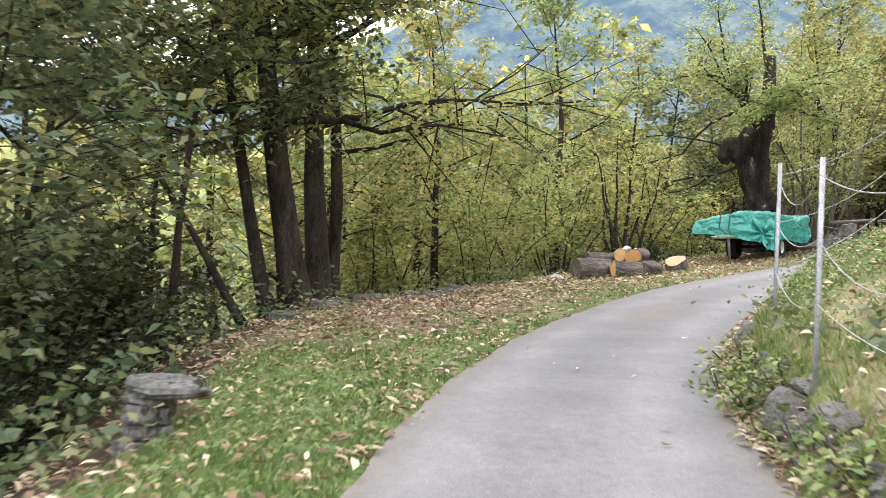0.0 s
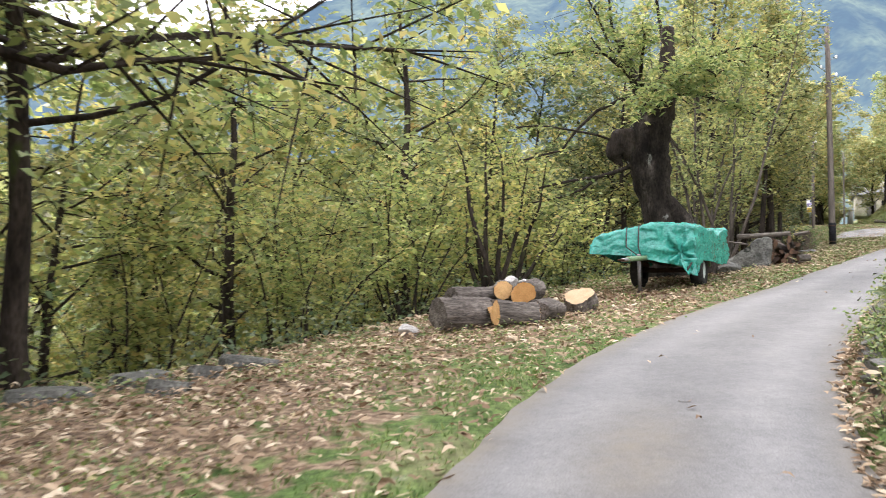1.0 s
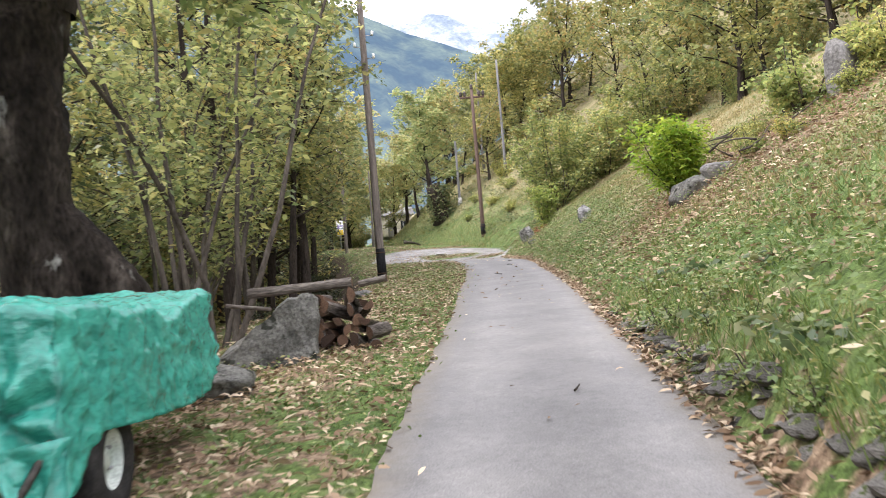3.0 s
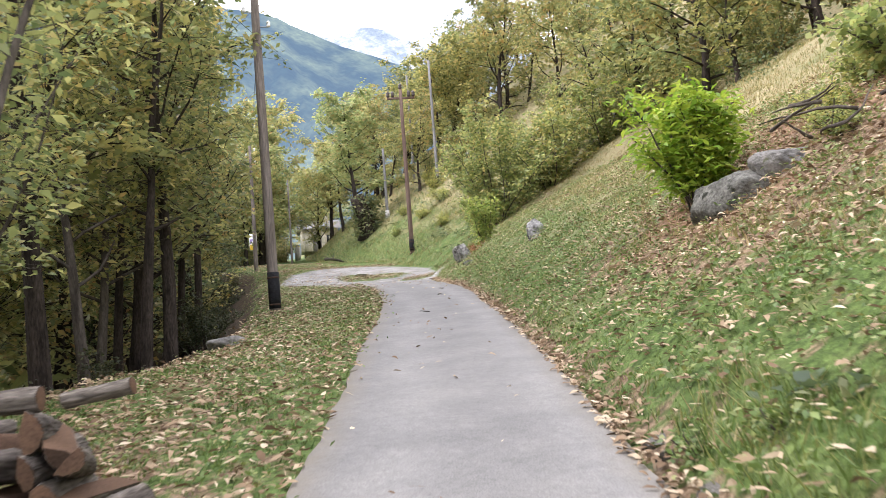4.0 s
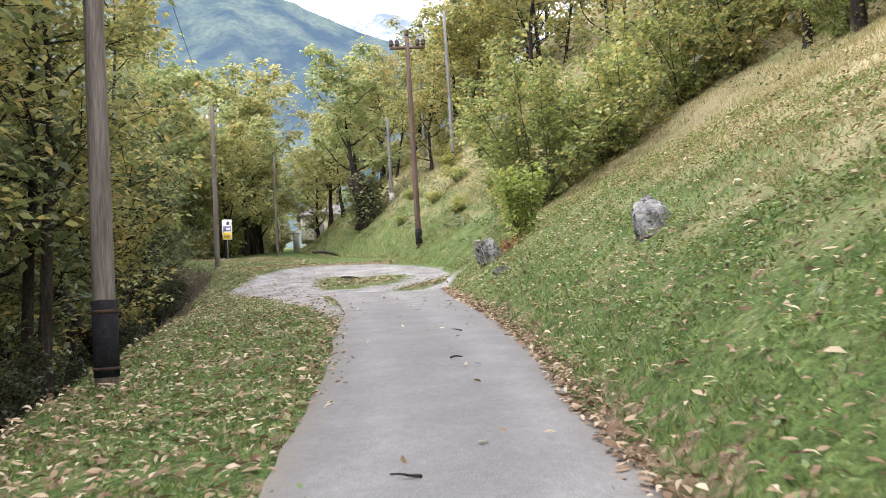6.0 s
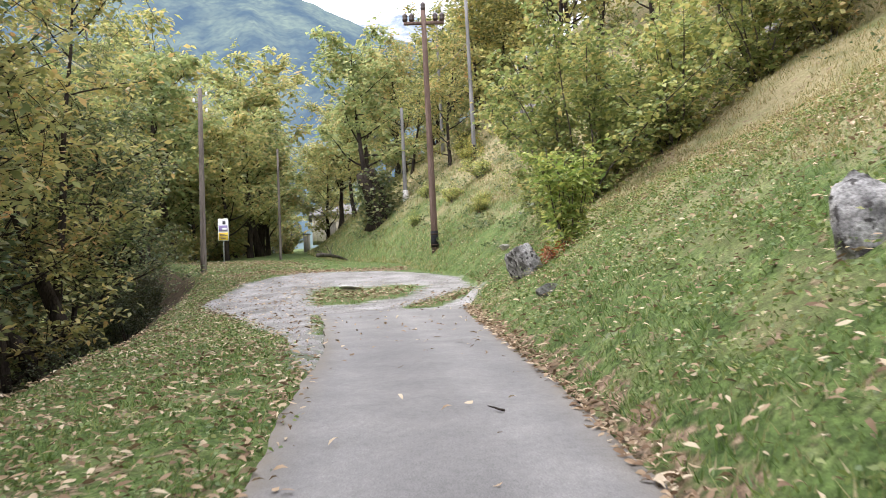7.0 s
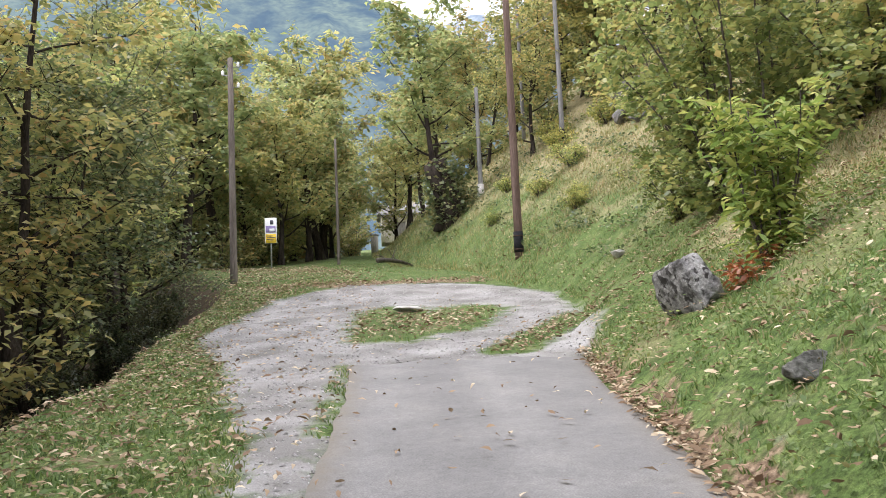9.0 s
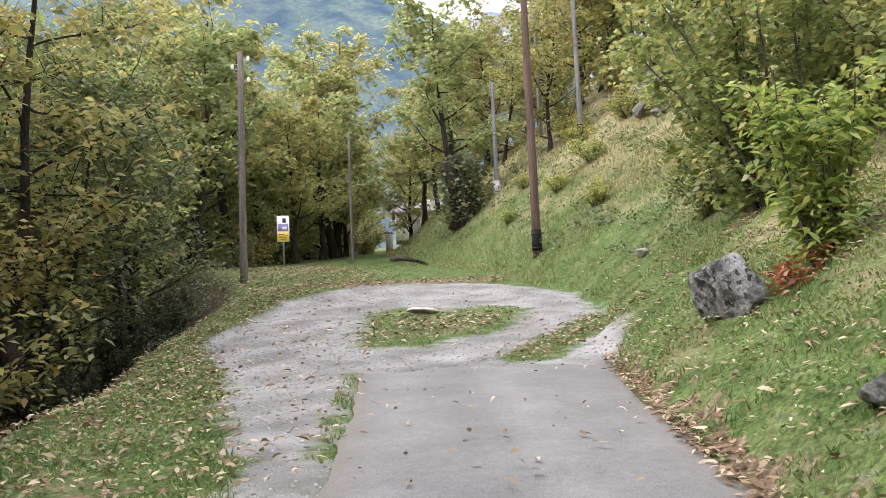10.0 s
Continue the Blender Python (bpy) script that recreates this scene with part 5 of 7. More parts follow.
wire("overhead_cable", (56.8, 63.4, G(56.8, 63.4) + 9.2), (24.0, 22.0, G(24, 22) + 8.0), 1.2, "thin dark overhead cable above the hillside")


def sign():
    ob = thing("information_sign", "white and yellow information sign on a slim metal post", "sign", m=stand(46.87, 73.25, 0))
    a = 34
    part("post", tube(Soup(), [(0, 0, -0.3), (0, 0, 2.4)], 0.035, 10), STEEL, ob)
    f = np.array([math.sin(radians(a)), math.cos(radians(a)), 0])
    r = np.array([math.cos(radians(a)), -math.sin(radians(a)), 0])
    front = -f

    def plate(name, u, z, w, h, out, material, label=""):
        part(name, box(Soup(), np.array([0, 0, z]) + u * r + front * (0.05 + out), (w / 2, 0.012, h / 2), -a), material, ob, label)

    plate("board", 0, 1.86, 0.56, 1.22, 0.0, WHITE_PAINT, "white board with a grey rim")
    plate("panel", 0, 1.48, 0.50, 0.42, 0.016, YELLOW_PAINT, "yellow lower panel")
    plate("picture", 0.0, 1.92, 0.46, 0.32, 0.016, VIOLET_PAINT, "violet picture panel")
    plate("emblem", 0.05, 2.25, 0.16, 0.20, 0.016, DARK_PAINT, "dark emblem")
    for n, (u, z, w) in enumerate(((-0.06, 1.60, 0.30), (0.02, 1.52, 0.40), (-0.03, 1.44, 0.34), (0.0, 1.36, 0.24))):
        plate("lettering_bar", u, z, w, 0.03, 0.03, DARK_PAINT)
    plate("picture_shape", 0.06, 1.88, 0.24, 0.14, 0.03, WHITE_PAINT)


sign()


# ---------------------------------------------------------------- hut at the end of the track
def hut():
    x, y = 84.0, 112.0
    ob = thing("hut", "small cream-plastered hut with a stone-slate roof", "house", m=pose(x, y, G(x, y) - 0.3, 0, 0, -35))
    w, d, h = 5.0, 4.0, 3.0
    s = Soup()
    box(s, (-w / 2 + 0.2, 0, h / 2), (0.2, d / 2, h / 2))
    box(s, (w / 2 - 0.2, 0, h / 2), (0.2, d / 2, h / 2))
    box(s, (0, d / 2 - 0.2, h / 2), (w / 2 - 0.4, 0.2, h / 2))
    part("wall", s, PLASTER, ob)
    s = Soup()
    box(s, (-1.55, -d / 2 + 0.2, h / 2), (0.55, 0.2, h / 2))
    box(s, (1.15, -d / 2 + 0.2, 0.5), (0.95, 0.2, 0.5))
    box(s, (-0.05, -d / 2 + 0.2, 2.6), (0.95, 0.2, 0.4))
    box(s, (0.55, -d / 2 + 0.2, 1.6), (0.35, 0.2, 0.6))
    box(s, (1.85, -d / 2 + 0.2, 1.6), (0.25, 0.2, 0.6))
    box(s, (1.5, -d / 2 + 0.2, 2.6), (0.6, 0.2, 0.4))
    part("front_wall", s, PLASTER, ob)
    door = part("door", box(Soup(), (-0.4, -d / 2 + 0.25, 1.1), (0.6, 0.05, 1.1)), DOOR_WOOD, ob, "grey wooden door")
    part("handle", bar(Soup(), (0.05, -d / 2 + 0.12, 1.05), (0.05, -d / 2 + 0.22, 1.05), 0.02), STEEL, door)
    win = part("window", box(Soup(), (1.25, -d / 2 + 0.25, 1.6), (0.35, 0.03, 0.58)), GLASS_DARK, ob, "small dark window")
    part("frame", box(Soup(), (1.25, -d / 2 + 0.2, 1.6), (0.03, 0.03, 0.58)), WHITE_PAINT, win)
    roof = part("roof", Soup().add([(-w / 2 - 0.4, -d / 2 - 0.5, h - 0.1), (w / 2 + 0.4, -d / 2 - 0.5, h - 0.1), (w / 2 + 0.4, 0, h + 1.3), (-w / 2 - 0.4, 0, h + 1.3), (-w / 2 - 0.4, d / 2 + 0.5, h - 0.1), (w / 2 + 0.4, d / 2 + 0.5, h - 0.1),
                                   (-w / 2 - 0.4, -d / 2 - 0.5, h + 0.05), (w / 2 + 0.4, -d / 2 - 0.5, h + 0.05), (w / 2 + 0.4, 0, h + 1.5), (-w / 2 - 0.4, 0, h + 1.5), (-w / 2 - 0.4, d / 2 + 0.5, h + 0.05), (w / 2 + 0.4, d / 2 + 0.5, h + 0.05)],
                                  [(0, 3, 2, 1), (3, 4, 5, 2), (6, 7, 8, 9), (9, 8, 11, 10), (0, 1, 7, 6), (4, 10, 11, 5), (1, 2, 8, 7), (2, 5, 11, 8), (0, 6, 9, 3), (3, 9, 10, 4)]), ROOF_SLATE, ob, "grey stone-slate roof", False)
    part("chimney", box(Soup(), (1.2, 0.5, h + 1.6), (0.25, 0.25, 0.6)), PLASTER, roof)
    post = thing("gate_pillar", "grey weathered pillar beside the track", "pillar", m=stand(77.9, 109.0))
    part("shaft", box(Soup(), (0, 0, 0.85), (0.3, 0.3, 1.05), 30), DOOR_WOOD, post)
    part("cap", box(Soup(), (0, 0, 1.93), (0.36, 0.36, 0.06), 30), STONE, post)


hut()


# ---------------------------------------------------------------- trailer under its tarpaulin
def sloped(x, y0, z0, y1, z1, w=0.04, h=0.055):
    """A rectangular beam in the x plane from one height to another."""
    v = [(x + a * w, y, z + b * h) for y, z in ((y0, z0), (y1, z1)) for a, b in ((-1, -1), (1, -1), (1, 1), (-1, 1))]
    return Soup().add(v, [(0, 1, 2, 3), (7, 6, 5, 4), (0, 4, 5, 1), (1, 5, 6, 2), (2, 6, 7, 3), (3, 7, 4, 0)])


def trailer():
    ob = thing("farm_trailer", "two-wheeled farm trailer under a green tarpaulin tied with ropes", "trailer")
    foot = G(8.6, 22.85)
    ob.matrix_world = pose(8.6, 22.85, foot, 0, 0, 141.0)   # its own +y points down the drawbar
    # bed and frame
    part("bed", box(Soup(), (0, -0.95, 0.72), (0.66, 1.1, 0.05)), RUST, ob, "rusty steel load bed")
    for x in (-0.42, 0.42):
        part("frame_beam", box(Soup(), (x, -0.85, 0.61), (0.05, 1.1, 0.06)), RUST, ob)
    for y in (-2.0, 0.35):
        part("cross_beam", box(Soup(), (0, y, 0.63), (0.5, 0.05, 0.06)), GREEN_STEEL, ob, "pale green cross beam")
    for x in (-0.68, 0.68):
        part("side_board", box(Soup(), (x, -1.0, 0.86), (0.025, 1.0, 0.10)), GREEN_STEEL, ob, "pale green side board")
    part("axle", bar(Soup(), (-0.63, 0, 0.36), (0.58, 0, 0.36), 0.05, 10), RUST, ob)
    for x in (-0.5, 0.5):
        part("spring", box(Soup(), (x, 0, 0.48), (0.04, 0.35, 0.05)), RUST, ob)
    drawbar = part("drawbar", sloped(0.16, 0.6, 0.58, 2.45, 0.40, 0.032, 0.045), GREEN_STEEL, ob, "pale green drawbar")
    part("tongue", tube(Soup(), [(0.16, 2.4, 0.40), (0.16, 2.78, 0.36)], [0.035, 0.03], 8), STEEL, drawbar, "steel tongue")
    part("hitch_eye", tube(Soup(), [(0.16 + 0.05 * math.cos(a), 2.83 + 0.05 * math.sin(a), 0.355) for a in np.linspace(0, 6.28, 14)], 0.018, 7), RUST, drawbar, "rusty hitch eye")
    leg = part("prop_leg", tube(Soup(), [(0.2, 1.5, 0.56), (0.25, 1.2, -0.16)], [0.036, 0.032], 10), POLE_GREY, ob, "grey steel prop stand")
    part("foot_plate", tube(Soup(), [(0.25, 1.18, -0.24), (0.25, 1.18, -0.2), (0.24, 1.2, -0.12)], [0.14, 0.13, 0.05], 12), RUST, leg)
    part("crank", tube(Soup(), [(0.2, 1.5, 0.5), (0.34, 1.52, 0.52), (0.34, 1.52, 0.62)], 0.012, 6), STEEL, leg)
    for x in (0.35, 0.55):
        part("tail_lamp", box(Soup(), (x, 0.8, 0.62), (0.06, 0.03, 0.04)), LAMP_RED, ob, "small red lamp")
    # wheels
    for x in (-0.63, 0.58):
        side = 1 if x > 0 else -1
        prof = np.array([(-0.10, 0.17), (-0.125, 0.22), (-0.12, 0.31), (-0.095, 0.35), (-0.03, 0.365), (0.03, 0.365), (0.095, 0.35), (0.12, 0.31), (0.125, 0.22), (0.10, 0.17)])
        s, n = Soup(), 36
        ang = np.arange(n) * 2 * np.pi / n
        lug = 1 + 0.018 * (np.arange(n) % 2)
        v = np.array([[(x + w, r * (lug[i] if r > 0.33 else 1) * math.cos(a), 0.36 + r * (lug[i] if r > 0.33 else 1) * math.sin(a)) for w, r in prof] for i, a in enumerate(ang)]).reshape(-1, 3)
        k = len(prof)
        s.add(v, [(i * k + j, i * k + j + 1, ((i + 1) % n) * k + j + 1, ((i + 1) % n) * k + j) for i in range(n) for j in range(k - 1)])
        wheel = part("wheel", s, RUBBER, ob, "black treaded tyre")
        s = Soup()
        ring = np.array([(0.06, 0.18), (0.105, 0.2), (0.10, 0.17), (0.05, 0.15), (0.03, 0.08), (0.06, 0.06), (0.065, 0.0)])
        v = np.array([[(x + side * w, r * math.cos(a), 0.36 + r * math.sin(a)) for w, r in ring] for a in ang]).reshape(-1, 3)
        k = len(ring)
        s.add(v, [(i * k + j, i * k + j + 1, ((i + 1) % n) * k + j + 1, ((i + 1) % n) * k + j) for i in range(n) for j in range(k - 1)])
        part("rim", s, RIM, wheel, "pale painted rim")
        for a in np.arange(5) * 2 * math.pi / 5:
            part("wheel_nut", bar(Soup(), (x + side * 0.03, 0.1 * math.cos(a), 0.36 + 0.1 * math.sin(a)), (x + side * 0.065, 0.1 * math.cos(a), 0.36 + 0.1 * math.sin(a)), 0.012, 6), STEEL, wheel)

    # cloth laid over the load: road side is -x, and the forest corner is drawn out over the drawbar
    rear = -2.14

    def width(t, n):
        return n * (np.interp(t, [0, 0.7, 1], [0.80, 0.78, 0.66]) if n < 0 else np.interp(t, [0, 0.7, 1], [0.80, 0.86, 1.02]))

    def front(n):
        return np.interp(n, [-1, -0.3, 0.2, 1], [0.60, 0.85, 1.15, 1.66])

    def top(t, n):
        z = np.interp(t, [0, 0.15, 0.42, 0.55, 0.8, 1], [1.43, 1.38, 1.17, 1.26, 1.28, 1.20])
        z -= (0.27 * t + 0.05) * max(0, n - 0.05) + 0.05 * max(0, -n - 0.6)
        return z - 0.07 * math.exp(-((t - 0.72) / 0.1) ** 2) * max(0, -n)

    nu, nv = 170, 130
    vs, idx = [], np.arange(nu * nv).reshape(nu, nv)
    for a in np.linspace(-0.18, 1.26, nu):
        for b in np.linspace(-1.85, 1.75, nv):
            t, n = max(0, min(1, a)), max(-1, min(1, b))
            ex, ey = (max(0, a - 1) / 0.26, max(0, -a) / 0.18), max(0, abs(b) - 1) / (0.85 if b < 0 else 0.75)
            u, v, z0 = rear + t * (front(n) - rear), width(t, n), top(t, n)
            side = np.interp(t, [0, 0.1, 0.3, 0.86, 0.93, 1], [0.80, 0.62, 0.56, 0.54, 0.42, 0.26]) if b < 0 else np.interp(t, [0, 0.7, 1], [0.6, 0.5, 0.66])
            fore = np.interp(n, [-1, -0.85, -0.5, -0.1, 0.3, 0.7, 1], [0.20, 0.34, 0.41, 0.45, 0.54, 0.56, 0.56])
            z = min(z0 - ey * (z0 - side), z0 - ex[0] * (z0 - fore), z0 - ex[1] * (z0 - 0.82))
            q = Vector((u * 2.1, v * 2.1 + 5, z * 2.1))
            fold = 0.022 * noise.noise(q) + 0.016 * noise.noise(q * 2.4 + Vector((3, 1, 0))) + 0.012 * noise.noise(q * 5.5)
            ridge = 0.05 * (0.4 - abs(noise.noise(q * 1.3 + Vector((9, 4, 2))))) + 0.07 * (0.4 - abs(noise.noise(q * 2.6))) + 0.05 * (0.4 - abs(noise.noise(q * 5.2 + Vector((2, 7, 1)))))
            hang = max(ex[0], ex[1], ey)
            # the cloth is gathered into a knot low on the near corner, with creases running out of it
            gap = math.hypot(v + 0.42, (z - 0.66) * 1.1)
            ang = math.atan2(z - 0.66, v + 0.42)
            knot = (0.075 * math.sin(6 * ang + 0.7) * math.exp(-(gap / 0.42) ** 2) - 0.09 * math.exp(-(gap / 0.13) ** 2)) if ex[0] > 0 else 0
            out = 0.05 * hang + fold * 0.8 + ridge * 0.7
            px = v + (math.copysign(1, b) * out if ey > 0 else 0)
            py = u + (out + knot if ex[0] > 0 else -out if ex[1] > 0 else 0)
            pz = z + (fold * 0.5 + ridge * 0.8 if hang == 0 else fold * 0.2)
            vs.append((px, py, pz))
    s = Soup().add(vs, np.stack([idx[:-1, :-1], idx[1:, :-1], idx[1:, 1:], idx[:-1, 1:]], -1).reshape(-1, 4))
    cloth = part("tarpaulin", s, TARP, ob, "creased turquoise-green tarpaulin", True)
    mod = cloth.modifiers.new("thick", "SOLIDIFY")
    mod.thickness, mod.offset = 0.006, 1
    # the loose corner hangs in a point below the hem
    k, s = 10, Soup()
    a, b, c = (np.array(v) for v in ((-0.76, 0.62, 0.56), (-0.42, 0.86, 0.52), (-0.60, 0.80, 0.20)))
    rows = [[a + (b - a) * j / k * (1 - i / k) + (c - a) * i / k + (0, 0.05 * math.sin(4.5 * j / k + i * 0.5), 0) for j in range(k + 1)] for i in range(k + 1)]
    idx = np.arange((k + 1) ** 2).reshape(k + 1, k + 1)
    s.add(np.array(rows).reshape(-1, 3), np.stack([idx[:-1, :-1], idx[:-1, 1:], idx[1:, 1:], idx[1:, :-1]], -1).reshape(-1, 4))
    flap = part("loose_corner", s, TARP, ob, "pointed loose corner of the tarpaulin")
    thick = flap.modifiers.new("thick", "SOLIDIFY")
    thick.thickness = 0.008
    part("hem_band", tube(Soup(), [a + (c - a) * f + (0.07, 0.05, 0.02) for f in np.linspace(0.1, 0.8, 6)], 0.02, 6), ROPE, flap, "dark band along the hem")
    for n in (0.28, 0.48):
        pts = [(width(t, n), rear + t * (front(n) - rear), top(t, n) + 0.03) for t in np.linspace(0.6, 1, 8)]
        pts += [(width(1, n) - 0.03, front(n) + 0.12, 0.72), (0.2, front(n) + 0.1, 0.52)]
        part("rope", tube(Soup(), pts, 0.014, 6), ROPE, ob, "dark tie rope over the tarpaulin")


LAMP_RED = surface("red_lens", [(0.3, (0.35, 0.03, 0.02)), (0.7, (0.45, 0.05, 0.03))], 10, 0.3, 0, vary=0.1)
trailer()


# ---------------------------------------------------------------- timber
def log(x, y, z, turn, pitch, length, r, cut, label, seed, roll=0.0, share=1.0):
    """A sawn log lying along its own x axis; share under 1 leaves a split piece."""
    rng = np.random.default_rng(seed)
    ob = thing("log", label, "log", "logs on the verge", pose(x, y, G(x, y) + z, 0, pitch, turn) @ pose(0, 0, 0, roll))
    n, sides = 18, 40
    a = np.linspace(-math.pi * share, math.pi * share, sides, endpoint=share < 1)
    lump = 0.05 * rng.normal(size=(4,))
    prof = 1 + lump[0] * np.cos(a) + lump[1] * np.sin(2 * a) + lump[2] * np.cos(3 * a + 1)
    xs = np.linspace(-length / 2, length / 2, n)
    rr = r * prof[None] * (1 + 0.05 * np.sin(4 * xs / length + seed))[:, None] + 0.035 * r * rng.normal(size=(n, sides))
    ridge = 0.028 * r * np.sin(np.arange(sides) * 2.2 + seed + 0.6 * np.sin(xs * 9)[:, None])
    rr = rr + ridge
    v = np.stack([np.repeat(xs[:, None], sides, 1), rr * np.cos(a), rr * np.sin(a)], -1)
    idx = np.arange(n * sides).reshape(n, sides)
    nxt = np.roll(idx, -1, 1)
    if share < 1:
        idx_a, idx_b = idx[:, :-1], idx[:, 1:]
    else:
        idx_a, idx_b = idx, nxt
    part("bark", Soup().add(v, np.stack([idx_a[:-1], idx_a[1:], idx_b[1:], idx_b[:-1]], -1).reshape(-1, 4)), LOG_BARK, ob, "deeply furrowed grey bark")
    for end, sgn in ((0, -1), (-1, 1)):
        rim = v[end] * (1, 0.985, 0.985) + (sgn * 0.004, 0, 0)
        mid = (xs[end] + sgn * 0.012, 0, 0)
        tris = [(i, (i + 1) % sides, sides) if sgn < 0 else ((i + 1) % sides, i, sides) for i in range(sides if share == 1 else sides - 1)]
        part("cut_face", Soup().add(np.r_[rim, [mid]], (), tris), cut, ob, "freshly sawn end", False)
    if share < 1:
        split = np.array([v[0, 0], v[-1, 0], (xs[-1], 0, 0), (xs[0], 0, 0), v[0, -1], v[-1, -1]])
        part("split_face", Soup().add(split, [(0, 1, 2, 3), (3, 2, 5, 4)]), cut, ob, "split wood face", False)
    return ob


# turned about the upright: 0 points east
log(3.42, 18.72, 0.23, 25, -2, 0.92, 0.235, LOG_BARK, "thick furrowed chestnut log on the leafy verge", 1)
log(3.66, 19.22, 0.42, 27, -4, 0.85, 0.18, LOG_BARK, "grey furrowed log resting on the thick one", 3)
log(4.08, 18.30, 0.165, 8, 0, 0.62, 0.165, CUT_WOOD, "log with a yellow sawn end lying in front of the pile", 4)
log(4.66, 18.66, 0.17, 48, -3, 0.60, 0.17, LOG_BARK, "short furrowed grey log at the end of the pile", 6)
log(4.44, 18.92, 0.44, 60, -7, 0.66, 0.185, CUT_ORANGE, "log with an orange sawn end on top of the pile", 5)
log(4.10, 19.10, 0.52, 76, -4, 0.52, 0.14, CUT_WOOD, "log with a pale yellow sawn end on top of the pile", 2)
log(4.02, 18.62, 0.30, 66, 8, 0.36, 0.26, CUT_WOOD, "split wedge of fresh yellow wood", 7, -70, 0.3)
log(4.15, 18.98, 0.17, 40, 0, 0.8, 0.19, LOG_BARK, "thick grey log underneath the others", 8)
log(5.58, 19.74, 0.17, 228, -55, 0.26, 0.25, CUT_PALE, "thick slice of trunk with a broad pale sawn face", 9)
for n, (x, y, turn, r) in enumerate(((18.0, 34.7, -40, 0.07), (18.35, 34.55, -62, 0.075), (17.7, 34.9, 20, 0.05))):
    log(x, y, r, turn, 0, 0.8, r, CUT_PALE, "short cut branch on the leafy verge", 20 + n)


def log_stack():
    """Split firewood stacked beside the slab, ends to the lane, with boughs laid over it."""
    rng = np.random.default_rng(4)
    cx, cy = 13.5, 26.22
    for row in range(5):
        for k in range(6 - (row > 2)):
            u = -0.46 + 0.16 * k + 0.07 * (row % 2)
            share = 1.0 if rng.random() < 0.5 else rng.uniform(0.3, 0.5)
            log(cx + 0.70 * u + rng.uniform(-0.05, 0.05), cy - 0.70 * u, 0.07 + 0.142 * row, 48 + rng.uniform(-24, 24), rng.uniform(-9, 9), rng.uniform(0.55, 0.85), rng.uniform(0.065, 0.09) * (1.25 if share < 1 else 1), FIRE_CUT,
                "dark weathered firewood log in a stack", 40 + row * 7 + k, rng.uniform(0, 360), share)
    for x, y, z, turn, long, r, p in ((13.02, 26.42, 0.84, -42, 1.3, 0.062, -2), (13.74, 25.86, 0.84, -48, 0.36, 0.042, -8), (12.5, 26.8, 0.70, -24, 0.55, 0.025, 8)):
        log(x, y, z, turn, p, long, r, FIRE_CUT, "grey bough laid over the firewood", int(x * 10))


FIRE_CUT = surface("weathered_cut_wood", [(0.3, (0.038, 0.025, 0.018)), (0.7, (0.125, 0.075, 0.047))], 9, 0.85, 0.3, 60, per="object")
log_stack()


def brush_pile():
    rng = np.random.default_rng(6)
    ob = thing("brush_pile", "heap of dark cut branches on the bare bank", "branches", m=stand(20.6, 24.0, 0))
    for n in range(16):
        a = rng.uniform(0, 6.28)
        p = np.array([rng.normal(0, 0.35), rng.normal(0, 0.35), 0.05 + 0.02 * n])
        part("branch", tube(Soup(), limb(rng, p, (math.cos(a), math.sin(a), 0.25), rng.uniform(0.4, 1.0), 5, 0.15), np.linspace(0.022, 0.006, 6), 5), BARK_GREY, ob)


brush_pile()


def dead_log():
    ob = thing("fallen_branch", "fallen dead branch with bare side shoots on the bank", "branch", m=stand(50.6, 68.9, 35))
    rng = np.random.default_rng(3)
    s = Soup()
    tube(s, limb(rng, (-1.6, 0, 0.2), (1, 0, 0.06), 3.4, 7, 0.1), np.linspace(0.12, 0.05, 8), 7)
    for f in (0.3, 0.6, 0.8):
        tube(s, limb(rng, (-1.6 + 3.2 * f, 0, 0.3), (0.5, rng.uniform(-0.6, 0.6), 0.6), 0.9, 5, 0.2), np.linspace(0.04, 0.01, 6), 5)
    part("bough", s, BARK_GREY, ob)


dead_log()


# ---------------------------------------------------------------- rocks and stones
def rock(name, seed, x, y, size, turn, material, label, sink=0.3, category="rock", group="", flat=0.0, detail=4, dz=0.0, tilt=0.0):
    ob = new(name, boulder(name, seed, size, material, 0.3, detail, flat))
    lean = Matrix.Rotation(radians(tilt), 4, Vector((0.84, 0.55, 0)))
    ob.matrix_world = pose(x, y, G(x, y) + size[2] * (1 - 2 * sink) + dz) @ lean @ pose(0, 0, 0, 0, 0, turn)
    return tagged(ob, label, category, group)


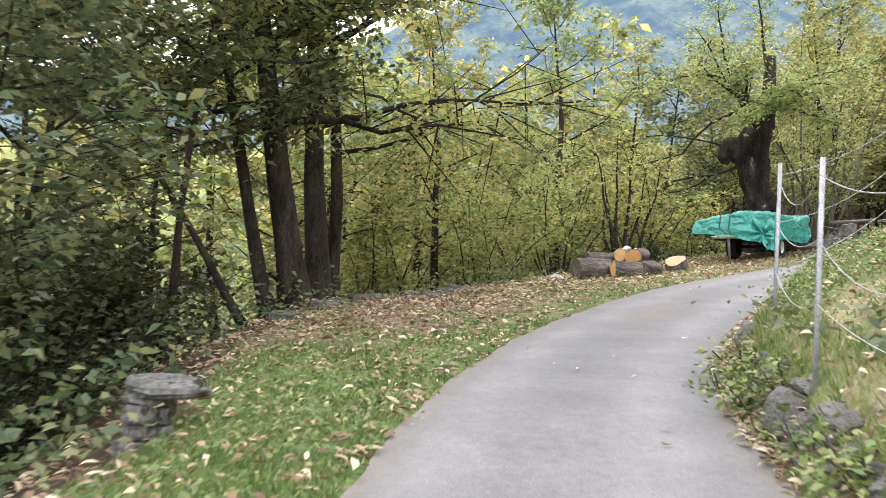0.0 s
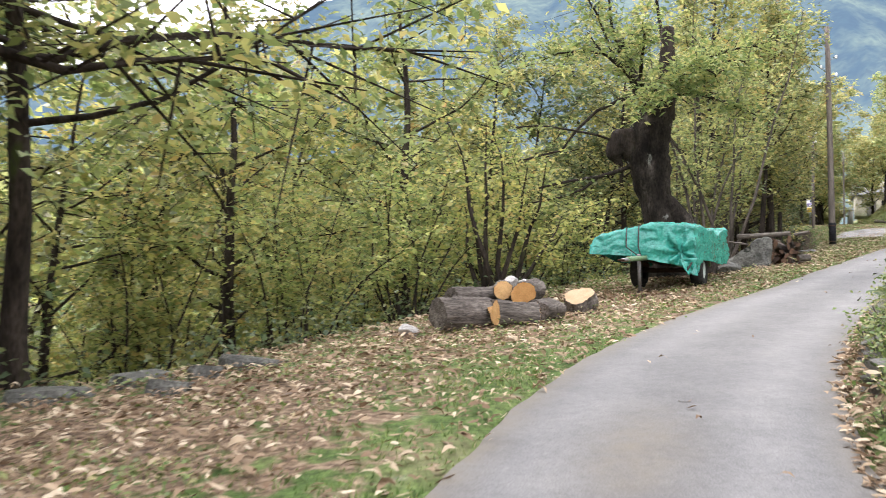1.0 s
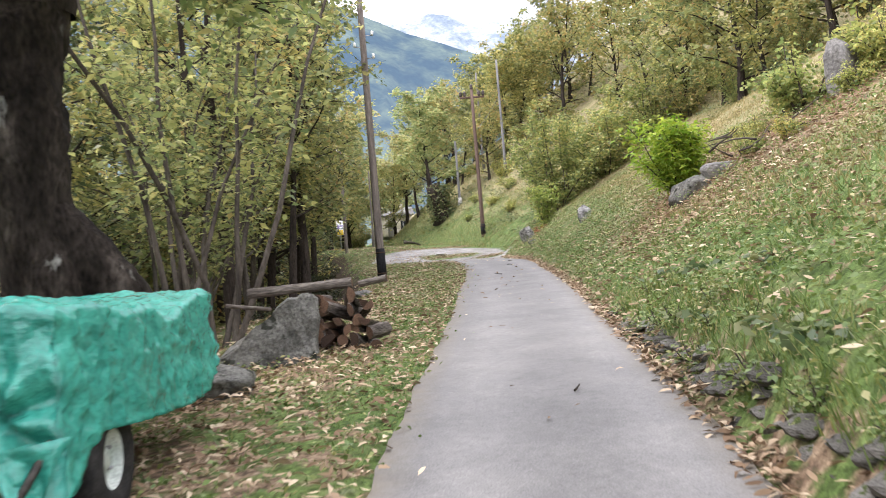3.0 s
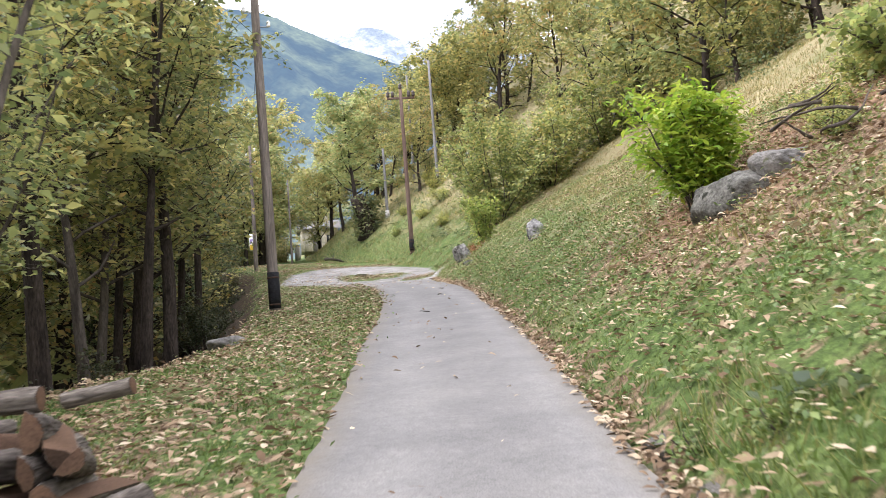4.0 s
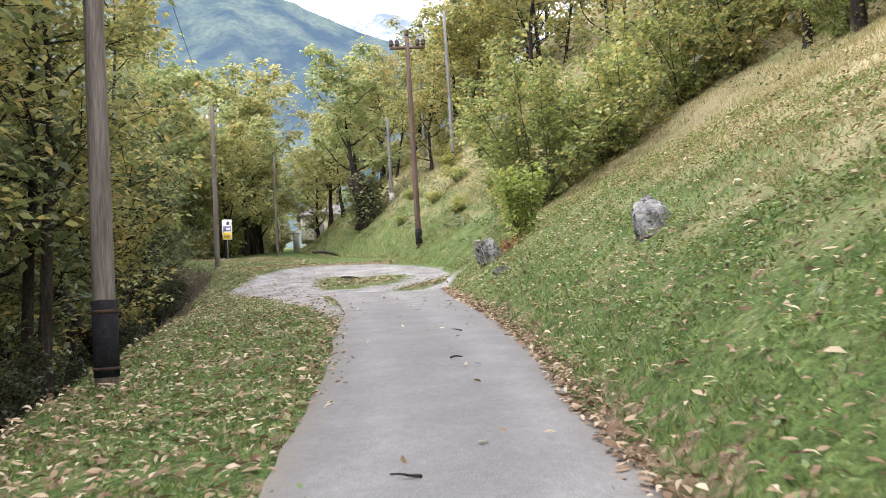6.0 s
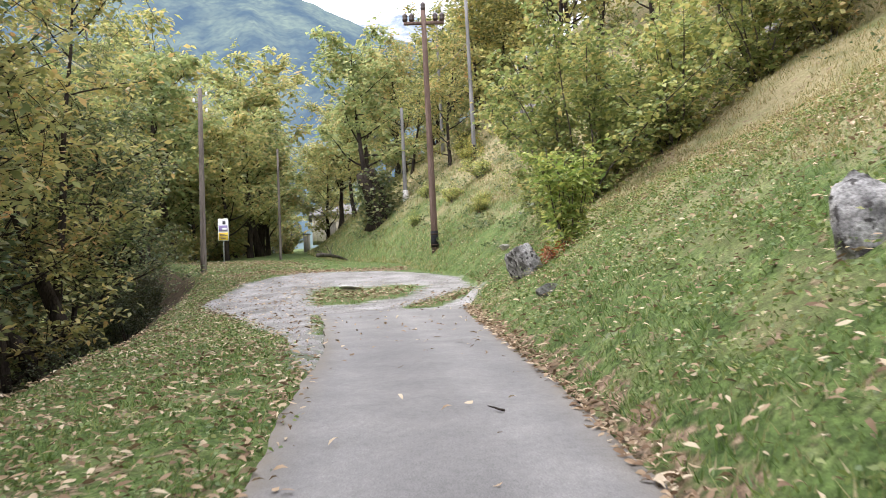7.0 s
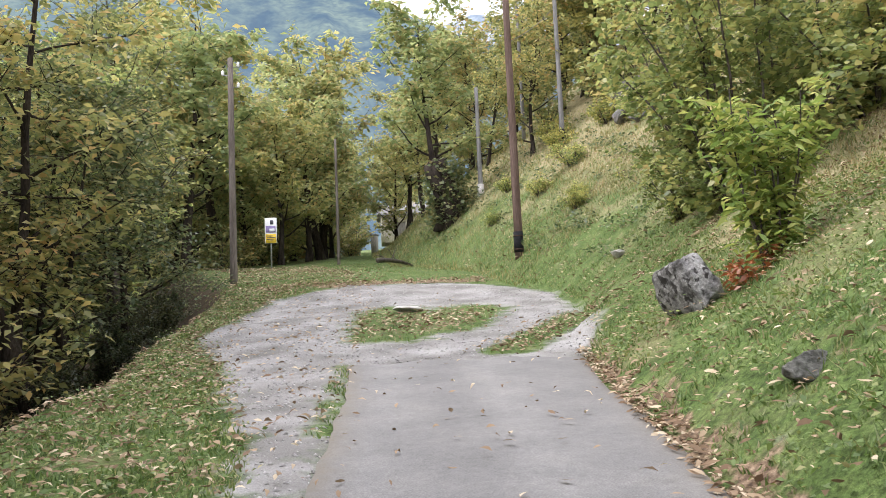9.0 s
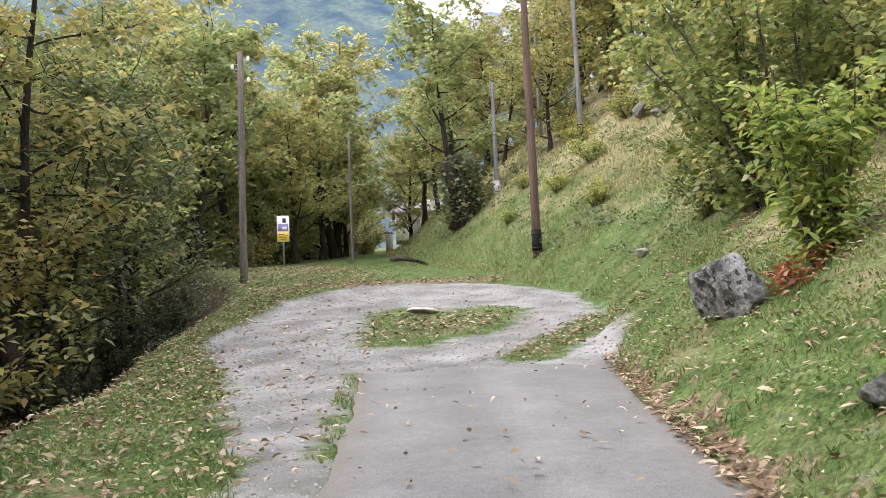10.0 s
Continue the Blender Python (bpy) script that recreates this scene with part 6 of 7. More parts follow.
def flat_stone(name, seed, size, material):
    """A split slab: a many-sided flake with broken edges, square-cut rather than rounded. size: half extents."""
    rng = np.random.default_rng(seed)
    bm = bmesh.new()
    turn = np.sort((np.arange(7) + rng.uniform(-0.3, 0.3, 7)) * 2 * np.pi / 7)
    reach = rng.uniform(0.8, 1.08, 7)
    rings = []
    for z, grow in ((-1.0, 0.9), (-0.45, 1.0), (0.5, 0.97), (1.0, 0.88)):
        rings.append([bm.verts.new((size[0] * math.cos(k) * f * grow * rng.uniform(0.94, 1.04), size[1] * math.sin(k) * f * grow * rng.uniform(0.94, 1.04), size[2] * (z + rng.uniform(-0.15, 0.15)))) for k, f in zip(turn, reach)])
    bm.faces.new(rings[0][::-1])
    bm.faces.new(rings[-1])
    for low, high in zip(rings, rings[1:]):
        for i in range(7):
            bm.faces.new((low[i], low[(i + 1) % 7], high[(i + 1) % 7], high[i]))
    bmesh.ops.triangulate(bm, faces=bm.faces[:])
    me = bpy.data.meshes.new(name)
    bm.to_mesh(me)
    bm.free()
    me.materials.append(material)
    return me


rock("boulder", 1, 37.0, 43.95, (0.32, 0.72, 0.56), -38, LICHEN, "grey boulder blotched with black and white lichen", 0.36, tilt=-24)
rock("boulder", 2, 29.8, 34.85, (0.2, 0.34, 0.5), 40, LICHEN, "upright lichen-covered rock standing in the grass", 0.42, tilt=15)
rock("boulder", 3, 21.15, 25.75, (0.8, 0.42, 0.4), 58, SLAB_STONE, "broad grey rock below the bright shrub", 0.42)
rock("boulder", 4, 21.0, 24.95, (0.4, 0.35, 0.25), 10, STONE, "small grey rock on the bank", 0.35)
rock("rock_outcrop", 5, 21.75, 23.0, (0.42, 0.36, 0.75), 25, STONE, "grey rock outcrop on the bank above the lane", 0.4)
rock("boulder", 6, 50.5, 43.5, (0.9, 0.7, 0.7), 60, STONE, "grey rock at the edge of the hillside trees", 0.3)
rock("boulder", 7, 49.0, 39.2, (0.8, 0.6, 0.6), 10, STONE, "grey rock at the edge of the hillside trees", 0.3)
rock("boulder", 8, 44.0, 50.5, (0.28, 0.2, 0.12), 15, PALE_ROCK, "small pale stone in the grass", 0.35)
rock("boulder", 9, 39.75, 53.25, (0.55, 0.34, 0.10), 20, PALE_ROCK, "flat whitish stone set in the grass island", 0.34)
rock("boulder", 10, 20.0, 34.6, (0.5, 0.3, 0.16), 30, STONE, "flat grey stone at the edge of the wood", 0.3)

for n, (x, y, a, b, c) in enumerate(((55.1, 58.3, 1.1, 0.7, 0.6), (56.4, 59.4, 0.8, 0.7, 0.7), (57.6, 60.0, 1.3, 0.8, 0.7), (54.2, 57.0, 0.5, 0.4, 0.35))):
    rock("boulder", 80 + n, x, y, (a, b, c), 40 + 25 * n, STONE, "weathered grey rock on the crest of the spur", 0.35, "rock", "rocks on the spur")


def slab():
    """A broken stone slab set on edge, its top falling away to one side."""
    bm = bmesh.new()
    outline = [(-0.95, -0.25), (-0.9, 0.12), (-0.45, 0.42), (-0.05, 0.72), (0.14, 0.80), (0.24, 0.76), (0.28, -0.25)]
    rows = [[bm.verts.new((x, y + 0.12 * z, z)) for x, z in outline] for y in (-0.16, 0.16)]
    n = len(outline)
    bm.faces.new(rows[0])
    bm.faces.new(rows[1][::-1])
    for i in range(n):
        bm.faces.new((rows[0][i], rows[1][i], rows[1][(i + 1) % n], rows[0][(i + 1) % n]))
    bmesh.ops.bevel(bm, geom=bm.edges[:], offset=0.03, segments=1, affect="EDGES")
    bmesh.ops.triangulate(bm, faces=bm.faces[:])
    bmesh.ops.subdivide_edges(bm, edges=bm.edges[:], cuts=3, use_grid_fill=True)
    bmesh.ops.recalc_face_normals(bm, faces=bm.faces[:])
    for v in bm.verts:
        v.co += v.normal * (0.07 * noise.noise(v.co * 3) + 0.05 * (0.3 - abs(noise.noise(v.co * 5))) + 0.03 * noise.noise(v.co * 12))
    ob = part("stone_slab", bm, SLAB_STONE, smooth=False)
    ob.matrix_world = pose(12.62, 25.95, G(12.62, 25.95), 0, 0, -42)
    tagged(ob, "broken grey stone slab set on edge beside the firewood", "stone")


slab()
rock("boulder", 12, 11.3, 25.3, (0.6, 0.45, 0.25), 70, SLAB_STONE, "low mossy rock at the foot of the slab", 0.4)
rock("boulder", 13, 4.30, 19.42, (0.24, 0.17, 0.15), 70, PALE_ROCK, "pale whitish stone lying on the logs", 0.05, dz=0.46)
rock("boulder", 16, 4.52, 19.38, (0.17, 0.15, 0.13), 20, PALE_ROCK, "pale whitish stone lying on the logs", 0.05, dz=0.44)
log(4.42, 19.42, 0.22, 40, 0, 0.6, 0.2, LOG_BARK, "thick grey log at the back of the pile", 10)
rock("boulder", 14, 2.55, 18.4, (0.2, 0.16, 0.12), 70, PALE_ROCK, "small pale stone beside the logs", 0.2)
rock("boulder", 15, 33.9, 40.9, (0.3, 0.2, 0.12), 10, SLAB_STONE, "small dark stone sunk in the grassy bank", 0.46)
for n, (x, y, a, b, t) in enumerate(((0.55, 16.9, 0.62, 0.42, 20), (-0.55, 16.3, 0.6, 0.4, 60), (-1.35, 15.5, 0.55, 0.4, 30), (0.1, 16.0, 0.35, 0.28, 80), (-1.9, 14.0, 0.4, 0.3, 10), (-2.3, 12.6, 0.45, 0.3, 70), (-0.2, 15.2, 0.3, 0.22, 0))):
    ob = new("ledge_stone", flat_stone("ledge_stone", 30 + n, (a * 0.85, b * 0.8, 0.10), SLAB_STONE))
    ob.matrix_world = pose(x, y, G(x, y) + 0.015, 4 * math.sin(3 * n), 5 * math.cos(2 * n), t)
    tagged(ob, "flat grey stone half sunk in the leafy verge", "stone", "ledge stones at the bend")

# the end of an old wall: along it, away from the lane, height, half sizes, turn, tilt
for n, (u, w, z, a, b, c, turn, tilt) in enumerate(((-0.04, 0.0, 0.03, 0.15, 0.15, 0.06, 10, 4), (-0.02, 0.02, 0.15, 0.10, 0.14, 0.045, 40, -3), (0.11, 0.04, 0.13, 0.07, 0.12, 0.06, 70, 5), (-0.03, 0.0, 0.26, 0.125, 0.15, 0.062, 15, -2), (0.11, 0.05, 0.25, 0.06, 0.1, 0.05, 50, 0),
                                                    (0.0, 0.03, 0.355, 0.15, 0.17, 0.03, 80, 3), (0.15, 0.06, 0.405, 0.31, 0.22, 0.024, 5, 3), (0.10, 0.08, 0.455, 0.29, 0.25, 0.028, 30, 8), (0.02, 0.30, 0.10, 0.2, 0.16, 0.10, 20, 0), (0.06, 0.32, 0.28, 0.2, 0.16, 0.085, 60, 0), (0.12, 0.34, 0.40, 0.18, 0.15, 0.04, 35, 4))):
    ob = new("stacked_stone", flat_stone("stacked_stone", 50 + n, (a, b, c), SLAB_STONE))
    ob.matrix_world = pose(-1.9 + 0.953 * u - 0.30 * w, 5.5 + 0.30 * u + 0.953 * w, 0.42 + z, tilt, 0, turn)
    tagged(ob, "flat grey slab in the end of a tumbled dry-stone wall", "stone", "stacked stones")


# ---------------------------------------------------------------- wire fence above the first bend
def fence():
    ob = thing("wire_fence", "old wire fence on slim galvanised posts", "fence")
    spots = [(2.25, 3.6), (2.59, 5.72), (3.13, 7.79), (5.2, 9.3), (7.6, 10.6)]
    tops = []
    for x, y in spots:
        z = G(x, y)
        part("post", tube(Soup(), [(x, y, z - 0.3), (x + 0.02, y, z + 1.62)], 0.02, 8), STEEL, ob)
        tops.append(np.array([x, y, z]))
    rng = np.random.default_rng(8)
    for h in (1.5, 1.05, 0.6):
        for a, b in zip(tops, tops[1:]):
            k = np.linspace(0, 1, 9)[:, None]
            pts = a * (1 - k) + b * k + np.c_[0 * k, 0 * k, h - rng.uniform(0.05, 0.25) * 4 * k * (1 - k)]
            part("wire", tube(Soup(), pts, 0.004, 5), STEEL, ob)


fence()


# ---------------------------------------------------------------- dry-stone wall at the foot of the bank
def bank_wall():
    rng = np.random.default_rng(15)
    ob = tagged(new("retaining_wall"), "low mossy dry-stone retaining wall beside the lane", "wall", kind="structure")
    shapes = [boulder("stone", 70 + n, (0.5, 0.5, 0.5), STONE_WALL, 0.42, 2) for n in range(8)]
    z, course = 0.0, 0
    while z < 0.5:
        h = rng.uniform(0.10, 0.15)
        s = 2.0 + 0.13 * course
        while s < 31:
            w = rng.uniform(0.2, 0.46)
            if z + 0.5 * h < float(wall_height(s)) * rng.uniform(0.85, 1.12) and rng.random() < 0.85 and not 8 < s < 14:
                x, y = (float(v) for v in lane_point(s + w / 2, float(bank_start(s)) + 0.10 + 0.40 * z + rng.uniform(-0.05, 0.04)))
                ahead = lane_point(s + w / 2 + 0.3, 0.0)[0] - lane_point(s + w / 2, 0.0)[0], lane_point(s + w / 2 + 0.3, 0.0)[1] - lane_point(s + w / 2, 0.0)[1]
                st = new("stone", shapes[int(rng.integers(8))])
                st.matrix_world = pose(x, y, float(np.interp(s, LINE_S, LINE_P[:, 2])) + z + h / 2 - 0.02, rng.uniform(-7, 7), rng.uniform(-6, 6), math.degrees(math.atan2(ahead[1], ahead[0])) + rng.uniform(-9, 9) + 180 * (rng.random() < 0.5)) @ Matrix.Diagonal((w * 1.16, 0.34, h * 1.32, 1))
                st.parent = ob
            s += w
        z, course = z + h * 0.96, course + 1
    for s in (4.2, 6.3, 9.8):
        x, y = (float(v) for v in lane_point(s, float(bank_start(s)) + 0.15))
        st = new("stone", shapes[int(rng.integers(8))])
        st.matrix_world = pose(x, y, float(np.interp(s, LINE_S, LINE_P[:, 2])) + 0.16, 4, 6, rng.uniform(0, 180)) @ Matrix.Diagonal((0.55, 0.35, 0.45, 1))
        st.parent = ob


bank_wall()

# ---------------------------------------------------------------- grass, fallen leaves and undergrowth
def scatter(rng, n, s0, s1, d0, d1):
    """Random places beside the lane; d0 and d1 may follow s."""
    s = rng.uniform(s0, s1, n)
    lo, hi = (f(s) if callable(f) else np.full(n, f) for f in (d0, d1))
    d = lo + (hi - lo) * rng.random(n)
    x, y = lane_point(s, d)
    return s, d, x, y


def patches(x, y, scale, seed):
    return np.sin(x * scale + seed) * np.sin(y * scale * 1.1 + seed * 2) + 0.6 * np.sin(x * scale * 2.3 + y * scale + seed) * np.sin(y * scale * 2.1 - x * scale * 0.7)


def on_gravel(s, d):
    gl = gravel_left(s)
    gr = np.interp(s, [58.8, 60, 62, 66, 70, 72.5, 74], [-0.7, 2.2, 2.8, 3.4, 3.4, 2.4, 0.5])
    island = np.zeros(len(s), bool)
    x, y = lane_point(s, d)
    for x0, y0, x1, y1, w in ISLANDS:
        island |= strip_gap(x, y, x0, y0, x1, y1) < w * (0.85 + 0.3 * np.sin(5 * x) * np.sin(6 * y))
    island |= (strip_gap(x, y, 31.9, 44.3, 34.5, 47.9) < 0.12) & (np.sin(7 * x) > -0.4)
    return (s > 51) & (s < 73.8) & (d > -gl) & (d < gr) & ~island


def blades(name, rng, x, y, height, width, material, label):
    n = len(x)
    z = ground_z(x, y) - 0.01
    turn = rng.uniform(0, 2 * np.pi, n)
    h = height * rng.uniform(0.5, 1.3, n)
    lean = rng.normal(0, 0.45, (n, 2)) * h[:, None]
    w = width * rng.uniform(0.7, 1.3, n)
    side = np.stack([np.cos(turn) * w, np.sin(turn) * w, 0 * w], 1)
    foot = np.stack([x, y, z], 1)
    tip = foot + np.stack([lean[:, 0], lean[:, 1], h], 1)
    v = np.stack([foot - side, foot + side, tip], 1).reshape(-1, 3)
    ob = part(name, Soup().add(v, (), np.arange(3 * n).reshape(-1, 3)), material, smooth=False)
    return tagged(ob, label, "grass", kind="stuff")


def grass():
    rng = np.random.default_rng(100)
    xs, ys, hs = [], [], []
    for n, s0, s1, d0, d1, h in ((150000, -1, 76, lambda s: -verge_width(s) - 0.6, lambda s: -road_left(s) - 0.02, 0.07), (190000, 0, 78, lambda s: bank_start(s) + np.where(s < 31, 0.24, 0.02), lambda s: bank_start(s) + 5.5, 0.08),
                                 (30000, 60, 95, -6, 5, 0.08)):
        s, d, x, y = scatter(rng, n, s0, s1, d0, d1)
        bare = (np.hypot((s - 21) / 7.5, (d + 3.6) / 2.6) < 1) | (np.hypot((s - 12.5) / 4, (d + 4) / 2.2) < 1)
        keep = ~on_gravel(s, d) & ~((d > -road_left(s)) & (d < road_right(s)) & (s < 60.7)) & (patches(x, y, 1.7, 1.0) > -0.75 + 0.5 * rng.random(n)) & (~bare | (rng.random(n) < 0.25))
        keep &= ~((np.hypot((s - 35.8) / 4.2, (d - 4.7) / 1.9) < 1) & (rng.random(n) < 0.85))
        keep &= ~((s < 9) & (d > 1) & (rng.random(n) < 0.6))
        xs.append(x[keep]), ys.append(y[keep]), hs.append(np.full(keep.sum(), h) * (1 + 0.5 * patches(x[keep], y[keep], 2.6, 4.0)))
    blades("grass", rng, np.concatenate(xs), np.concatenate(ys), np.clip(0.8 * np.concatenate(hs), 0.03, 0.14), 0.010, GRASS_BLADE, "short green grass on the verges and the bank")
    s, d, x, y = scatter(rng, 9000, 2, 31, lambda s: bank_start(s) + 0.12, lambda s: bank_start(s) + 0.6)
    blades("grass", rng, x, y, 0.14, 0.008, GRASS_BLADE, "long green grass hanging over the low stone wall")
    s, d, x, y = scatter(rng, 130000, 24, 80, lambda s: bank_start(s) + np.interp(s, [24, 36, 44, 54, 80], [1.2, 1.6, 2.2, 3.2, 3.0]), lambda s: bank_start(s) + 15)
    keep = (patches(x, y, 0.9, 2.0) > -0.9) & ~((np.hypot((s - 35.8) / 4.2, (d - 4.9) / 1.9) < 1) & (rng.random(len(s)) < 0.85))
    blades("dry_grass", rng, x[keep], y[keep], 0.12, 0.011, GRASS_DRY, "longer straw-coloured grass on the hillside")
    s, d, x, y = scatter(rng, 30000, 72, 120, lambda s: bank_start(s) - 0.5, lambda s: bank_start(s) + 9)
    blades("dry_grass", rng, x[:17000], y[:17000], 0.2, 0.016, GRASS_DRY, "long yellowing grass on the steep spur")
    blades("grass", rng, x[17000:], y[17000:], 0.15, 0.016, GRASS_BLADE, "tufts of green grass on the steep spur")


grass()


def fallen():
    rng = np.random.default_rng(200)
    soup = Soup()

    def lay(x, y, size, lift=0.012, z=None):
        zz = ground_z(x, y) if z is None else z
        p = np.stack([x, y, zz + lift + 0.035 * rng.random(len(x))], 1)
        dry_leaves(soup, p, size, rng)

    # thick litter under the trees of the verge
    for n, s0, d0, ls, ld in ((7500, 21, -3.6, 5.5, 1.5), (4200, 12.5, -3.9, 3.4, 1.4), (3200, 30, -3.0, 3.6, 1.3), (3600, 34.5, 3.2, 3.2, 1.1), (3600, 38, -3.0, 4.5, 1.3), (1400, 34.5, 4.8, 2.5, 1.2)):
        s, d = rng.normal(s0, ls, n), rng.normal(d0, ld, n)
        ok = ((d < -road_left(s) - 0.03) & (d > -verge_width(s) - 1.5)) if d0 < 0 else (d > road_right(s) + 0.1)
        lay(*lane_point(s[ok], d[ok]), 0.11, 0.03)
    # the drift along the foot of the bank
    s = rng.uniform(1, 61, 6500)
    d = road_right(s) + np.abs(rng.normal(0.0, 0.11, 6500)) - 0.06
    lay(*lane_point(s, d), 0.10, 0.03)
    s = rng.uniform(1, 52, 900)
    lay(*lane_point(s, -road_left(s) - np.abs(rng.normal(0, 0.15, 900))), 0.12, 0.025)
    # thin scatter everywhere
    for n, s0, s1, lo, hi in ((17000, 0, 90, lambda s: -verge_width(s) - np.where(s > 36, 0.5, 2), lambda s: -road_left(s)), (17000, 0, 80, lambda s: bank_start(s), lambda s: bank_start(s) + 6), (900, 60, 90, -6, 5)):
        s, d, x, y = scatter(rng, n, s0, s1, lo, hi)
        ok = ~on_gravel(s, d) | (rng.random(n) < 0.35)
        lay(x[ok], y[ok], 0.105, 0.05)
    # small dry leaves caught in the hillside grass
    s, d, x, y = scatter(rng, 11000, 24, 64, lambda s: bank_start(s) + 0.3, lambda s: bank_start(s) + 8)
    lay(x, y, 0.07, 0.06)
    s, d, x, y = scatter(rng, 5500, 44, 78, lambda s: -verge_width(s) - 0.3, lambda s: -gravel_left(s) + 0.1)
    lay(x[:3600], y[:3600], 0.10, 0.05)
    # the islands of the turning place
    for x0, y0, x1, y1, w in ISLANDS:
        k, n = rng.random(420), rng.normal(0, 0.5 * w, (420, 2))
        lay(x0 + k * (x1 - x0) + n[:, 0], y0 + k * (y1 - y0) + n[:, 1], 0.12, 0.03)
    # rim of the turning place
    s, d, x, y = scatter(rng, 700, 73.4, 74.9, -4.5, 2.6)
    lay(x, y, 0.13)
    # a few on the asphalt and the gravel
    for n, s0, s1 in ((40, 0, 30), (70, 30, 52), (110, 52, 60.5)):
        s, d, x, y = scatter(rng, n, s0, s1, lambda s: -road_left(s), lambda s: road_right(s))
        z = np.interp(s, LINE_S, LINE_P[:, 2]) + 0.022
        lay(x, y, 0.10, 0.012, z)
    tagged(part("fallen_leaves", soup, LITTER, smooth=False), "dry brown and tan chestnut leaves lying on the ground", "leaf litter", kind="stuff")


fallen()


def pebbles():
    rng = np.random.default_rng(220)
    s, d, x, y = scatter(rng, 24000, 51.5, 74, -4.8, 3.4)
    ok = on_gravel(s, d) & ~((d > -road_left(s)) & (d < road_right(s)) & (s < 60.7))
    p = np.stack([x[ok], y[ok], ground_z(x[ok], y[ok])], 1)
    n = len(p)
    r = 0.007 + 0.024 * rng.random((n, 1)) ** 2.5
    k = np.array([(1, 0, 0), (0, 1, 0), (-1, 0, 0), (0, -1, 0), (0, 0, 0.7), (0, 0, -0.6)])
    v = p[:, None] + k[None] * r[:, None] * rng.uniform(0.7, 1.3, (n, 6, 1))
    f = np.array([(0, 1, 4), (1, 2, 4), (2, 3, 4), (3, 0, 4), (1, 0, 5), (2, 1, 5), (3, 2, 5), (0, 3, 5)])
    soup = Soup().add(v.reshape(-1, 3), (), (f[None] + 6 * np.arange(n)[:, None, None]).reshape(-1, 3))
    tagged(part("gravel_stones", soup, PEBBLE, smooth=False), "loose grey gravel stones on the turning place", "gravel", kind="stuff")


PEBBLE = surface("pebble", [(0.0, (0.16, 0.155, 0.145)), (1.0, (0.46, 0.44, 0.42))], 20, 0.9, 0, vary=0.2, per="island")
pebbles()


def twigs():
    rng = np.random.default_rng(210)
    for s, d, long, turn in ((26.5, 0.35, 0.22, 30), (46.3, 0.45, 0.3, 10), (48.6, 0.75, 0.2, 80), (42.0, -0.2, 0.2, 120), (21.5, 0.9, 0.25, 60)):
        x, y = (float(v) for v in lane_point(s, d))
        ob = thing("twig", "short dark twig lying on the asphalt", "twig", "twigs on the lane", pose(x, y, float(np.interp(s, LINE_S, LINE_P[:, 2])) + 0.03, 0, 0, turn))
        part("stick", tube(Soup(), limb(rng, (-long / 2, 0, 0), (1, 0, 0.02), long, 5, 0.1), np.linspace(0.012, 0.005, 6), 5), BARK, ob)


twigs()


def weeds():
    rng = np.random.default_rng(310)
    soup = Soup()
    a = scatter(rng, 4200, 8, 62, lambda s: bank_start(s) + 0.1, lambda s: bank_start(s) + 5.5)
    b = scatter(rng, 1700, 0, 78, lambda s: -verge_width(s), lambda s: -np.maximum(road_left(s), np.where(s > 51, gravel_left(s), 0)) - 0.1)
    x, y = np.r_[a[2], b[2]], np.r_[a[3], b[3]]
    ok = patches(x, y, 1.1, 3.0) > -0.5
    for px, py, pz in zip(x[ok], y[ok], ground_z(x[ok], y[ok])):
        p = rng.normal(0, 1, (20, 3)) * (0.17, 0.17, 0)
        leaves_at(soup, np.array([px, py, pz]) + np.c_[p[:, :2], rng.uniform(0.03, 0.12, 20)], 0.055, rng, 0.6, 0.6)
    tagged(part("ground_weeds", soup, GRASS_BLADE, smooth=False), "low broad-leaved green weeds on the bank", "weeds", kind="stuff")


weeds()


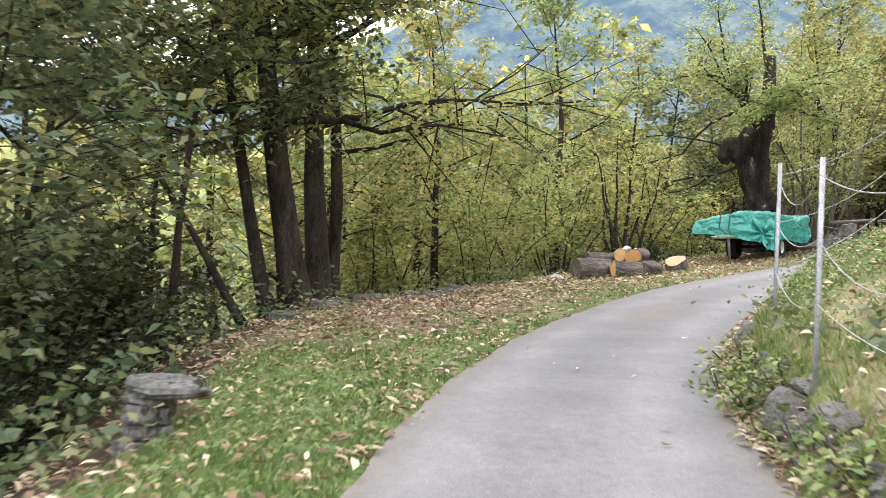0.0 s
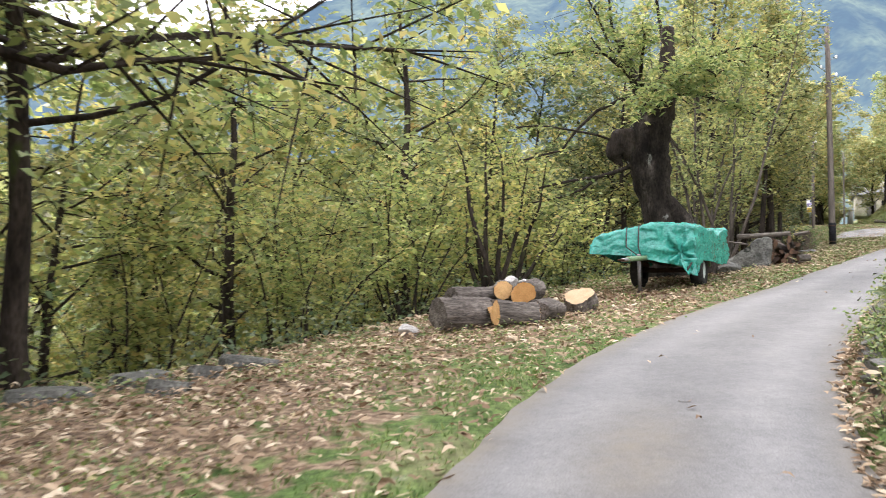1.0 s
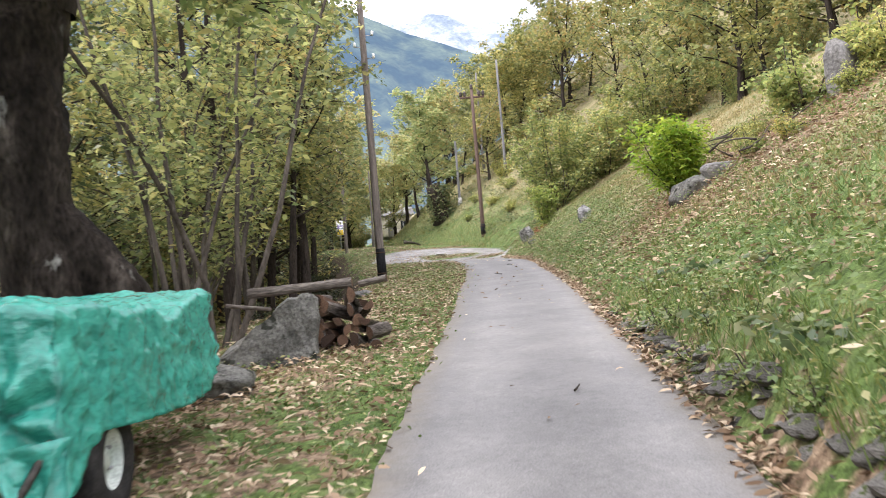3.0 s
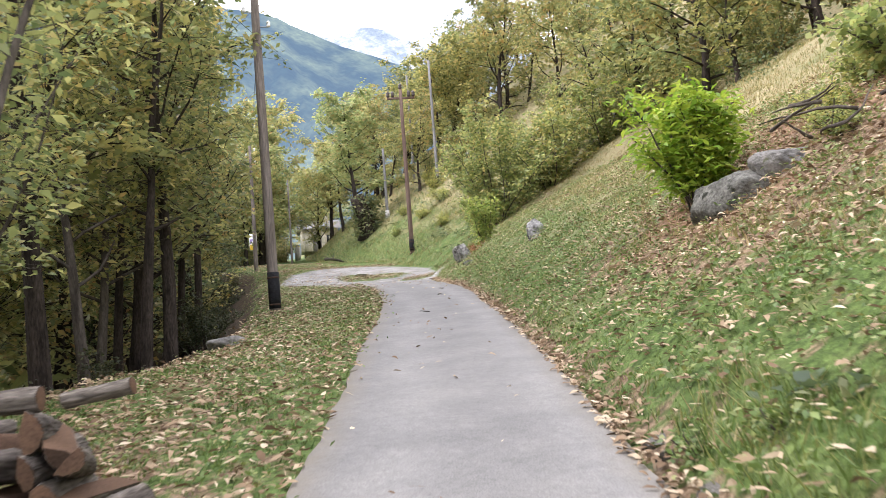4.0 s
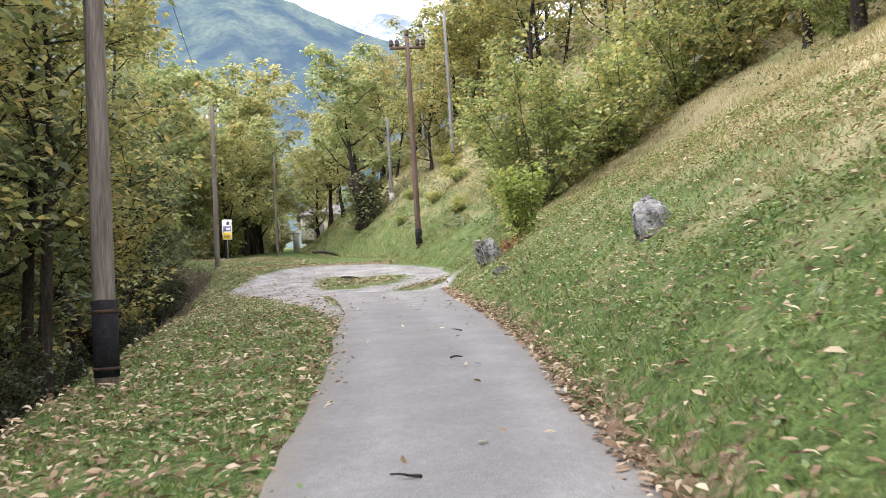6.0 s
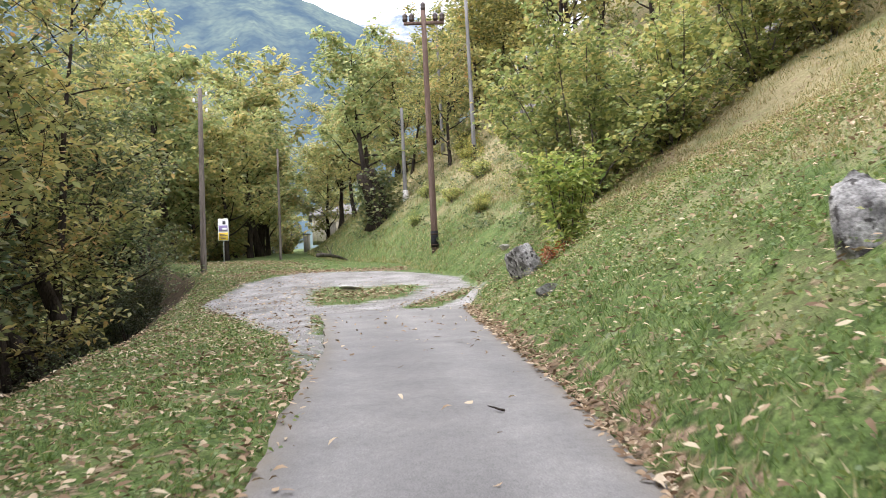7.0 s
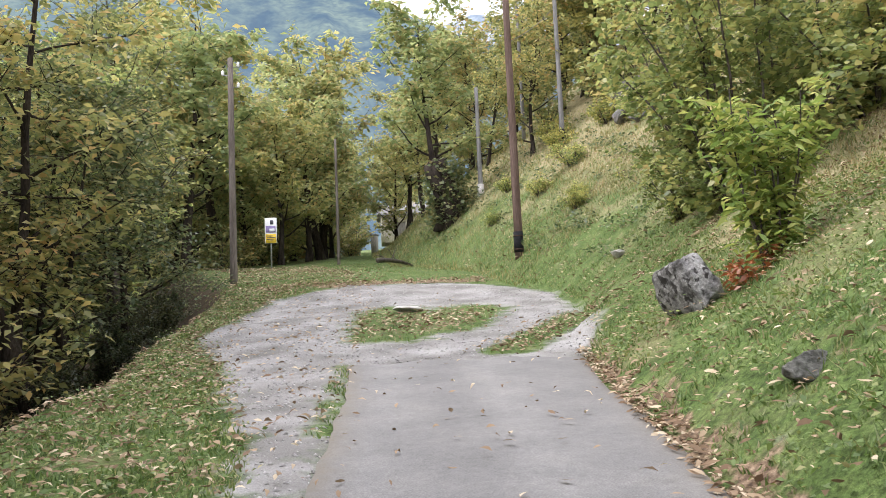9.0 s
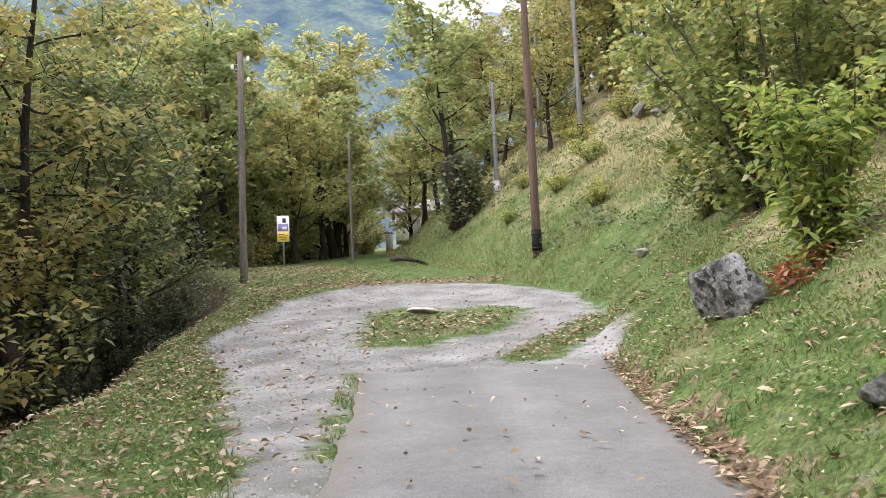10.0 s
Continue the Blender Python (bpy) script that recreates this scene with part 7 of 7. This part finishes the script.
def bank_plants():
    """Leafy weeds growing out of the foot of the first bank."""
    first = plant("weed_clump", bush(71, 0.42, 9, 0.55, 6, 8, 0.07, 0.6, 0.004, -0.2, 0.15, 0.22), BARK_GREY, GRASS_BLADE, "leafy green weeds at the foot of the stone wall", "weeds", "weed clumps beside the wall")
    spots = ((2.55, 7.3), (2.75, 6.9), (2.5, 6.6), (2.85, 7.6), (2.4, 5.9), (2.35, 5.2), (2.6, 6.2), (2.3, 4.4))
    for n, (x, y) in enumerate(spots):
        if n:
            copy_at(first, x, y, 77 * n, 0.7 + 0.12 * (n % 4))
        else:
            first.matrix_world = stand(x, y)
    rng = np.random.default_rng(72)
    for s in np.arange(13.0, 31.0, 0.6):
        x, y = (float(v) for v in lane_point(s + rng.uniform(-0.5, 0.5), float(bank_start(s)) + rng.uniform(0.05, 0.5)))
        copy_at(first, x, y, rng.uniform(0, 360), rng.uniform(0.4, 0.8))


bank_plants()


def undergrowth():
    rng = np.random.default_rng(300)
    soup = Soup()
    for n, s0, s1, lo, hi, h in ((200, 2, 36, lambda s: -verge_width(s) - 5, lambda s: -verge_width(s) - 0.3, 0.5), (60, 76, 95, lambda s: -verge_width(s) - 5, lambda s: -verge_width(s) - 0.3, 0.5), (40, 3, 30, lambda s: bank_start(s) + 0.3, lambda s: bank_start(s) + 1.0, 0.10), (40, -2, 9, lambda s: -verge_width(s) - 4, lambda s: -verge_width(s) - 0.8, 0.5), (120, 30, 100, lambda s: bank_start(s) + 9, lambda s: bank_start(s) + 16, 0.6),
                                 (150, 66, 92, lambda s: bank_start(s) + 1.0, lambda s: bank_start(s) + 9, 0.25)):
        s, d, x, y = scatter(rng, n, s0, s1, lo, hi)
        for px, py, pz in zip(x, y, ground_z(x, y)):
            k = 42
            p = rng.normal(0, 1, (k, 3)) * (0.32, 0.32, 0.4) * (h / 0.4) ** 0.5
            leaves_at(soup, np.array([px, py, pz]) + np.c_[p[:, :2], np.abs(p[:, 2]) * h * 1.6], 0.13, rng, 0.6)
    tagged(part("undergrowth", soup, LEAF_DARK, smooth=False), "low leafy weeds and brambles at the edges of the wood", "undergrowth", kind="stuff")
    soup = Soup()
    for n, lo, hi, s0, s1 in ((900, -130, -34, -20, 150), (300, 32, 75, 25, 130)):
        s, d, x, y = scatter(rng, n, s0, s1, lo, hi)
        for px, py, pz in zip(x, y, ground_z(x, y)):
            k, high = 34, rng.uniform(5, 10)
            p = unit(rng.normal(0, 1, (k, 3))) * rng.uniform(0.5, 1, (k, 1)) * (2.6, 2.6, high / 2)
            leaves_at(soup, np.array([px, py, pz + high / 2]) + p, 1.0, rng, 0.8)
    tagged(part("far_woods", soup, LEAF_HAZEL, smooth=False), "distant yellow-green woodland on the slopes below", "woodland", kind="stuff")


undergrowth()
